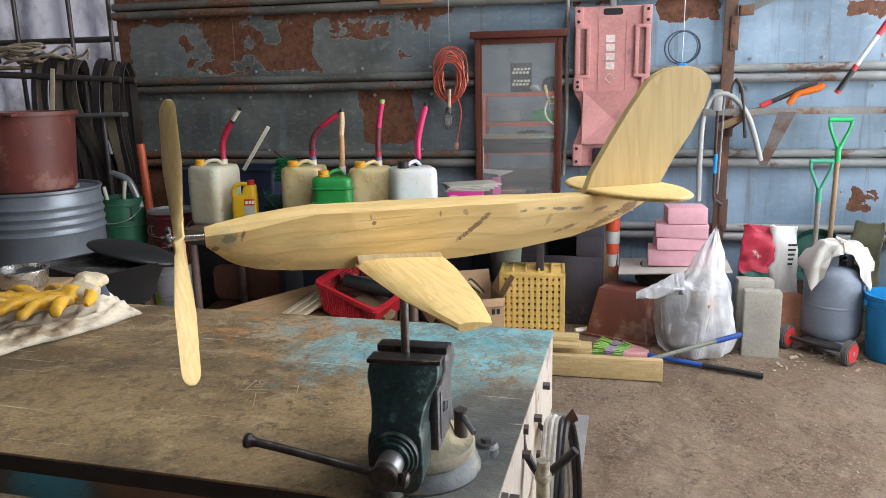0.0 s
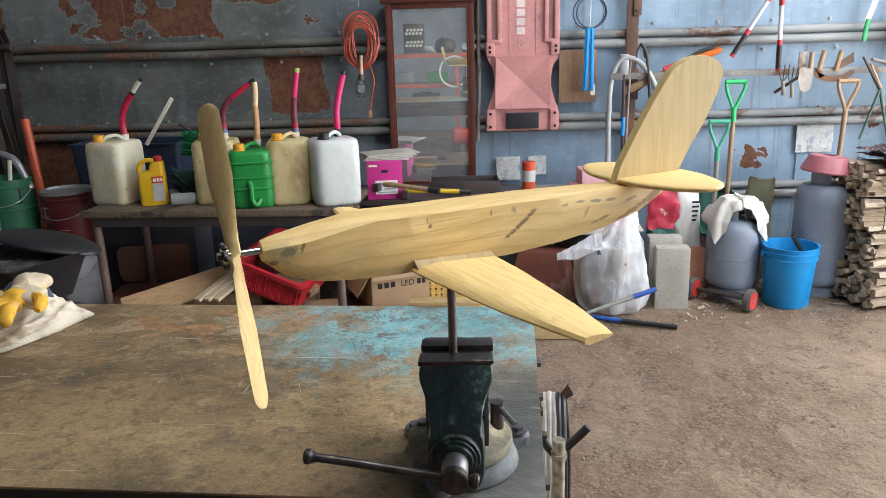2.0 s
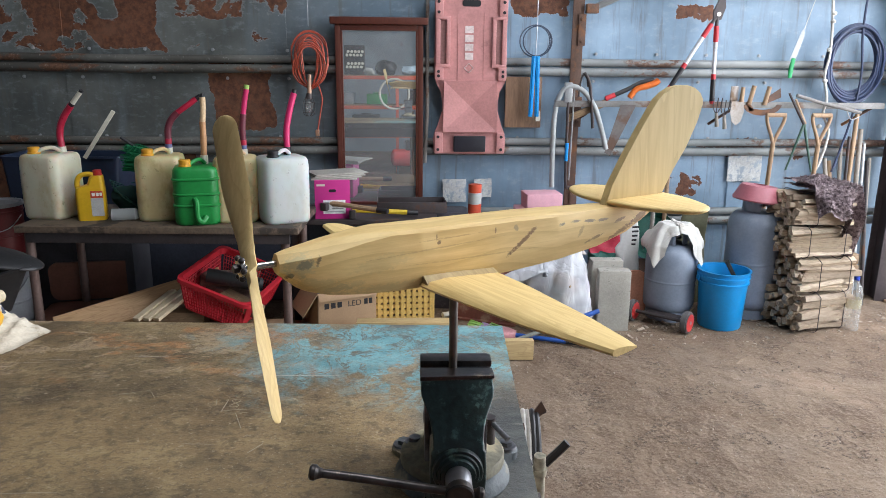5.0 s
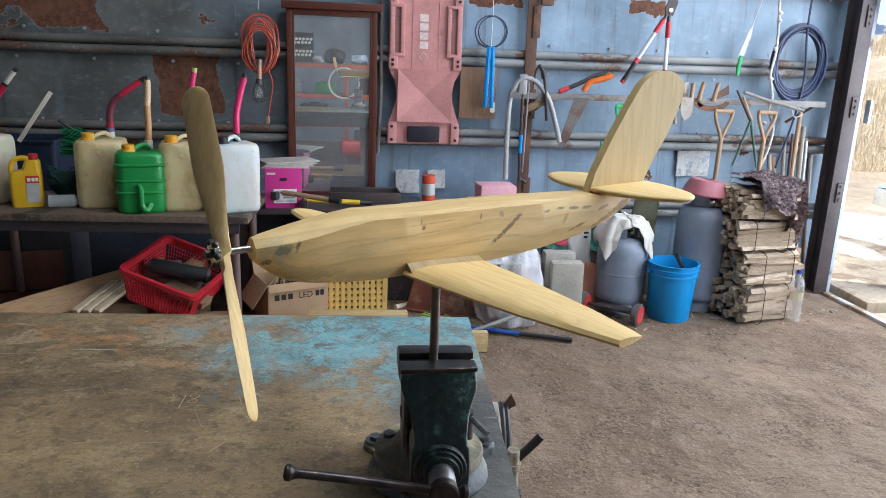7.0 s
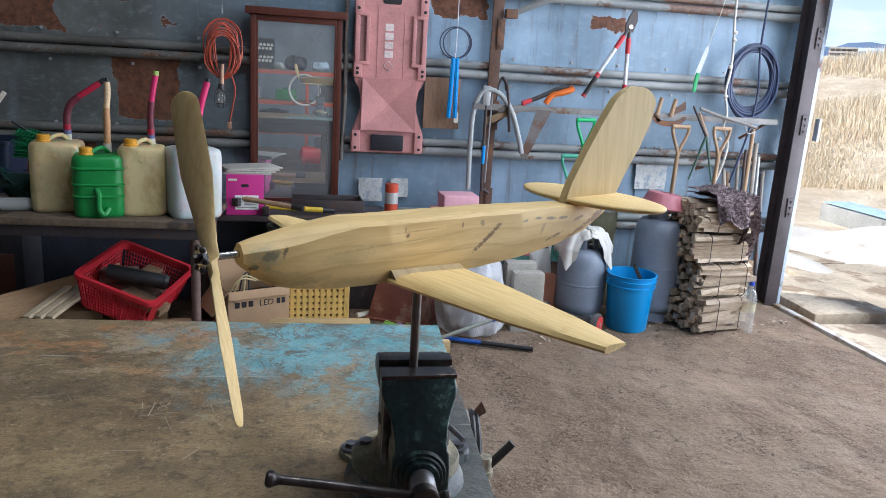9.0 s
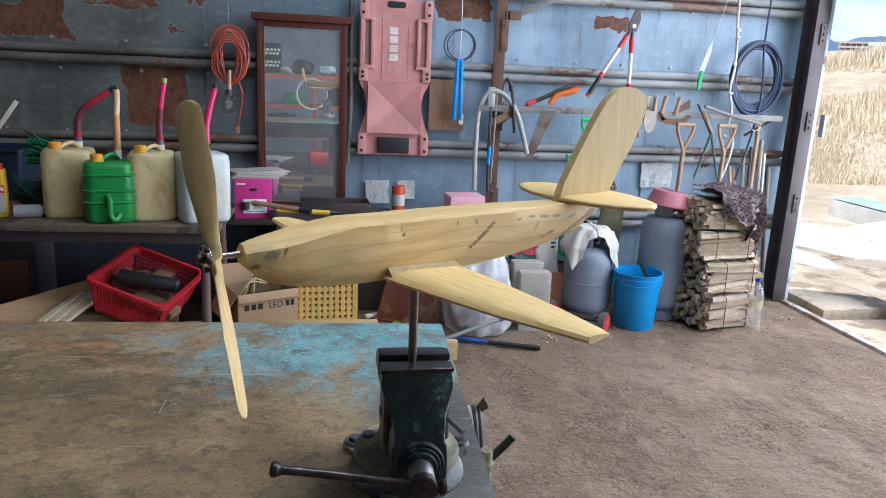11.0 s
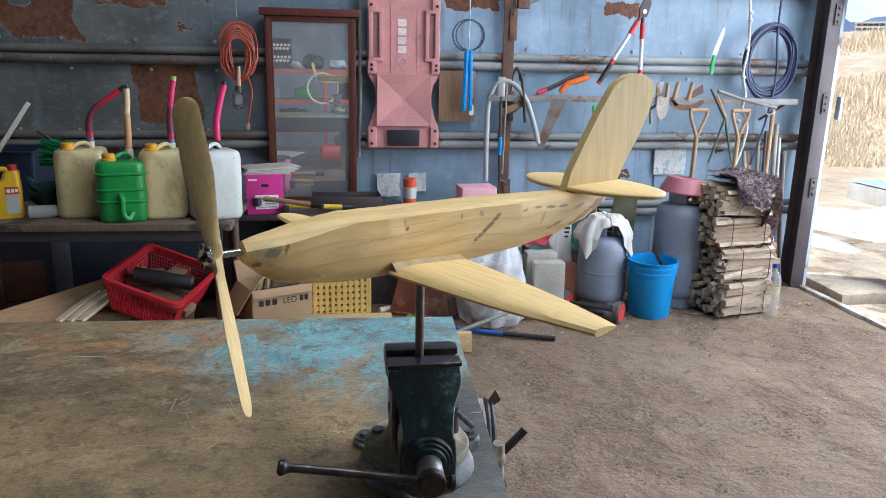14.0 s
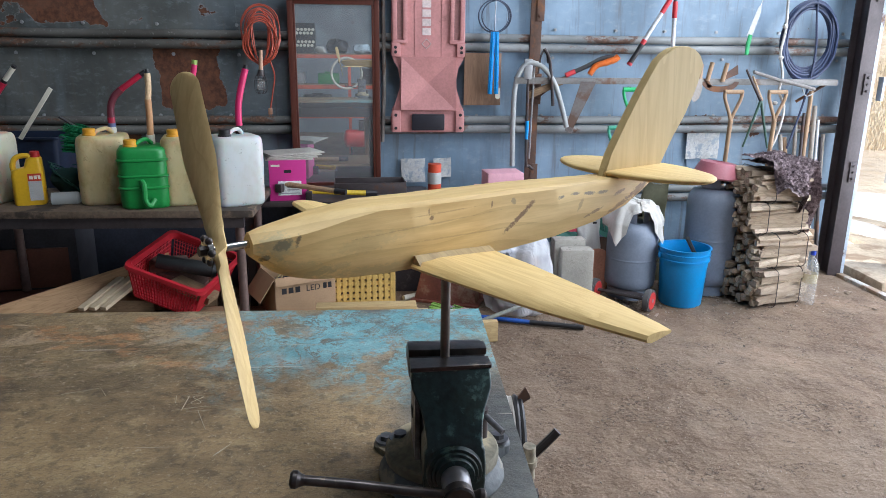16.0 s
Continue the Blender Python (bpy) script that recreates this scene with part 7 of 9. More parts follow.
def build_broom():
    b = thing("broom", "floor broom with blue handle and pink and green bristles", "broom", (0.27, 4.24, 0.0), -19)
    for k, (x0, x1, col) in enumerate(((-0.25, -0.17, (0.28, 0.50, 0.10)), (-0.17, -0.12, (0.36, 0.24, 0.42)), (-0.12, -0.06, (0.25, 0.46, 0.12)))):
        bm = bmesh.new()
        rnd = random.Random(k)
        for i in range(120):
            y = rnd.uniform(-0.09, 0.09)
            z = rnd.uniform(0.01, 0.055)
            tube(bm, [(x1 + 0.01, y * 0.8, z), (x0 + rnd.uniform(-0.01, 0.01), y * 1.1, z + rnd.uniform(-0.004, 0.012))], 0.004, 4)
        part("bristles", bm, plain("bristle%s" % "abc"[k], col, 0.6), b)
    bm = bmesh.new()
    rings_to_faces(bm, [[Vector((x, y, 0.03 + z)) for y, z in rounded(w, 0.05, 0.015, 3)] for x, w in ((-0.07, 0.17), (0.0, 0.12), (0.05, 0.045))])
    part("head", bm, plain("pink_broom_head", (0.50, 0.24, 0.25), 0.5), b)
    bm = bmesh.new()
    cyl(bm, (0.03, 0, 0.03), (0.35, 0, 0.022), 0.0135, seg=12)
    part("handle", bm, plain("blue_tube", (0.02, 0.085, 0.36), 0.4), b)
    bm = bmesh.new()
    cyl(bm, (0.35, 0, 0.022), (0.66, 0, 0.018), 0.0145, seg=12)
    part("grip", bm, BLACK, b)


build_broom()
tool = thing("dustpan_handle", "grey pole with a blue grip propped on the bag", "pole", (0.28, 4.12, 0.03), 9)
bm = bmesh.new()
cyl(bm, (0, 0, 0), (0.40, 0.0, 0.115), 0.012, seg=12)
part("pole", bm, plain("drab_tube", (0.22, 0.23, 0.20), 0.5), tool)
bm = bmesh.new()
cyl(bm, (0.40, 0, 0.115), (0.535, 0.0, 0.154), 0.015, seg=12)
part("grip", bm, bpy.data.materials["blue_tube"], tool)
bm = bmesh.new()
box(bm, (0, 0, 0.008), (0.38, 0.72, 0.012), 0.003)
rough_up(bm, 0.004, 0.2, 2)
solo("rubber_mat", bm, plain("grey_mat", (0.20, 0.195, 0.19), 0.85, var=0.2), "grey board lying on the dirt by the bench", "mat", (-0.22, 3.05, 0.008), -3)
# air hoses hung on the far bench hook, a coupling on the next
for k in range(5):
    bm = bmesh.new()
    dx, dz = 0.010 * k, 0.004 * (k % 2)
    tube(bm, curve([(-0.118 + dx, 1.42, 0.30), (-0.118 + dx, 1.45, 0.70), (-0.115 + dx, 1.50, 0.825), (-0.110 + dx, 1.565, 0.866 + dz), (-0.098 + dx, 1.63, 0.82), (-0.082 + dx, 1.665, 0.66), (-0.075 + dx, 1.68, 0.28)], 7), 0.0062, 8)
    solo("air_hose", bm, plain("pale_hose", (0.42, 0.40, 0.36), 0.5) if k == 0 else (bpy.data.materials["pale_hose"] if k < 3 else BLACK), "loop of hose hung on the bench hooks", "hose", group="hoses on the bench end")
bm = bmesh.new()
cyl(bm, (-0.106, 1.338, 0.68), (-0.106, 1.336, 0.862), 0.0135, 0.0115, 16)
cyl(bm, (-0.106, 1.336, 0.862), (-0.106, 1.336, 0.874), 0.0145, seg=12)
cyl(bm, (-0.106, 1.336, 0.874), (-0.106, 1.336, 0.900), 0.0115, seg=16)
rough_up(bm, 0.0015, 0.01, 3)
solo("hose_coupling", bm, plain("grubby_metal", (0.36, 0.33, 0.25), 0.55, 0.3, var=0.5, scale=60.0), "grubby metal hose coupling hanging by the bench", "coupling")
bm = bmesh.new()
rnd = random.Random(5)
for k in range(900):
    x, y, s = rnd.uniform(-0.1, 2.95), rnd.uniform(2.2, 4.35), rnd.choice((0.0022, 0.0022, 0.003, 0.004, 0.006)) * rnd.uniform(0.6, 1.2)
    bmesh.ops.create_icosphere(bm, subdivisions=1, radius=s, matrix=pose(x, y, 0.003, rnd.uniform(0, 90), rnd.uniform(0, 90), 0) @ Matrix.Diagonal((1.3, 1, 0.6, 1)))
for k in range(500):
    x, y, s = rnd.uniform(0.5, 2.9), 4.62 - abs(rnd.gauss(0, 0.22)), rnd.choice((0.003, 0.004, 0.006, 0.009)) * rnd.uniform(0.6, 1.3)
    bmesh.ops.create_cube(bm, size=s * 1.6, matrix=pose(x, y, 0.003, rnd.uniform(-25, 25), rnd.uniform(-25, 25), rnd.uniform(0, 180)) @ Matrix.Diagonal((rnd.uniform(1, 3.5), 1, 0.5, 1)))
solo("grit", bm, plain("grit_stone", (0.30, 0.245, 0.19), 0.9, var=0.7, scale=3.0), "scattered grit, chips and small stones on dirt", "grit", kind="stuff")

# ---- things hung on the north wall ----


def build_mirror():
    m = thing("wall_mirror", "tall wall mirror in a dark red-brown wooden frame", "mirror", (-0.505, 5.07, 0), 0)
    brown = wooden("mahogany", (0.105, 0.032, 0.020), (0.055, 0.016, 0.012), grain=(12.0, 12.0, 1.0), rough=0.35)
    x0, x1, z0, z1, w = -0.285, 0.285, 0.655, 1.845, 0.036
    for c, s in (((x0 + w / 2, 0, (z0 + z1) / 2), (w, 0.045, z1 - z0)), ((x1 - w / 2, 0, (z0 + z1) / 2), (w, 0.045, z1 - z0)), ((0, 0, z0 + w / 2), (x1 - x0 - 2 * w, 0.045, w)), ((0, 0, z1 - w / 2), (x1 - x0 - 2 * w, 0.045, w))):
        bm = bmesh.new()
        box(bm, c, s, 0.006)
        part("frame_rail", bm, brown, m)
    bm = bmesh.new()
    box(bm, (0, -0.006, z1 + 0.024), (0.63, 0.075, 0.046), 0.007)
    part("cornice", bm, brown, m)
    bm = bmesh.new()
    box(bm, (0, -0.004, z0 - 0.018), (0.60, 0.06, 0.03), 0.006)
    part("sill_moulding", bm, brown, m)
    for c, s in (((x0 + w + 0.006, -0.012, (z0 + z1) / 2), (0.012, 0.016, z1 - z0 - 2 * w)), ((x1 - w - 0.006, -0.012, (z0 + z1) / 2), (0.012, 0.016, z1 - z0 - 2 * w))):
        bm = bmesh.new()
        box(bm, c, s, 0.003)
        part("beading", bm, brown, m)
    glass, t, s = nodes("silvered_glass")
    co = t.nodes.new("ShaderNodeTexCoord").outputs["Object"]
    s.inputs["Metallic"].default_value = 1.0
    s.inputs["Base Color"].default_value = (0.72, 0.75, 0.75, 1)
    t.links.new(calc(t, "ADD", calc(t, "MULTIPLY", noise_of(t, co, 6.0, 4.0), 0.012), 0.0), s.inputs["Roughness"])
    # dust haze on the glass
    dust = put(t, "ShaderNodeBsdfDiffuse", Color=(0.45, 0.47, 0.48, 1))
    mixer = t.nodes.new("ShaderNodeMixShader")
    t.links.new(calc(t, "ADD", calc(t, "MULTIPLY", step_of(t, noise_of(t, co, 2.5, 6.0, 0.7), 0.3, 0.75), 0.18), 0.17), mixer.inputs[0])
    t.links.new(s.outputs[0], mixer.inputs[1])
    t.links.new(dust.outputs[0], mixer.inputs[2])
    t.links.new(mixer.outputs[0], t.nodes["Material Output"].inputs["Surface"])
    bm = bmesh.new()
    box(bm, (0, 0.0, (z0 + z1) / 2), (x1 - x0 - 2 * w + 0.004, 0.006, z1 - z0 - 2 * w + 0.004))
    part("mirror_glass", bm, glass, m, "dusty silvered glass")


build_mirror()


def build_cord():
    c = thing("extension_cord", "orange-red extension cord hung in a loop", "cord", (-0.955, 5.06, 0), 0)
    red = plain("red_cord", (0.42, 0.075, 0.04), 0.45, var=0.15, bump=0.05)
    rnd = random.Random(3)
    for k in range(12):
        rx, rz = (0.118 if k < 2 else rnd.uniform(0.045, 0.115)), 0.185 - 0.004 * k + rnd.uniform(-0.02, 0.01)
        zc, ph = 1.625 - 0.004 * k, rnd.uniform(-0.2, 0.2)
        pts = [(rx * math.sin(a + ph * math.sin(a)) + rnd.uniform(-0.003, 0.003), -0.004 * k + 0.012 * math.sin(a * 2), zc + rz * math.cos(a)) for a in [i * math.tau / 28 for i in range(28)]]
        bm = bmesh.new()
        tube(bm, pts, 0.0040, 6, loop=True)
        part("loop", bm, red, c)
    bm = bmesh.new()
    tube(bm, curve([(0.0, -0.03, 2.3), (0.0, -0.03, 1.83)], 2), 0.002, 5)
    part("hanging_wire", bm, GALV, c)
    bm = bmesh.new()
    tube(bm, curve([(0.05, -0.03, 1.47), (0.075, -0.03, 1.38), (0.06, -0.03, 1.28), (0.045, -0.03, 1.20), (0.04, -0.03, 1.17)], 5), 0.0045, 6)
    part("tail", bm, red, c)
    bm = bmesh.new()
    box(bm, (0.038, -0.03, 1.155), (0.026, 0.02, 0.04), 0.004)
    for dx in (-0.006, 0.006):
        cyl(bm, (0.038 + dx, -0.03, 1.136), (0.038 + dx, -0.03, 1.118), 0.0025, seg=6)
    part("plug", bm, plain("tan_plug", (0.36, 0.20, 0.13), 0.5), c)


build_cord()


def build_worklamp():
    w = thing("inspection_lamp", "caged inspection lamp hanging with its wooden handle up", "lamp", (-0.965, 5.015, 0), 0)
    bm = bmesh.new()
    cyl(bm, (0.005, 0, 1.41), (0.01, 0, 1.53), 0.014, 0.011, 14)
    part("handle", bm, plain("tan_handle", (0.50, 0.30, 0.20), 0.5), w)
    bm = bmesh.new()
    cyl(bm, (0, 0, 1.375), (0.004, 0, 1.412), 0.022, 0.018, 16)
    part("socket", bm, DARK_STEEL, w)
    bm = bmesh.new()
    ball(bm, (0, 0, 1.325), 0.026, (1, 1, 1.5), 16)
    part("bulb", bm, clear("bulb_glass", (0.5, 0.5, 0.48), 0.05, 0.25), w)
    for k in range(6):
        a = k * math.tau / 6
        bm = bmesh.new()
        tube(bm, curve([(0.02 * math.cos(a), 0.02 * math.sin(a), 1.385), (0.036 * math.cos(a), 0.036 * math.sin(a), 1.35), (0.036 * math.cos(a), 0.036 * math.sin(a), 1.285), (0.012 * math.cos(a), 0.012 * math.sin(a), 1.265)], 4), 0.002, 5)
        part("cage_wire", bm, DARK_STEEL, w)
    for z in (1.35, 1.29):
        bm = bmesh.new()
        tube(bm, [(0.036 * math.cos(i * math.tau / 18), 0.036 * math.sin(i * math.tau / 18), z) for i in range(18)], 0.002, 5, loop=True)
        part("cage_ring", bm, DARK_STEEL, w)


build_worklamp()


def build_creeper():
    """Mechanic's creeper: a moulded board with rims, slots, crossed ridges and a head pad."""
    c = thing("mechanic_creeper", "faded pink plastic mechanic's creeper hung on the wall", "creeper", (0.092, 5.075, 0), 0)
    half = [(0.235, 2.02), (0.238, 1.90), (0.235, 1.86), (0.238, 1.60), (0.232, 1.585), (0.240, 1.57), (0.240, 1.515), (0.222, 1.49), (0.196, 1.43), (0.176, 1.36), (0.178, 1.30), (0.196, 1.24), (0.232, 1.17), (0.243, 1.12), (0.240, 1.03), (0.232, 1.018)]
    outline = [(x, z) for x, z in half] + [(-x, z) for x, z in reversed(half)]
    bm = bmesh.new()
    prism(bm, outline, -0.022, 0.0, "y")
    bmesh.ops.bevel(bm, geom=[e for e in bm.edges if e.verts[0].co.y < -0.02 and e.verts[1].co.y < -0.02], offset=0.008, segments=3, affect="EDGES")
    part("board", bm, PINK_PLASTIC, c, smooth=30)
    for sx in (-1, 1):
        # raised side rails with a slot between them
        for x, z0, z1, w in ((0.216, 1.60, 1.885, 0.030), (0.150, 1.60, 1.885, 0.026)):
            bm = bmesh.new()
            box(bm, (sx * x, -0.028, (z0 + z1) / 2), (w, 0.026, z1 - z0), 0.007)
            part("rail", bm, PINK_PLASTIC, c)
        for z in (1.592, 1.893):
            bm = bmesh.new()
            box(bm, (sx * 0.183, -0.028, z), (0.096, 0.026, 0.022), 0.007)
            part("rail", bm, PINK_PLASTIC, c)
        bm = bmesh.new()
        box(bm, (sx * 0.183, -0.0235, 1.742), (0.042, 0.004, 0.27), 0.0)
        part("slot_back", bm, plain("slot_shade", (0.28, 0.14, 0.13), 0.6) if sx < 0 else bpy.data.materials["slot_shade"], c)
        for z0, z1 in ((1.90, 2.02), (1.50, 1.585), (1.02, 1.16)):
            bm = bmesh.new()
            box(bm, (sx * 0.208, -0.03, (z0 + z1) / 2), (0.055, 0.022, z1 - z0), 0.008)
            boss = part("boss", bm, PINK_PLASTIC, c)
            for z in (z0 + 0.028, z1 - 0.028):
                bm = bmesh.new()
                cyl(bm, (sx * 0.212, -0.0405, z), (sx * 0.212, -0.044, z), 0.010, seg=14)
                part("bolt_recess", bm, BLACK, boss)
    # four facets of a moulded cross, sunk along its diagonals
    mid = Vector((0, -0.023, 1.335))
    ring = [Vector((sx * x, -0.050, z)) for sx, x, z in ((-1, 0.175, 1.50), (1, 0.175, 1.50), (1, 0.18, 1.165), (-1, 0.18, 1.165))]
    for k in range(4):
        a, b = ring[k], ring[(k + 1) % 4]
        bm = bmesh.new()
        pts = [mid, a, a.lerp(b, 0.5) * 0.9 + mid * 0.1 + Vector((0, 0.008, 0)), b]
        back = [p + Vector((0, 0.016, 0)) for p in pts]
        bmesh.ops.convex_hull(bm, input=[bm.verts.new(p) for p in pts + back])
        part("facet", bm, PINK_PLASTIC, c, smooth=8)
    bm = bmesh.new()
    box(bm, (0.0, -0.036, 1.085), (0.215, 0.028, 0.105), 0.008)
    part("head_pad", bm, plain("dark_vinyl", (0.018, 0.018, 0.026), 0.45), c, "black vinyl head pad")
    bm = bmesh.new()
    prism(bm, rounded(0.12, 0.04, 0.016, 5, 0, 1.985), -0.0245, -0.0225, "y")
    part("grip_hole", bm, BLACK, c)
    for x in (-0.085, 0.085):
        bm = bmesh.new()
        box(bm, (x, -0.0235, 1.72), (0.004, 0.003, 0.42), 0.001)
        part("moulded_line", bm, PINK_PLASTIC, c)
    # pale upright mark: four blocks and a diamond
    white = plain("faded_white_print", (0.70, 0.60, 0.58), 0.6)
    for k in range(4):
        bm = bmesh.new()
        box(bm, (-0.012, -0.0232, 1.655 + 0.056 * k), (0.055, 0.002, 0.044), 0.0)
        box(bm, (-0.012, -0.0245, 1.655 + 0.056 * k), (0.022, 0.0005, 0.012), 0.0)
        part("print_bar", bm, white, c)
    bm = bmesh.new()
    tube(bm, [(-0.012, -0.0235, 1.61), (0.018, -0.0235, 1.58), (-0.012, -0.0235, 1.55), (-0.042, -0.0235, 1.58)], 0.003, 4, loop=True)
    part("print_diamond", bm, white, c)
    bm = bmesh.new()
    box(bm, (0.0, -0.008, 2.05), (0.035, 0.02, 0.14), 0.002)
    part("hanging_strap", bm, GALV, c)


build_creeper()
bm = bmesh.new()
tube(bm, [(-0.19, 5.10, 3.2), (-0.192, 5.10, 2.0), (-0.19, 5.10, 1.3), (-0.205, 5.10, 0.95)], 0.012, 10)
solo("conduit", bm, plain("conduit_paint", (0.24, 0.22, 0.20), 0.5, dirt=(0.15, 0.09, 0.06), dirt_at=0.5), "rusty grey conduit pipe running down the wall", "pipe", kind="structure")
bm = bmesh.new()
box(bm, (0, 0, 0), (0.36, 0.02, 0.16), 0.002)
solo("plywood_patch", bm, wooden("patch_board", (0.30, 0.16, 0.085), (0.17, 0.085, 0.045)), "brown plywood patch screwed high on the wall", "board", (-1.25, 5.09, 2.17), 0)
bm = bmesh.new()
box(bm, (0, 0, 0), (0.245, 0.016, 0.335), 0.002)
solo("hung_board", bm, wooden("hung_board_wood", (0.26, 0.16, 0.095), (0.13, 0.075, 0.045), grain=(10.0, 10.0, 1.0)), "stained brown board hung on the wall", "board", (0.455, 5.095, 1.36), 1)


def build_hoop():
    h = thing("hung_hoops", "dark wire hoops with blue plastic clips hanging", "hoop", (0.515, 5.03, 0), 0)
    for k, (dx, r) in enumerate(((-0.008, 0.098), (0.012, 0.095), (0.0, 0.102))):
        bm = bmesh.new()
        tube(bm, [(dx + r * math.cos(i * math.tau / 40), 0.008 * k, 1.755 + r * math.sin(i * math.tau / 40)) for i in range(40)], 0.0042, 6, loop=True)
        part("hoop", bm, plain("navy_band", (0.04, 0.06, 0.10), 0.4) if not k else bpy.data.materials["navy_band"], h)
    for k, (x, tilt) in enumerate(((-0.018, 1.5), (0.016, -1.0))):
        bm = bmesh.new()
        box(bm, (0, 0, 0), (0.028, 0.02, 0.39), 0.004, pose(x, -0.012, 1.465, 0, tilt, 0))
        box(bm, (0, 0, 0), (0.008, 0.026, 0.37), 0.002, pose(x, -0.014, 1.465, 0, tilt, 0))
        part("clip", bm, plain("sky_blue_plastic", (0.01, 0.27, 0.68), 0.35) if not k else bpy.data.materials["sky_blue_plastic"], h, "bright blue plastic clip")
    bm = bmesh.new()
    tube(bm, [(0.0, 0.08, 2.16), (0.0, 0.02, 2.14), (0.002, 0, 2.05), (0.004, 0, 1.85), (0.0, -0.005, 1.66)], 0.003, 5)
    part("hanging_wire", bm, GALV, h)
    bm = bmesh.new()
    prism(bm, rounded(0.03, 0.07, 0.010, 4, 0.03, 1.275), -0.012, -0.006, "y")
    part("tag", bm, PALE, h)


build_hoop()


def build_shelf_bar():
    s = thing("tool_rail", "pale steel angle rail with tools hung on it", "rail", (0, 0, 0), 0)
    bm = bmesh.new()
    box(bm, (1.775, 5.003, 1.375), (2.25, 0.045, 0.006), 0.001)
    box(bm, (1.775, 4.982, 1.358), (2.25, 0.005, 0.040), 0.001)
    part("angle", bm, plain("rail_paint", (0.21, 0.205, 0.195), 0.6, dirt=(0.14, 0.08, 0.05), dirt_at=0.54), s)
    for x in (0.80, 1.75, 2.7):
        bm = bmesh.new()
        cyl(bm, (x, 5.12, 1.22), (x + 0.16, 5.0, 1.365), 0.010, seg=8)
        part("strut", bm, RUSTY, s)


build_shelf_bar()
bm = bmesh.new()
tube(bm, [(0.90, 5.10, 1.97), (1.05, 5.05, 2.04), (1.45, 4.95, 2.22)], 0.022, 10)
solo("brace_tube", bm, GIRT, "grey steel brace tube leaving the column", "brace", kind="structure")
bm = bmesh.new()
box(bm, (0.885, 5.08, 1.965), (0.08, 0.06, 0.06), 0.006)
solo("brace_bracket", bm, RUSTY, "rusty bracket holding the brace tube", "bracket", kind="structure")

# grey hoses and rods at the column
bm = bmesh.new()
tube(bm, curve([(0.655, 5.0, 0.80), (0.65, 5.0, 1.1), (0.66, 5.0, 1.34), (0.72, 4.99, 1.46), (0.82, 4.98, 1.45), (0.91, 4.97, 1.34), (0.97, 4.97, 1.18), (1.005, 4.97, 1.06)], 7), 0.017, 12)
solo("grey_hose", bm, plain("grey_hose_plastic", (0.36, 0.38, 0.38), 0.45, var=0.15), "grey corrugated hose bent over the rail", "hose")
for nm, pts, r, mat, lab in (
        ("steel_bar", [(0.735, 4.985, 1.46), (0.745, 4.99, 0.86), (0.77, 5.0, 0.80), (0.80, 5.0, 0.775)], 0.010, DARK_STEEL, "black steel bar with a bent end hung on the rail"),
        ("steel_bar", [(0.775, 4.985, 1.46), (0.765, 4.985, 0.85)], 0.006, GALV, "thin steel bar hung beside the column"),
        ("pincer_tool", [(0.83, 4.97, 1.56), (0.865, 4.965, 1.50), (0.885, 4.965, 1.38), (0.905, 4.965, 1.20)], 0.011, DARK_STEEL, "dark long-handled tool hung on the rail"),
        ("wire_hook", [(0.80, 4.975, 1.40), (0.815, 4.975, 1.52), (0.845, 4.975, 1.55), (0.86, 4.975, 1.47)], 0.006, DARK_STEEL, "dark wire hook on the rail")):
    bm = bmesh.new()
    tube(bm, curve(pts, 5), r, 8)
    solo(nm, bm, mat, lab, "tool", group="tools on the rail")
bm = bmesh.new()
box(bm, (0, 0, 0), (0.055, 0.03, 0.13), 0.008)
solo("valve_body", bm, GALV, "galvanised fitting on the column", "fitting", (0.735, 4.99, 1.43), 0)
bm = bmesh.new()
cyl(bm, (0.74, 4.98, 0.98), (0.742, 4.98, 1.10), 0.012, seg=10)
solo("blue_tape", bm, bpy.data.materials["sky_blue_plastic"], "blue tape wound round a steel bar", "tape")
plank("wall_strut", (0.74, 5.0, 1.26), (1.00, 5.0, 1.37), 0.02, 0.045, OLD_WOOD, "old wooden strut under the rail", cat="strut")


def build_saw(orange=True):
    s = thing("pruning_saw", "pruning saw with an orange handle and broad blade", "saw", (0, 0, 0), 0)
    bm = bmesh.new()
    prism(bm, [(1.085, 1.355), (1.19, 1.355), (1.035, 1.015), (0.995, 1.04)], 4.968, 4.971, "y")
    part("blade", bm, plain("saw_steel", (0.15, 0.135, 0.13), 0.45, 0.6, dirt=(0.12, 0.075, 0.055), dirt_at=0.5), s)
    bm = bmesh.new()
    tube(bm, curve([(1.14, 4.965, 1.40), (1.18, 4.965, 1.455), (1.24, 4.965, 1.475), (1.30, 4.965, 1.495), (1.325, 4.965, 1.515)], 5), [0.019] * 10 + [0.021] * 11, 10)
    part("handle", bm, plain("orange_plastic", (0.60, 0.13, 0.01), 0.4), s, "orange plastic handle")


build_saw()
k = thing("folding_saw", "black and red tube-handled saw lying on the rail", "saw", (0, 0, 0), 0)
bm = bmesh.new()
tube(bm, curve([(1.04, 4.985, 1.415), (1.13, 4.985, 1.455), (1.22, 4.985, 1.50), (1.30, 4.985, 1.515)], 5), 0.015, 10)
part("handle", bm, BLACK, k)
bm = bmesh.new()
cyl(bm, (0.985, 4.985, 1.392), (1.045, 4.985, 1.418), 0.0165, seg=10)
part("grip", bm, plain("red_grip", (0.52, 0.03, 0.04), 0.45), k)


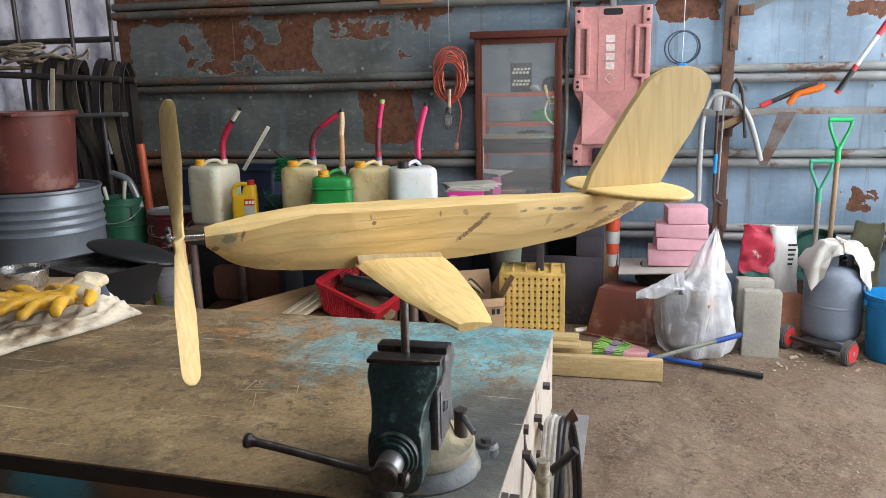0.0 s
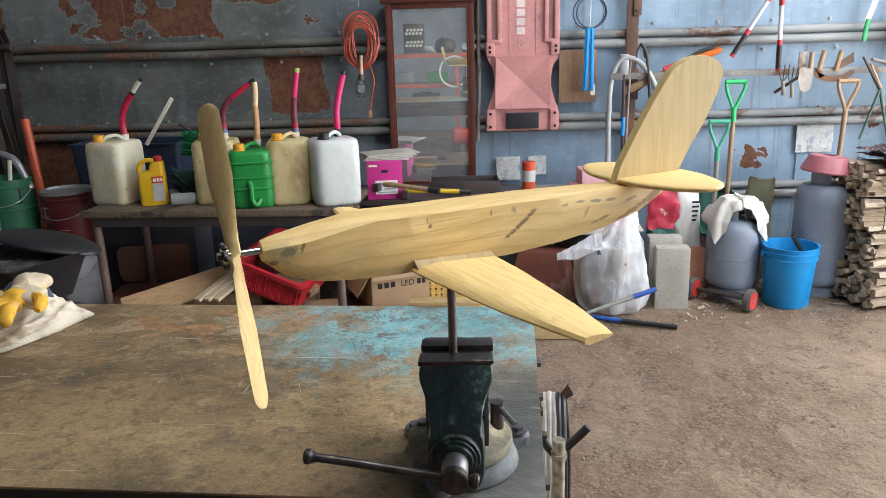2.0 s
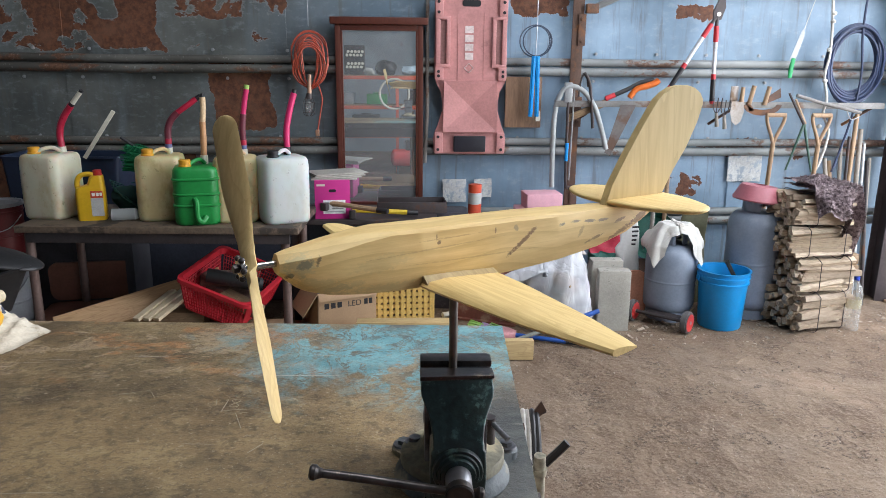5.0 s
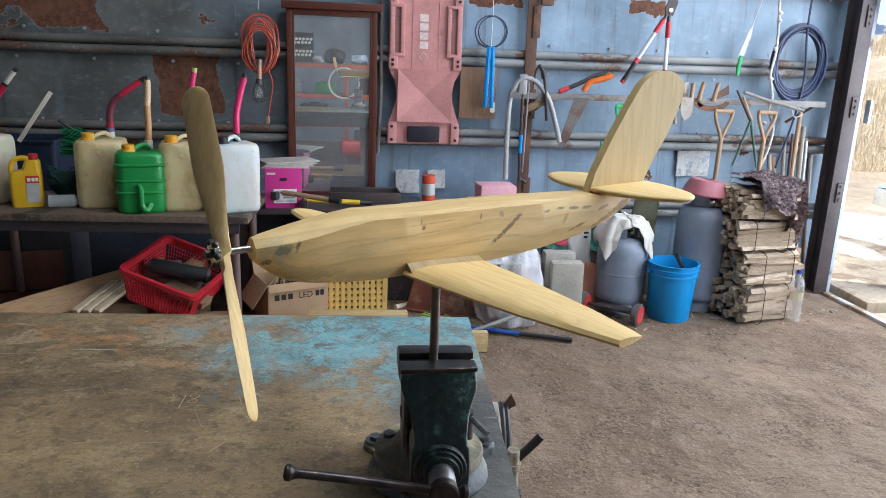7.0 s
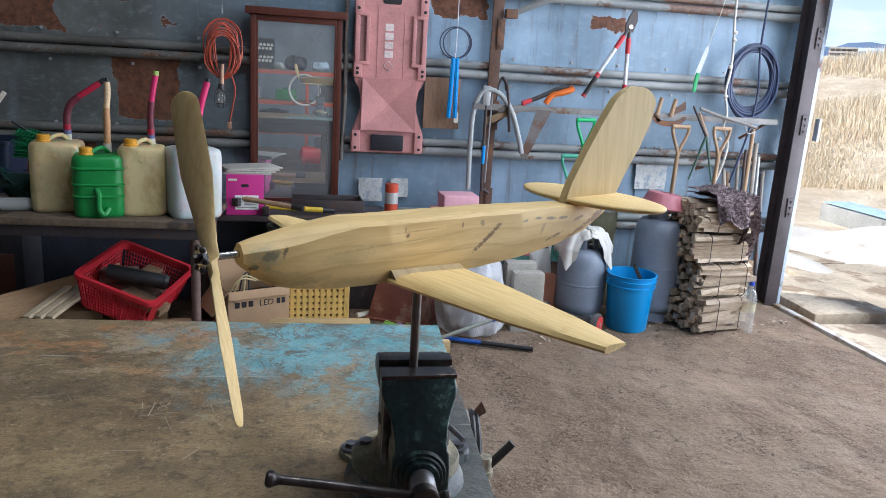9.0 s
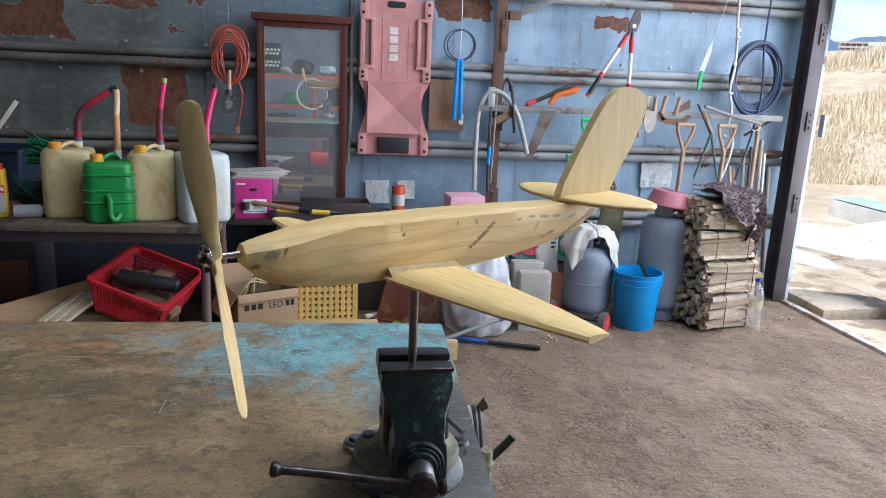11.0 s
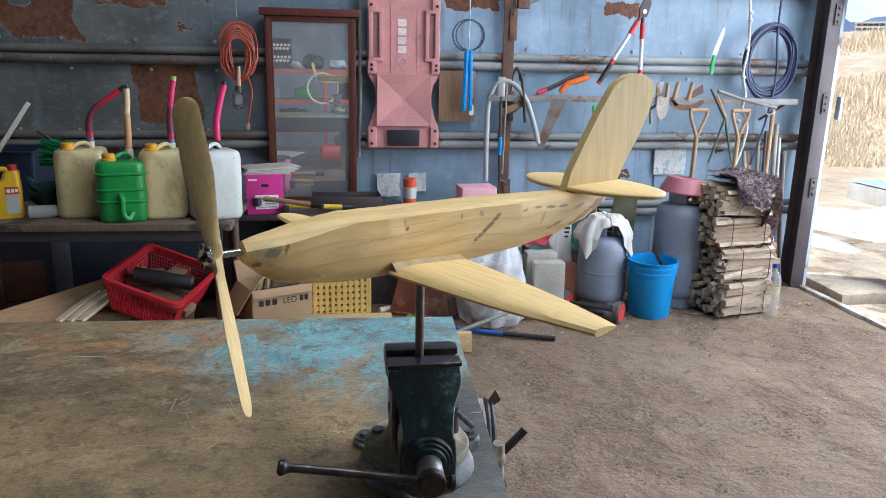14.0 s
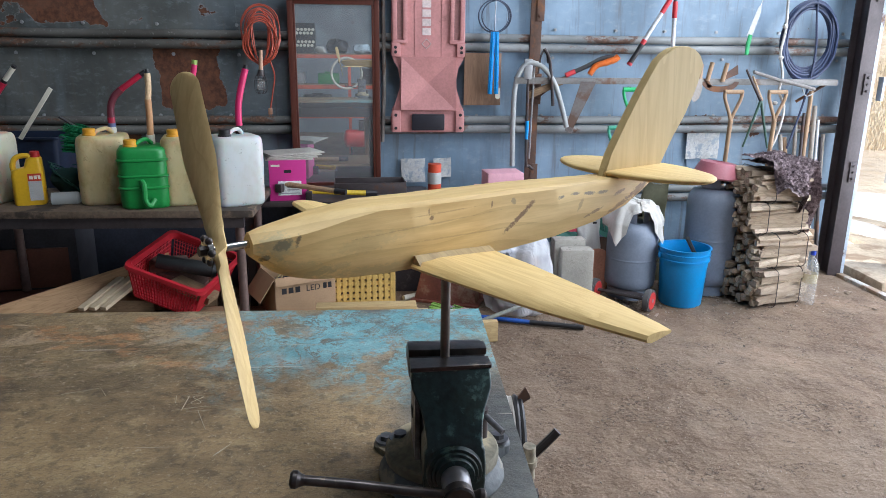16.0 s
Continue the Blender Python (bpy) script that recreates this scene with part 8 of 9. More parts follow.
def build_lopper():
    l = thing("lopping_shears", "long red and white handled lopping shears", "shears", (0, 0, 0), 0)
    head = Vector((1.685, 4.985, 1.93))
    for end, f in ((Vector((1.408, 4.985, 1.462)), 0.0), (Vector((1.705, 4.985, 1.365)), 0.0)):
        way = end - head
        for a, b, r, mat, nm in ((0.0, 0.12, 0.012, DARK_STEEL, "joint"), (0.12, 0.30, 0.0165, bpy.data.materials["red_grip"], "collar"), (0.30, 0.66, 0.0135, plain("white_tube", (0.66, 0.68, 0.70), 0.35) if "white_tube" not in bpy.data.materials else bpy.data.materials["white_tube"], "shaft"), (0.66, 0.72, 0.0165, bpy.data.materials["red_grip"], "collar"), (0.72, 0.97, 0.0165, BLACK, "grip"), (0.97, 1.0, 0.0175, bpy.data.materials["red_grip"], "end_cap")):
            bm = bmesh.new()
            cyl(bm, head + way * a, head + way * b, r, seg=12)
            part(nm, bm, mat, l)
    bm = bmesh.new()
    prism(bm, [(1.66, 1.90), (1.71, 1.90), (1.735, 1.98), (1.725, 2.04), (1.70, 2.045), (1.675, 2.0), (1.655, 1.95)], 4.975, 4.99, "y")
    part("blade", bm, DARK_STEEL, l)
    bm = bmesh.new()
    cyl(bm, (1.69, 4.97, 1.935), (1.69, 4.995, 1.935), 0.014, seg=12)
    part("pivot", bm, CHROME, l)


build_lopper()


def build_trowels():
    for x, z0, z1, shape, mat in ((1.735, 1.37, 1.215, "fork", HANDLE), (1.79, 1.37, 1.20, "fork", HANDLE)):
        t = thing("hand_fork", "small hand fork with a wooden handle hung by wire", "hand tool", (x, 4.965, 0), 0, "hand tools on the rail")
        bm = bmesh.new()
        cyl(bm, (0.012, 0, z1), (0, 0, z1 + 0.09), 0.014, 0.010, 10)
        part("handle", bm, plain("grey_wood", (0.30, 0.27, 0.23), 0.7) if "grey_wood" not in bpy.data.materials else bpy.data.materials["grey_wood"], t)
        for dx in (-0.022, 0.0, 0.022):
            bm = bmesh.new()
            tube(bm, curve([(0, 0, z1 + 0.085), (dx, 0, z1 + 0.12), (dx * 1.3, -0.01, z1 + 0.19)], 4), 0.0035, 5)
            part("tine", bm, DARK_STEEL, t)
    t = thing("hand_trowel", "worn steel hand trowel with a wooden handle", "hand tool", (1.875, 4.968, 0), 0, "hand tools on the rail")
    bm = bmesh.new()
    prism(bm, [(-0.042, 1.385), (0.042, 1.385), (0.046, 1.31), (0.03, 1.25), (0.0, 1.225), (-0.03, 1.25), (-0.046, 1.31)], -0.003, 0.0, "y")
    part("blade", bm, plain("worn_steel", (0.33, 0.30, 0.27), 0.5, 0.5, dirt=(0.22, 0.15, 0.1), dirt_at=0.5), t)
    bm = bmesh.new()
    cyl(bm, (0.018, -0.012, 1.38), (0.022, -0.012, 1.475), 0.015, 0.013, 10)
    part("handle", bm, HANDLE, t)
    bm = bmesh.new()
    box(bm, (-0.025, 0.012, 1.43), (0.05, 0.01, 0.1), 0.002)
    part("ferrule", bm, bpy.data.materials["worn_steel"], t)
    for x, z, r in ((1.965, 1.425, 20), (2.07, 1.42, -50)):
        t = thing("weeding_hoe", "short hand hoe with a wooden handle on the rail", "hand tool", (x, 4.968, z), 0, "hand tools on the rail")
        bm = bmesh.new()
        cyl(bm, (-0.012, 0, -0.06), (0.012, 0, 0.06), 0.015, seg=10)
        part("handle", bm, HANDLE, t)
        bm = bmesh.new()
        prism(bm, [(-0.02, -0.06), (0.10, -0.01), (0.09, 0.05), (0.02, 0.0)] if r < 0 else [(-0.03, -0.05), (-0.005, -0.05), (0.03, -0.10), (0.0, -0.11)], 0.005, 0.009, "y")
        part("blade", bm, RUSTY, t)
    t = thing("sickle", "rusty sickle hung on the rail", "sickle", (2.05, 4.975, 1.36), 0, "hand tools on the rail")
    bm = bmesh.new()
    pts = [(0.13 * math.cos(a), 0.07 * math.sin(a)) for a in [math.pi + i * math.pi / 14 for i in range(15)]]
    prism(bm, pts + [(x * 0.75, z * 0.45) for x, z in reversed(pts)], -0.002, 0.002, "y")
    part("blade", bm, RUSTY, t)


build_trowels()
kn = thing("kitchen_knife", "broad pale knife with a green handle on a string", "knife", (0, 0, 0), 0)
bm = bmesh.new()
prism(bm, [(2.235, 1.655), (2.275, 1.655), (2.315, 1.80), (2.318, 1.865), (2.295, 1.84), (2.262, 1.74)], 5.045, 5.048, "y")
part("blade", bm, plain("pale_steel", (0.36, 0.38, 0.39), 0.42, 0.3, var=0.25), kn)
bm = bmesh.new()
tube(bm, [(2.262, 5.046, 1.665), (2.252, 5.046, 1.60), (2.250, 5.046, 1.535)], [0.015, 0.017, 0.014], 10, flat=0.6)
part("handle", bm, plain("green_handle", (0.02, 0.32, 0.10), 0.45), kn, "green plastic handle")
bm = bmesh.new()
tube(bm, [(2.312, 5.046, 1.855), (2.38, 5.06, 2.08), (2.46, 5.08, 2.4)], 0.002, 5)
part("string", bm, PALE, kn)


def build_cable_coil():
    c = thing("cable_coil", "coil of dark blue cable hung on the wall", "cable", (2.665, 5.03, 1.655), 0)
    rnd = random.Random(9)
    navy = plain("navy_cable", (0.024, 0.040, 0.095), 0.42, var=0.25, bump=0.04)
    for k in range(10):
        rx, rz = 0.190 - 0.014 * (k % 4) + rnd.uniform(-0.008, 0.008), 0.230 - 0.012 * (k % 4) + rnd.uniform(-0.012, 0.012)
        bm = bmesh.new()
        tube(bm, [(rx * math.cos(a) + 0.006 * math.sin(3 * a + k), -0.012 * (k // 4) - 0.006 * (k % 3), rz * math.sin(a) - 0.012 * k * (math.sin(a) < 0) * 0.6) for a in [i * math.tau / 36 for i in range(36)]], 0.0092, 8, loop=True)
        part("turn", bm, navy, c)
    bm = bmesh.new()
    tube(bm, curve([(0.03, -0.03, 0.75), (0.02, -0.03, 0.22), (0.05, -0.035, -0.1), (0.02, -0.035, -0.4), (-0.06, -0.03, -0.75)], 6), 0.0075, 8)
    part("tail", bm, navy, c)


build_cable_coil()
bm = bmesh.new()
tube(bm, curve([(2.43, 4.985, 2.4), (2.445, 4.985, 2.05), (2.46, 4.98, 1.88), (2.47, 4.98, 1.7), (2.455, 4.98, 1.55), (2.49, 4.98, 1.4), (2.48, 4.98, 1.3), (2.53, 4.975, 1.18), (2.50, 4.97, 1.0), (2.46, 4.97, 0.9)], 6), 0.0085, 8)
for z in (1.95, 1.9, 1.72, 1.52, 1.22):
    ball(bm, (2.462, 4.98, z), 0.018, (1, 1, 0.8), 8)
solo("knotted_rope", bm, plain("pale_rope", (0.58, 0.57, 0.53), 0.85, fine=180.0, bump=0.8), "pale knotted rope hanging from the roof", "rope")


def build_shovel(x, y, ztop, zbot, head, grip, wood, label, lean=0.0):
    s = thing("shovel", label, "shovel", (x, y, 0), 0, "shovels on the wall")
    for dx in (-1, 1):
        bm = bmesh.new()
        tube(bm, curve([(0.0, 0, ztop - 0.19), (dx * 0.022, 0, ztop - 0.13), (dx * 0.055, 0, ztop - 0.05), (dx * 0.062, 0, ztop)], 5), 0.0115 if head is wood else 0.010, 10)
        part("yoke", bm, head, s)
    bm = bmesh.new()
    cyl(bm, (-0.066, 0, ztop), (0.066, 0, ztop), 0.0145, seg=12)
    part("grip", bm, grip, s)
    if head is not wood:
        bm = bmesh.new()
        cyl(bm, (0, 0, ztop - 0.25), (0, 0, ztop - 0.16), 0.019, 0.016, 12)
        part("socket", bm, head, s)
    bm = bmesh.new()
    tube(bm, [(0, 0, ztop - 0.19), (lean * 0.5, 0.02, (ztop + zbot) / 2), (lean, 0.05, zbot + 0.25)], 0.015, 12)
    part("shaft", bm, wood, s)
    bm = bmesh.new()
    prism(bm, [(lean - 0.105, zbot + 0.27), (lean + 0.105, zbot + 0.27), (lean + 0.11, zbot + 0.08), (lean, zbot), (lean - 0.11, zbot + 0.08)], 0.045, 0.049, "y")
    part("blade", bm, RUSTY, s)


MINT = plain("mint_plastic", (0.06, 0.34, 0.22), 0.45, var=0.1, bump=0.03)
GREEN_P = plain("bright_green_plastic", (0.02, 0.42, 0.13), 0.42, var=0.1, bump=0.03)
build_shovel(1.445, 4.975, 1.305, 0.03, GREEN_P, GREEN_P, HANDLE, "shovel with a bright green D-shaped grip leaning on the wall", 0.015)
build_shovel(1.345, 4.93, 1.06, 0.03, MINT, MINT, bpy.data.materials["grey_wood"], "old shovel with a mint-green D-shaped grip", 0.02)
build_shovel(2.14, 4.95, 1.295, 0.05, HANDLE, HANDLE, HANDLE, "spade with a wooden D-shaped grip")
build_shovel(2.455, 4.95, 1.295, 0.05, HANDLE, HANDLE, HANDLE, "spade with a wooden T-shaped grip hung beside a rope")
sh = thing("hedge_shears", "long green-handled hedge shears hanging open", "shears", (0, 0, 0), 0)
for a, b, nm, mat, r in (((2.325, 4.925, 1.24), (2.235, 4.925, 0.93), "blade", plain("dark_green_steel", (0.04, 0.10, 0.07), 0.5), 0.010), ((2.325, 4.925, 1.24), (2.415, 4.925, 0.92), "blade", None, 0.010), ((2.325, 4.925, 1.24), (2.20, 4.93, 1.44), "handle", DARK_STEEL, 0.012), ((2.33, 4.925, 1.24), (2.25, 4.93, 1.40), "handle", HANDLE, 0.012)):
    bm = bmesh.new()
    cyl(bm, a, b, r, r * 0.6, 10)
    part(nm, bm, mat or bpy.data.materials["dark_green_steel"], sh)
bm = bmesh.new()
tube(bm, [(2.27, 4.96, 1.425), (2.45, 4.955, 1.375), (2.72, 4.95, 1.315)], 0.012, 8)
solo("iron_bar", bm, plain("grey_iron", (0.20, 0.19, 0.18), 0.6, 0.3), "grey iron bar lying over the rail", "bar")
bm = bmesh.new()
tube(bm, curve([(2.62, 4.95, 1.335), (2.66, 4.95, 1.27), (2.72, 4.95, 1.29)], 5), 0.004, 6)
solo("wire_hook", bm, GALV, "bent wire hook hanging from the iron bar", "hook")
for k, (x, z, dx, mat, r) in enumerate(((2.60, 0.98, 0.03, HANDLE, 0.017), (2.66, 1.12, -0.02, "grey_wood", 0.014), (2.74, 1.30, -0.10, HANDLE, 0.016), (2.775, 1.20, -0.07, "grey_wood", 0.017), (2.80, 1.05, -0.04, DARK_STEEL, 0.014), (2.83, 1.10, -0.05, "white_tube", 0.010), (2.86, 0.98, -0.03, DARK_STEEL, 0.013), (2.70, 1.15, -0.06, DARK_STEEL, 0.012), (2.89, 1.0, -0.06, "grey_wood", 0.014), (2.56, 1.0, 0.05, "grey_wood", 0.016))):
    bm = bmesh.new()
    cyl(bm, (x + dx, 4.80 + 0.02 * (k % 3), 0.004), (x, 5.04 - 0.012 * (k % 4), z), r, r * 0.9, 12)
    solo("garden_pole", bm, bpy.data.materials[mat] if isinstance(mat, str) else mat, "long worn pole leaning in the corner", "pole", group="poles in the corner")
for x, z, w, h in ((0.0, 0.75, 0.16, 0.16), (0.20, 0.77, 0.12, 0.13), (2.05, 0.93, 0.24, 0.22)):
    bm = bmesh.new()
    box(bm, (0, 0, 0), (w, 0.003, h))
    bmesh.ops.subdivide_edges(bm, edges=bm.edges[:], cuts=4, use_grid_fill=True)
    rough_up(bm, 0.010, 0.06, int(w * 100))
    solo("paper_scrap", bm, plain("torn_paper%s" % "abc"[int(w * 100) % 3], (0.55, 0.56, 0.54), 0.8, dirt=(0.33, 0.38, 0.43), dirt_at=0.5, dirt_scale=20.0), "torn remains of a paper notice on the wall", "paper", (x, 5.135, z), 0, "torn notices")

# ---- the west corner ----
def build_drum():
    d = thing("steel_drum", "bare grey steel drum with pressed hoops", "drum", (-2.895, 3.50, 0.18), 20)
    r, h = 0.300, 0.895
    prof = [(r * 0.9, 0.005), (r, 0.012)]
    for z in (0.20, 0.27, 0.675, 0.72, 0.765, 0.81):
        prof += [(r, z - 0.018), (r + 0.009, z), (r, z + 0.018)]
    prof = sorted(set(prof), key=lambda q: q[1]) + [(r, h - 0.02), (r + 0.008, h - 0.012), (r + 0.008, h), (r - 0.006, h), (r - 0.008, h - 0.015), (0.02, h - 0.015)]
    bm = bmesh.new()
    lathe(bm, prof, 48)
    part("shell", bm, plain("drum_steel", (0.165, 0.190, 0.220), 0.36, 0.35, var=0.14, dirt=(0.20, 0.17, 0.15), dirt_at=0.64), d)
    bm = bmesh.new()
    cyl(bm, (0.16, 0.05, h - 0.015), (0.16, 0.05, h + 0.004), 0.03, seg=16)
    part("bung", bm, GALV, d)


build_drum()
pal = thing("wooden_pallet", "rough wooden pallet under the steel drum", "pallet", (-2.90, 3.50, 0.003), 20)
for k in range(5):
    bm = bmesh.new()
    box(bm, (-0.28 + 0.14 * k, 0, 0.166), (0.11, 0.70, 0.020), 0.002)
    part("slat", bm, OLD_WOOD, pal)
for k in range(3):
    bm = bmesh.new()
    box(bm, (0, -0.3 + 0.3 * k, 0.078), (0.68, 0.09, 0.154), 0.002)
    part("bearer", bm, OLD_WOOD, pal)


def build_pot():
    p = thing("plastic_tub", "large dull red plastic tub standing on a drum", "tub", (-2.93, 3.50, 1.062), 0)
    bm = bmesh.new()
    h = 0.405
    lathe(bm, [(0.02, 0.004), (0.212, 0.004), (0.218, 0.01), (0.246, h - 0.02), (0.264, h - 0.02), (0.264, h), (0.240, h), (0.212, 0.014), (0.02, 0.012)], 48)
    part("shell", bm, plain("dull_red_plastic", (0.115, 0.030, 0.023), 0.5, var=0.25, fine=120.0, dirt=(0.20, 0.085, 0.065), dirt_at=0.56, dirt_scale=7.0), p)
    for a in (-60, 120):
        bm = bmesh.new()
        c, s = math.cos(radians(a)), math.sin(radians(a))
        box(bm, (0.268 * c, 0.268 * s, h - 0.012), (0.05, 0.05, 0.012), 0.004)
        part("ear", bm, bpy.data.materials["dull_red_plastic"], p)


build_pot()


def build_pail(name, label, at, r, h, mats, handle=True, lid=False, turn=0):
    p = thing(name, label, "pail", at, turn)
    body, band = mats
    bm = bmesh.new()
    lathe(bm, [(0.02, 0.004), (r * 0.93, 0.004), (r * 0.94, 0.012), (r * 0.955, h * 0.45), (r * 0.985, h * 0.46), (r * 0.985, h * 0.48), (r * 0.96, h * 0.49), (r * 0.975, h * 0.86), (r * 1.0, h * 0.87), (r * 1.0, h * 0.89), (r * 0.98, h * 0.90), (r * 0.985, h - 0.01), (r * 1.03, h - 0.008), (r * 1.03, h), (r * 0.95, h), (r * 0.91, 0.02), (0.02, 0.015)], 40)
    part("shell", bm, body, p)
    if lid:
        bm = bmesh.new()
        lathe(bm, [(r * 1.04, h - 0.012), (r * 1.04, h + 0.006), (r * 0.96, h + 0.008), (r * 0.94, h - 0.006), (0.02, h - 0.006)], 36)
        part("lid", bm, GALV, p)
    if band:
        for a, w, z0, z1 in band[1]:
            bm = bmesh.new()
            n = 8
            rings_to_faces(bm, [[Vector((r * k * math.cos(radians(a + w * (i / n - 0.5))), r * k * math.sin(radians(a + w * (i / n - 0.5))), z)) for k, z in ((0.975, z0), (0.982, z0), (0.995, z1), (0.985, z1))] for i in range(n + 1)])
            part("print_bar", bm, band[0], p)
    if handle:
        bm = bmesh.new()
        tube(bm, curve([(-r, 0, h * 0.8), (-r * 0.8, -r * 0.75, h * 0.62), (0, -r * 1.08, h * 0.55), (r * 0.8, -r * 0.75, h * 0.62), (r, 0, h * 0.8)], 7), 0.003, 6)
        part("bail", bm, GALV, p)


build_pail("paint_pail", "green printed oil pail with a wire handle", (-3.09, 4.46, 0.53), 0.145, 0.345, (plain("green_tin", (0.03, 0.135, 0.075), 0.4, 0.1, var=0.15, dirt=(0.12, 0.13, 0.10), dirt_at=0.62), (BLACK, ((-35, 22, 0.20, 0.205), (-35, 22, 0.285, 0.29), (-35, 6, 0.2, 0.29)))))
bm = bmesh.new()
box(bm, (0, 0, 0.262), (0.5, 0.42, 0.524), 0.01)
solo("wooden_stand", bm, OLD_WOOD, "rough dark wooden stand under a pail", "stand", (-3.12, 4.48, 0.004), 4)
for k, (x, dx, L) in enumerate(((-3.08, 0.03, 0.26), (-3.16, -0.05, 0.22))):
    bm = bmesh.new()
    cyl(bm, (0, 0, 0), (dx, 0.02, L), 0.012, seg=8)
    solo("stick", bm, PALE, "pale stick standing in the green pail", "stick", (x, 4.44, 0.72), 0, "sticks in the pail")
build_pail("paint_pail", "dark red printed oil tin with a bare lid", (-2.74, 4.47, 0.445), 0.143, 0.345, (plain("dark_red_tin", (0.12, 0.016, 0.018), 0.38, 0.1, var=0.2, dirt=(0.09, 0.05, 0.04), dirt_at=0.6), (PALE, ((-120, 16, 0.20, 0.206), (-120, 16, 0.255, 0.261), (-128, 4, 0.2, 0.26), (-80, 30, 0.06, 0.064), (-80, 24, 0.09, 0.093), (-78, 26, 0.12, 0.123)))), lid=True)
build_pail("grey_pail", "pale grey plastic pail under an oil tin", (-2.74, 4.45, 0.012), 0.150, 0.425, (plain("grey_pail_plastic", (0.36, 0.37, 0.38), 0.5, var=0.15), (plain("lime_label", (0.40, 0.50, 0.05), 0.5), ((-115, 20, 0.14, 0.24),))))
bm = bmesh.new()
tube(bm, [(-2.965, 4.55, 1.215), (-2.90, 4.48, 0.7), (-2.86, 4.42, 0.3), (-2.85, 4.42, 0.004)], 0.026, 16)
solo("orange_pipe", bm, plain("orange_pipe_plastic", (0.44, 0.075, 0.025), 0.45, var=0.2), "orange plastic pipe leaning in the corner", "pipe")
bm = bmesh.new()
tube(bm, curve([(-3.20, 4.55, 1.02), (-3.05, 4.5, 0.98), (-2.98, 4.48, 0.86), (-2.95, 4.46, 0.80)], 5), 0.022, 12)
solo("grey_duct", bm, GALV, "bent pale grey duct behind the drum", "duct")


def build_straps():
    belt = plain("black_belt", (0.026, 0.021, 0.018), 0.6, var=0.4)
    tan = plain("worn_belt", (0.11, 0.085, 0.06), 0.7, var=0.4)
    rnd = random.Random(2)
    spots = [-3.97, -3.93, -3.89, -3.84, -3.79, -3.75, -3.70, -3.66, -3.475, -3.43, -3.385, -3.34, -3.30]
    for k, x in enumerate(spots):
        top = 1.755 - 0.10 * (x + 4.0) + rnd.uniform(-0.01, 0.02)
        L = rnd.uniform(0.80, 1.05) if k != 7 else 0.75
        w = rnd.uniform(0.020, 0.034)
        sway = rnd.uniform(-0.05, 0.05) + (0.10 if 4 < k < 8 else 0.0)
        out = rnd.uniform(0.0, 0.05)
        bm = bmesh.new()
        pts = curve([(x - 0.03, 5.07, top - L * 0.8), (x - 0.01, 5.06, top - 0.2), (x, 5.03, top - 0.01), (x + 0.01, 4.96, top + 0.05 + out * 0.5), (x + 0.02, 4.90 - out, top - 0.06), (x + 0.01 + sway * 0.2, 4.88 - out, top - L * 0.35), (x + 0.04 + sway * 0.7, 4.89 - out * 0.5, top - L * 0.7), (x + 0.03 + sway, 4.91, top - L)], 7)
        rings = []
        for i, p in enumerate(pts):
            tw = 0.9 * noise.noise(Vector((k * 3.1, i * 0.09, 2)))
            d = Vector((math.cos(tw), math.sin(tw), 0)) * w
            n = Vector((-math.sin(tw), math.cos(tw), 0)) * 0.003
            rings.append([p - d - n, p + d - n, p + d + n, p - d + n])
        rings_to_faces(bm, rings)
        solo("drive_belt", bm, tan if k % 3 == 1 else belt, "worn black rubber drive belt hung over a bar", "belt", group="belts over the bar", smooth=60)
    bm = bmesh.new()
    box(bm, (0, 0, 0), (0.035, 0.004, 0.42), 0.002, pose(0, 0, 0, 0, 9, 0))
    solo("wooden_rule", bm, plain("pale_rule", (0.50, 0.43, 0.33), 0.7), "pale wooden rule hung among the belts", "rule", (-3.80, 4.82, 1.52), 0)


build_straps()
sf = thing("wall_shelf", "dark steel pipe shelf with rope and sacks on it", "shelf", (0, 0, 0), 0)
for y in (4.86, 5.04):
    bm = bmesh.new()
    cyl(bm, (-5.4, y, 1.76), (-3.27, y, 1.64), 0.022, seg=12)
    part("bar", bm, DARK_STEEL, sf)
bm = bmesh.new()
box(bm, (-4.75, 4.95, 1.745), (1.3, 0.26, 0.02), 0.003)
part("board", bm, OLD_WOOD, sf)
for x in (-5.2, -3.62):
    bm = bmesh.new()
    cyl(bm, (x, 4.95, 0.0), (x, 4.95, 1.66), 0.020, seg=10)
    part("leg", bm, DARK_STEEL, sf)
bm = bmesh.new()
rnd = random.Random(12)
for k in range(14):
    c = Vector((rnd.uniform(-0.16, 0.28), rnd.uniform(-0.08, 0.08), 0.02 + 0.009 * k))
    rx, ry, ph = rnd.uniform(0.08, 0.17), rnd.uniform(0.05, 0.09), rnd.uniform(0, 6)
    tube(bm, [c + Vector((rx * math.cos(a), ry * math.sin(a), 0.015 * math.sin(2 * a + ph))) for a in [i * math.tau / 20 for i in range(20)]], 0.009, 6, loop=True)
tube(bm, curve([(0.2, 0, 0.08), (0.33, 0, 0.13), (0.40, 0, 0.08), (0.33, 0, 0.04), (0.46, 0, 0.06), (0.53, -0.02, 0.10), (0.50, 0, 0.03)], 6), 0.008, 6)
solo("rope", bm, plain("tan_rope", (0.30, 0.24, 0.17), 0.9, fine=170.0, bump=0.8), "tangled heap of tan rope on the shelf", "rope", (-4.06, 4.93, 1.757))
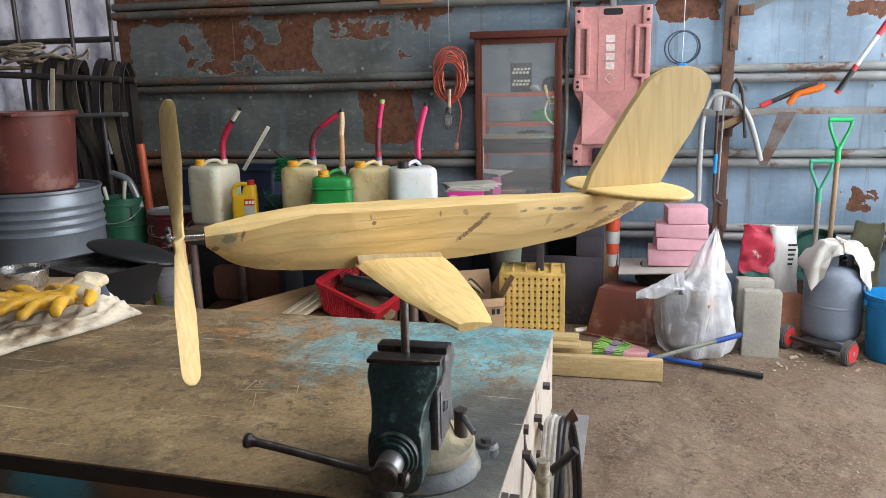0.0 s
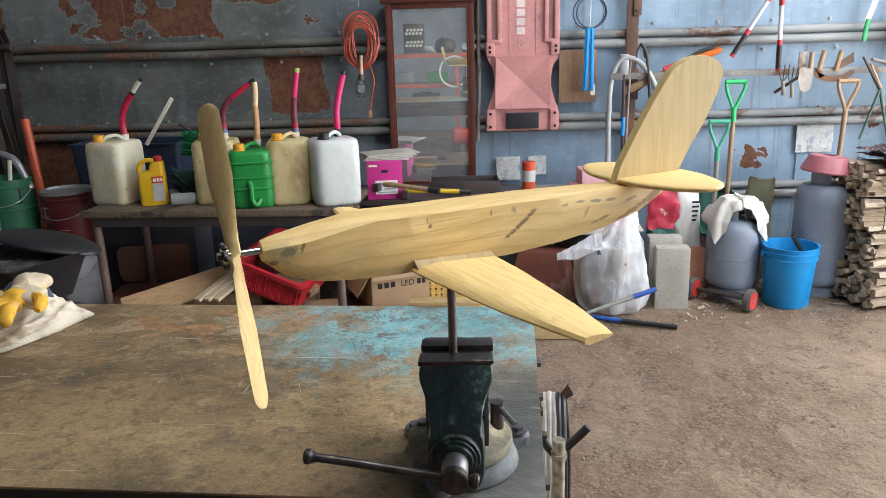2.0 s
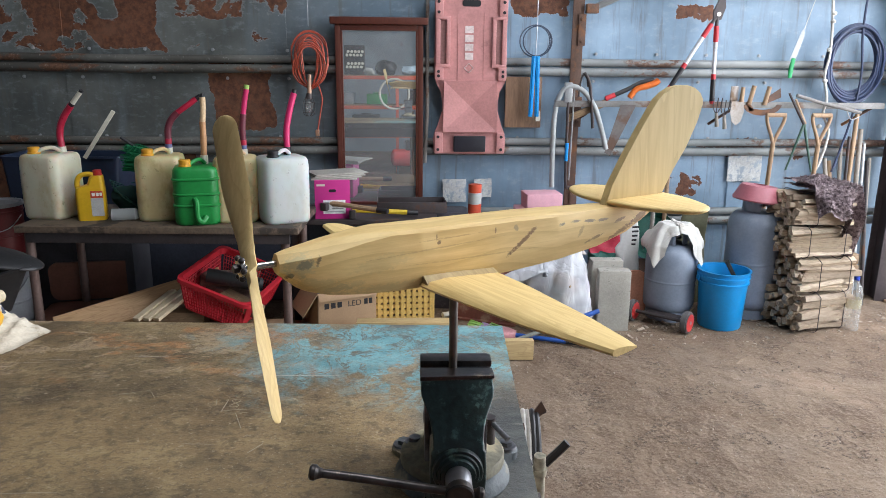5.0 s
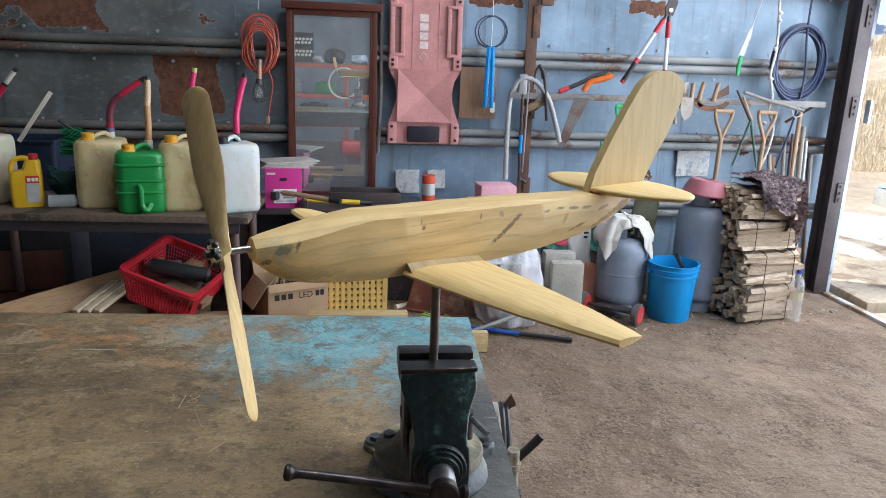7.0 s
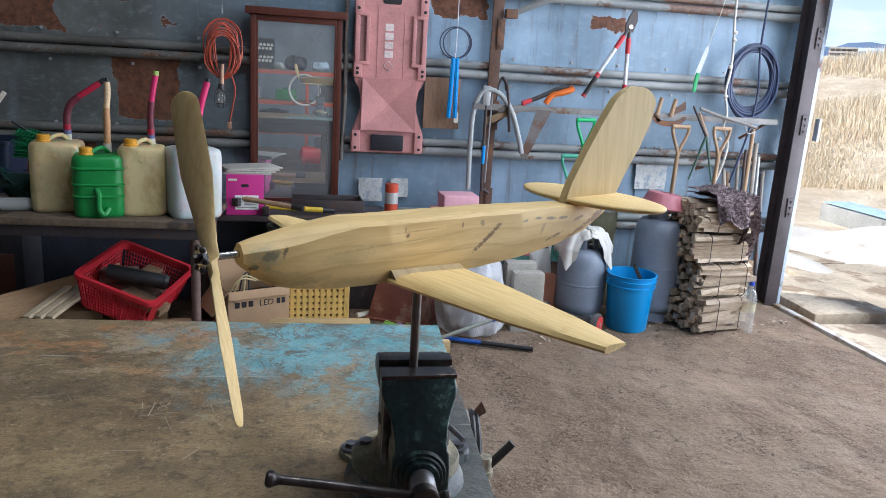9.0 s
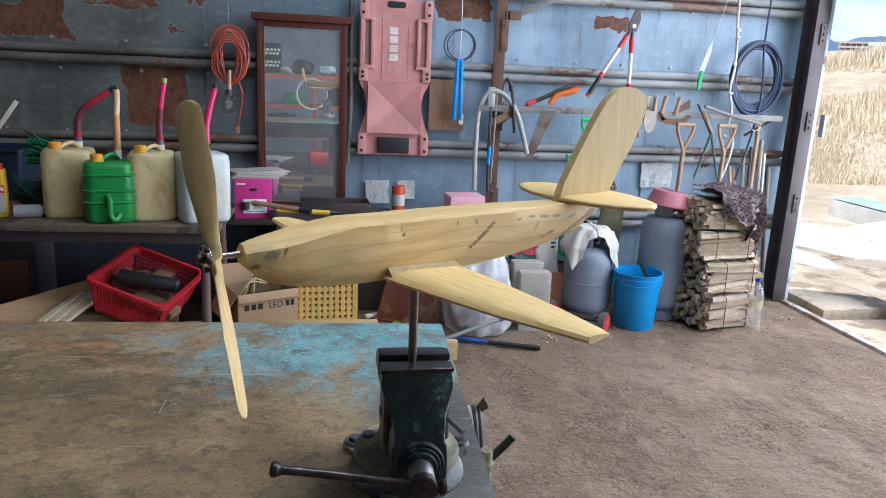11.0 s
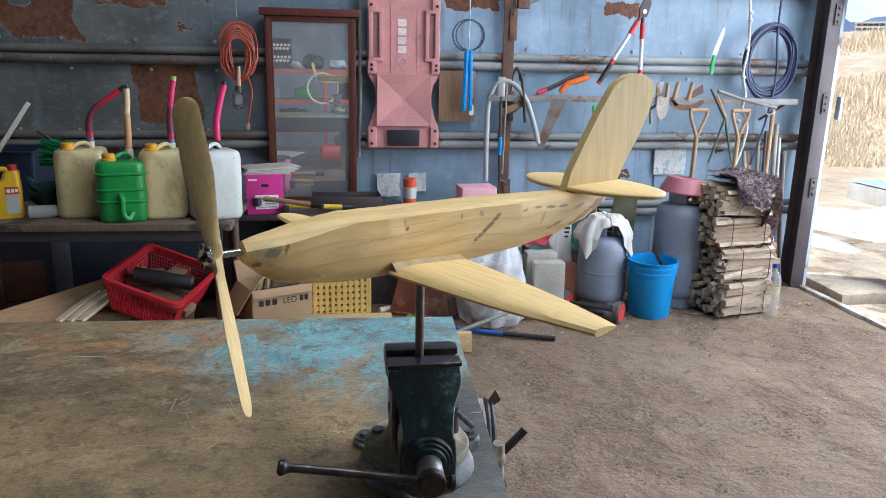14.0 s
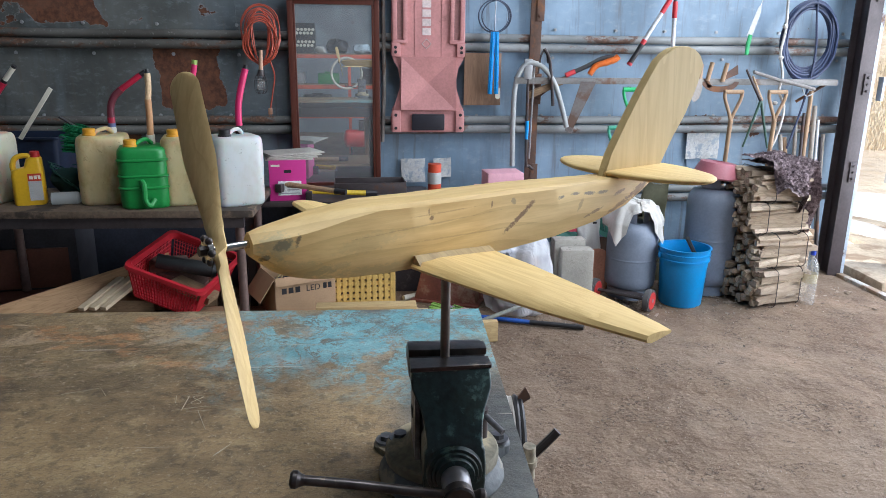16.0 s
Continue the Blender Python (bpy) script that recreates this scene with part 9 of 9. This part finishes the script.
for at, s, mat, lab in (((-4.55, 4.92, 1.80), (0.26, 0.12, 0.075), plain("brown_sack", (0.16, 0.12, 0.075), 0.85), "slumped brown sack on the shelf"), ((-4.60, 4.94, 1.89), (0.24, 0.11, 0.07), BLACK, "slumped black bag on the shelf")):
    bm = bmesh.new()
    ball(bm, (0, 0, 0), 1.0, s, 18)
    rough_up(bm, 0.025, 0.10, 6)
    solo("sack", bm, mat, lab, "sack", at)
bm = bmesh.new()
for y in (0, 0.035):
    cyl(bm, (-0.35, y, 0), (0.28, y - 0.02, 0.008), 0.017, seg=12)
solo("pipe_pair", bm, plain("dull_pipe", (0.14, 0.14, 0.135), 0.4, 0.4), "pair of dull steel pipes lying crosswise", "pipe", (-3.50, 4.80, 1.395))
bm = bmesh.new()
cyl(bm, (-3.75, 4.82, 0.0), (-3.72, 4.83, 1.40), 0.02, seg=10)
cyl(bm, (-3.42, 4.83, 0.0), (-3.42, 4.83, 1.38), 0.016, seg=10)
solo("pipe_props", bm, DARK_STEEL, "dark upright props carrying the pipes", "prop")


def build_grill():
    g = thing("charcoal_grill", "black charcoal grill with its lid tilted aside", "grill", (-1.93, 2.65, 0), -24)
    blk = plain("grill_enamel", (0.010, 0.010, 0.011), 0.5, var=0.3, dirt=(0.05, 0.045, 0.04), dirt_at=0.6)
    bm = bmesh.new()
    rings_to_faces(bm, [[Vector((x, y, z)) for x, y in rounded(w, d, 0.02, 3)] for z, w, d in ((0.73, 0.28, 0.20), (0.735, 0.30, 0.22), (0.885, 0.40, 0.31), (0.895, 0.42, 0.33), (0.895, 0.385, 0.295), (0.80, 0.33, 0.25))])
    part("bowl", bm, blk, g)
    bm = bmesh.new()
    cloth(bm, 0.36, 0.27, 20, 14, lambda x, y: (x, y, 0.875 + 0.016 * noise.noise(Vector((x * 30, y * 30, 3)))), 0.01)
    part("ash_bed", bm, plain("ash_and_coal", (0.040, 0.038, 0.037), 0.95, var=0.8, scale=25.0, dirt=(0.26, 0.25, 0.24), dirt_at=0.6, dirt_scale=18.0), g, "grey ash over charcoal")
    lid = bmesh.new()
    m = pose(0.03, 0.12, 0.915, -5, 11, 20)
    rings_to_faces(lid, [[m @ Vector((0.20 * k * math.cos(radians(7.5 * i)), 0.125 * k * math.sin(radians(7.5 * i)), z)) for i in range(48)] for k, z in ((0.985, -0.006), (1.0, -0.004), (1.0, 0.002), (0.975, 0.006), (0.90, 0.013), (0.75, 0.023), (0.5, 0.032), (0.2, 0.036))])
    part("lid", lid, blk, g, "black domed lid", smooth=50)
    for x in (-0.15, 0.15):
        for y in (-0.1, 0.1):
            bm = bmesh.new()
            cyl(bm, (x * 1.15, y * 1.15, 0.004), (x * 0.8, y * 0.8, 0.76), 0.012, seg=8)
            part("leg", bm, blk, g)
    bm = bmesh.new()
    box(bm, (0.06, -0.01, 0.55), (0.34, 0.24, 0.30), 0.01)
    part("ash_box", bm, blk, g)
    bm = bmesh.new()
    tube(bm, curve([(0.20, -0.15, 0.78), (0.25, -0.19, 0.77), (0.27, -0.19, 0.70), (0.25, -0.17, 0.64)], 5), 0.006, 6)
    part("handle", bm, CHROME, g)


build_grill()

# on the far end of the bench: canvas, gloves, a board with a pan
def build_canvas():
    """Local y runs along the cloth's straight edge."""
    bm = bmesh.new()
    def lie(x, y):
        wave = noise.noise(Vector((x * 7, y * 5, 2)))
        ridge = 0.55 * (1 - min(1.0, 3.2 * abs(noise.noise(Vector((x * 10 + 1.6 * wave, y * 4.5, 8)))))) + 0.35 * (1 - min(1.0, 3.0 * abs(noise.noise(Vector((x * 17, y * 13 + wave, 4))))))
        tuck = 0.060 * math.exp(-((x - 0.05) / 0.06) ** 2 - ((y - 0.16) / 0.07) ** 2) + 0.040 * math.exp(-((x + 0.10) / 0.10) ** 2 - ((y - 0.05) / 0.12) ** 2)
        roll = 0.007 * math.exp(-((x - 0.13 - 0.03 * math.sin(y * 14)) / 0.022) ** 2) * (0.6 + 0.5 * math.sin(y * 9))
        fade = min(1.0, max(0.0, (0.20 - x) / 0.035))
        ex = x + 0.020 * noise.noise(Vector((y * 9, 3, 1))) + 0.030 * math.sin(y * 8 + 0.4)
        return (ex, y + 0.018 * noise.noise(Vector((x * 9, 7, 1))), 0.0065 + fade * (0.013 * ridge + 0.005 * (1 - min(1.0, 4.0 * abs(noise.noise(Vector((x * 24 + y * 9, y * 14, 3)))))) + tuck * 0.75) + max(0.0, roll) + 0.004 * abs(noise.noise(Vector((x * 30, y * 30, 5)))))
    cloth(bm, 0.40, 0.42, 90, 100, lie, 0.004)
    cl = thing("canvas_cloth", "grubby cream canvas cloth heaped on the bench", "cloth", (-1.475, 1.69, BENCH_Z), -17)
    part("sheet", bm, WHITE_CLOTH, cl, smooth=80)
    bm = bmesh.new()
    tube(bm, curve([(0.01, 0.13, 0.055), (0.035, 0.165, 0.088), (0.075, 0.185, 0.082), (0.10, 0.19, 0.045), (0.105, 0.19, 0.02)], 6), 0.016, 10, flat=0.35)
    part("navy_band", bm, plain("navy_band_cloth", (0.045, 0.055, 0.085), 0.85, fine=200.0), cl, "dark navy cloth band")


build_canvas()


def build_glove(at, turn, flip=1):
    g = thing("work_glove", "yellow-palmed cotton work glove, soiled", "glove", at, turn, "pair of work gloves")
    g.scale = (1.15, 1.15, 1.15)
    yel = plain("yellow_rubber", (0.60, 0.33, 0.018), 0.7, var=0.3, dirt=(0.45, 0.28, 0.10), dirt_at=0.52, dirt_scale=30.0) if "yellow_rubber" not in bpy.data.materials else bpy.data.materials["yellow_rubber"]
    knit = plain("dirty_knit", (0.54, 0.46, 0.32), 0.9, var=0.25, fine=220.0, bump=0.8, dirt=(0.62, 0.38, 0.05), dirt_at=0.55, dirt_scale=26.0) if "dirty_knit" not in bpy.data.materials else bpy.data.materials["dirty_knit"]
    bm = bmesh.new()
    ball(bm, (0, 0, 0.024), 1.0, (0.058, 0.044, 0.016), 28)
    rough_up(bm, 0.010, 0.03, 3)
    part("palm", bm, yel, g)
    bm = bmesh.new()
    tube(bm, curve([(0.03, 0, 0.024), (0.07, 0.01, 0.034), (0.115, 0.012, 0.030)], 5), [0.030, 0.030, 0.031, 0.033, 0.034, 0.036, 0.036, 0.035, 0.031, 0.022, 0.009], 24, flat=0.50)
    rough_up(bm, 0.013, 0.022, 5)
    part("cuff", bm, knit, g, smooth=80)
    rnd = random.Random(int(turn))
    for k in range(4):
        a = radians(-26 + 17 * k + rnd.uniform(-8, 8))
        L = (0.095, 0.115, 0.112, 0.09)[k]
        bm = bmesh.new()
        s = Vector((-0.035, 0.021 * (1.5 - k), 0.024))
        e = s + Vector((-L * math.cos(a), -L * math.sin(a), rnd.uniform(-0.016, -0.002)))
        m = s.lerp(e, 0.55) + Vector((0, 0, rnd.uniform(0.006, 0.020)))
        line = curve([s, m, e], 7)
        tube(bm, line, [0.0150 - 0.0032 * (i / 14) ** 2 + 0.0011 * math.sin(i * 2.1 + k) if i < 13 else (0.0105 if i == 13 else 0.005) for i in range(15)], 16, flat=0.78)
        rough_up(bm, 0.0034, 0.018, k + 3)
        part("finger", bm, yel, g, smooth=80)
    bm = bmesh.new()
    tube(bm, curve([(0.02, flip * 0.035, 0.024), (-0.01, flip * 0.075, 0.03), (-0.045, flip * 0.09, 0.02)], 5), [0.013] * 6 + [0.0125, 0.012, 0.011, 0.009, 0.005], 10)
    rough_up(bm, 0.0022, 0.03, 9)
    part("thumb", bm, yel, g)


build_glove((-1.395, 1.705, BENCH_Z + 0.040), 12, 1)
build_glove((-1.335, 1.715, BENCH_Z + 0.052), 84, -1)
bm = bmesh.new()
box(bm, (0, 0, 0.010), (0.28, 0.54, 0.02), 0.003)
solo("short_board", bm, OLD_WOOD, "short brown board under a pan on the bench", "board", (-1.715, 1.80, BENCH_Z + 0.002), 7)
bm = bmesh.new()
lathe(bm, [(0.02, 0.002), (0.066, 0.002), (0.072, 0.01), (0.074, 0.048), (0.079, 0.05), (0.079, 0.054), (0.070, 0.054), (0.068, 0.012), (0.02, 0.010)], 36)
pan = thing("steel_pan", "small steel pan with a burnt inside", "pan", (-1.69, 1.965, BENCH_Z + 0.0225))
part("bowl", bm, CHROME, pan)
bm = bmesh.new()
cyl(bm, (0, 0, 0.012), (0, 0, 0.040), 0.0688, seg=30)
part("crust", bm, BLACK, pan, "burnt black crust")
bm = bmesh.new()
box(bm, (0, 0, 0.008), (0.10, 0.14, 0.016), 0.002)
solo("steel_offcut", bm, DARK_STEEL, "dark steel plate offcut lying on a board", "plate", (-1.68, 1.72, BENCH_Z + 0.0225), 20)

# ---- behind the camera, seen in the mirror ----
def build_rack():
    r = thing("steel_rack", "orange steel rack with shelves of tools", "rack", (-0.65, -1.25, 0), 0)
    org = plain("orange_rack_paint", (0.52, 0.085, 0.035), 0.5)
    for x in (-0.95, 0.22, 1.2):
        for y in (-0.2, 0.2):
            bm = bmesh.new()
            box(bm, (x, y, 0.70), (0.045, 0.045, 1.40), 0.003)
            part("upright", bm, org, r)
    for z in (0.55, 0.97, 1.40):
        for y in (-0.2, 0.2):
            bm = bmesh.new()
            box(bm, (0.125, y, z), (2.15, 0.03, 0.05), 0.003)
            part("beam", bm, org, r)
        bm = bmesh.new()
        box(bm, (0.125, 0, z + 0.032), (2.1, 0.38, 0.014), 0.002)
        part("shelf", bm, OLD_WOOD, r)


build_rack()


def build_tube_box():
    b = thing("tube_box", "black box with rows of white tube ends", "box", (-1.06, -1.30, 1.43), 0)
    bm = bmesh.new()
    box(bm, (0, 0, 0.22), (0.30, 0.25, 0.42), 0.004)
    part("case", bm, BLACK, b)
    rnd = random.Random(1)
    for z in (0.12, 0.17, 0.29, 0.34):
        for k in range(5):
            bm = bmesh.new()
            x = -0.105 + 0.052 * k + (0.02 if z in (0.17, 0.34) else 0)
            cyl(bm, (x, 0.10, z), (x, 0.15, z), 0.021, seg=14)
            part("tube_end", bm, PALE, b)


build_tube_box()
for at, s, mat, lab, nm in (((-0.73, -1.22, 1.012), (0.30, 0.18, 0.15), CAN_GREEN, "green steel toolbox on the rack", "toolbox"), ((-1.2, -1.25, 1.012), (0.25, 0.2, 0.16), GALV, "grey drawer box on the rack", "drawer_box"), ((-0.10, -1.25, 1.012), (0.3, 0.2, 0.22), DARK_STEEL, "dark machine part on the rack", "machine_part"), ((-0.9, -1.25, 0.592), (0.4, 0.25, 0.26), BLACK, "black case on the rack", "case"), ((-0.3, -1.22, 0.592), (0.28, 0.25, 0.2), plain("navy_case", (0.03, 0.07, 0.16), 0.5), "navy case on the rack", "case")):
    bm = bmesh.new()
    box(bm, (0, 0, s[2] / 2), s, 0.012)
    box(bm, (0, 0, s[2] + 0.012), (s[0] * 0.4, 0.02, 0.02), 0.006)
    solo(nm, bm, mat, lab, "box", at, 3)
# clutter heaped on the rack's top
for nm, lab, cat, at, size, mat in (("tool_bag", "slumped black tool bag on the steel rack", "bag", (-0.60, -1.24, 1.439), (0.17, 0.12, 0.11), BLACK),
                                    ("rag_heap", "heap of pale blue rags on the steel rack", "rags", (-0.24, -1.22, 1.439), (0.13, 0.11, 0.075), plain("pale_blue_rag", (0.42, 0.52, 0.58), 0.85, fine=150.0)),
                                    ("helmet_box", "drab dented tin box on the steel rack", "box", (0.10, -1.26, 1.439), (0.15, 0.12, 0.12), DARK_STEEL),
                                    ("rag_heap", "small grey rag on the steel rack", "rags", (-0.84, -1.20, 1.439), (0.08, 0.08, 0.05), plain("grey_rag", (0.42, 0.43, 0.40), 0.85, fine=150.0))):
    bm = bmesh.new()
    ball(bm, (0, 0, size[2] * 0.92), 1.0, size, 24)
    rough_up(bm, 0.035, 0.09, len(lab))
    rough_up(bm, 0.012, 0.03, len(lab) + 1)
    for v in bm.verts:
        v.co.z = max(0.0, v.co.z)
    solo(nm, bm, mat, lab, cat, at, 12)
bm = bmesh.new()
tube(bm, [(0.215 * math.cos(i * math.tau / 44), 0.0, 0.215 * math.sin(i * math.tau / 44)) for i in range(44)], 0.017, 8, loop=True)
solo("white_hoop", bm, PALE, "white plastic hoop hung on the rack", "hoop", (-0.47, -0.98, 1.17))
ac = thing("air_compressor", "small red air compressor on the floor", "compressor", (-0.25, -0.95, 0), 0)
bm = bmesh.new()
cyl(bm, (-0.22, 0, 0.24), (0.22, 0, 0.24), 0.13, seg=28)
ball(bm, (-0.22, 0, 0.24), 0.13, (0.5, 1, 1), 20)
ball(bm, (0.22, 0, 0.24), 0.13, (0.5, 1, 1), 20)
part("tank", bm, plain("compressor_red", (0.48, 0.025, 0.02), 0.35), ac)
bm = bmesh.new()
box(bm, (0.05, 0, 0.43), (0.22, 0.16, 0.14), 0.02)
part("motor", bm, DARK_STEEL, ac)
for x in (-0.17, 0.17):
    bm = bmesh.new()
    box(bm, (x, 0, 0.06), (0.03, 0.2, 0.115), 0.005)
    part("foot", bm, DARK_STEEL, ac)

# ---- outside the side door ----
straw, t, s = nodes("dry_grass")
co = t.nodes.new("ShaderNodeTexCoord").outputs["Object"]
tone = blend(t, step_of(t, noise_of(t, co, 1.2, 5.0), 0.3, 0.7), (0.70, 0.55, 0.36), (0.88, 0.76, 0.56))
rnd_tone = t.nodes.new("ShaderNodeNewGeometry").outputs["Random Per Island"]
t.links.new(blend(t, calc(t, "MULTIPLY", rnd_tone, 0.6), tone, (0.90, 0.82, 0.64)), s.inputs["Base Color"])
s.inputs["Roughness"].default_value = 0.9


def build_dry_grass():
    rng = np.random.default_rng(3)
    n = 60000
    d = 13.0 + 13.0 * rng.random(n) ** 1.2
    ang = np.radians(rng.uniform(40, 66, n))
    x, y = d * np.cos(ang), d * np.sin(ang)
    keep = (x + 0.8 * y) > 17.5
    x, y = x[keep], y[keep]
    z = np.minimum(2.6, np.maximum(0, x + 0.8 * y - 17.0) * 0.20) + 0.035 * np.maximum(0, x + 0.8 * y - 32.0) - 0.22
    h = 0.15 + 0.75 * rng.random(len(x)) * (0.45 + 0.55 * np.sin(x * 0.9) * np.cos(y * 0.7)) ** 2
    verts, faces = [], []
    for i in range(len(x)):
        a = rng.uniform(0, math.tau)
        dx, dy = 0.011 * math.cos(a), 0.011 * math.sin(a)
        lx, ly = rng.uniform(-0.07, 0.07, 2)
        b = len(verts)
        verts += [(x[i] - dx, y[i] - dy, z[i]), (x[i] + dx, y[i] + dy, z[i]), (x[i] + lx * 0.4 + dx * 0.7, y[i] + ly * 0.4 + dy * 0.7, z[i] + h[i] * 0.6), (x[i] + lx, y[i] + ly, z[i] + h[i])]
        faces += [(b, b + 1, b + 2), (b, b + 2, b + 3)]
    me = bpy.data.meshes.new("dry_grass")
    me.from_pydata(verts, [], faces)
    me.materials.append(straw)
    tagged(new("dry_grass", me), "tall straw-coloured dry grass on rough ground", "grass", kind="stuff")


build_dry_grass()

def build_far_house():
    b = thing("far_building", "unfinished pale concrete building far off", "building", (237, 298, 16.5), -40)
    b.scale = (0.55, 0.55, 0.55)
    pale = plain("far_concrete", (0.66, 0.60, 0.54), 0.9, var=0.1, bump=0)
    for z in (1.0, 4.4, 7.8):
        bm = bmesh.new()
        box(bm, (0, 0, z + 1.5), (34, 10, 1.3))
        part("storey_slab", bm, pale, b)
    for k in range(9):
        bm = bmesh.new()
        box(bm, (-16 + 4 * k, -4, 5.0), (0.8, 0.8, 9.5))
        part("pillar", bm, pale, b)
    bm = bmesh.new()
    box(bm, (0, 2, 5.0), (33, 5, 8.5))
    part("core", bm, plain("far_shadow", (0.40, 0.37, 0.35), 0.9, bump=0), b)


build_far_house()
shed = thing("far_shed", "long low white shed far across the field", "shed", (199, 226, 13.6), -40)
bm = bmesh.new()
box(bm, (0, 0, 1.5), (26, 6, 3.0))
part("wall", bm, plain("shed_white", (0.74, 0.74, 0.76), 0.7, var=0.08, bump=0), shed)
bm = bmesh.new()
prism(bm, [(-3.4, 2.9), (3.4, 2.9), (0, 4.2)], -13.4, 13.4, "x")
part("roof", bm, plain("shed_roof", (0.60, 0.66, 0.74), 0.6, var=0.08, bump=0), shed, "pale blue roof")


def build_mound():
    """Smooth pale spoil in two swells behind the apron, thinning out to the ground."""
    swells = ((4.05, 6.35, 0.55, 0.75, 0.20), (5.9, 6.9, 0.95, 0.65, 0.30), (5.0, 7.5, 1.3, 0.5, 0.16), (7.2, 6.6, 1.2, 0.8, 0.26))
    nx, ny = 90, 70
    rings = []
    for j in range(ny + 1):
        row = []
        for i in range(nx + 1):
            x, y = 3.25 + 5.5 * i / nx, 5.25 + 3.3 * j / ny
            wx, wy = x + 0.35 * noise.noise(Vector((x * 0.9, y * 0.9, 1))), y + 0.35 * noise.noise(Vector((x * 0.9, y * 0.9, 5)))
            z = max(h * math.exp(-((wx - cx) / sx) ** 2 - ((wy - cy) / sy) ** 2) for cx, cy, sx, sy, h in swells)
            z += 0.015 * noise.noise(Vector((x * 3, y * 3, 2)))
            edge = min(1.0, 4 * min(i / nx, 1 - i / nx, j / ny, 1 - j / ny))
            row.append(Vector((x, y, -0.135 + (z + 0.03) * edge)))
        rings.append(row)
    bm = bmesh.new()
    rings_to_faces(bm, rings, closed=False, caps=False)
    solo("cement_mound", bm, plain("pale_spoil", (0.64, 0.58, 0.50), 0.95, var=0.10, scale=2.0, fine=30.0, bump=0.4, dirt=(0.46, 0.38, 0.29), dirt_at=0.60, dirt_scale=2.5), "smooth pale heap of spoil behind the concrete apron", "heap", smooth=70)


build_mound()
for k, (x, y, s) in enumerate(((3.50, 5.62, 0.16), (3.36, 5.66, 0.10), (3.62, 5.72, 0.09), (3.42, 5.50, 0.07))):
    bm = bmesh.new()
    ball(bm, (0, 0, 0), 1.0, (s, s * 0.7, s * 0.5), 14)
    rough_up(bm, 0.25 * s, 0.5 * s, k)
    solo("rubble_stone", bm, CONCRETE, "broken lump of concrete beside the door post", "stone", (x, y, -0.03), 40 * k, "rubble by the door post", smooth=25)
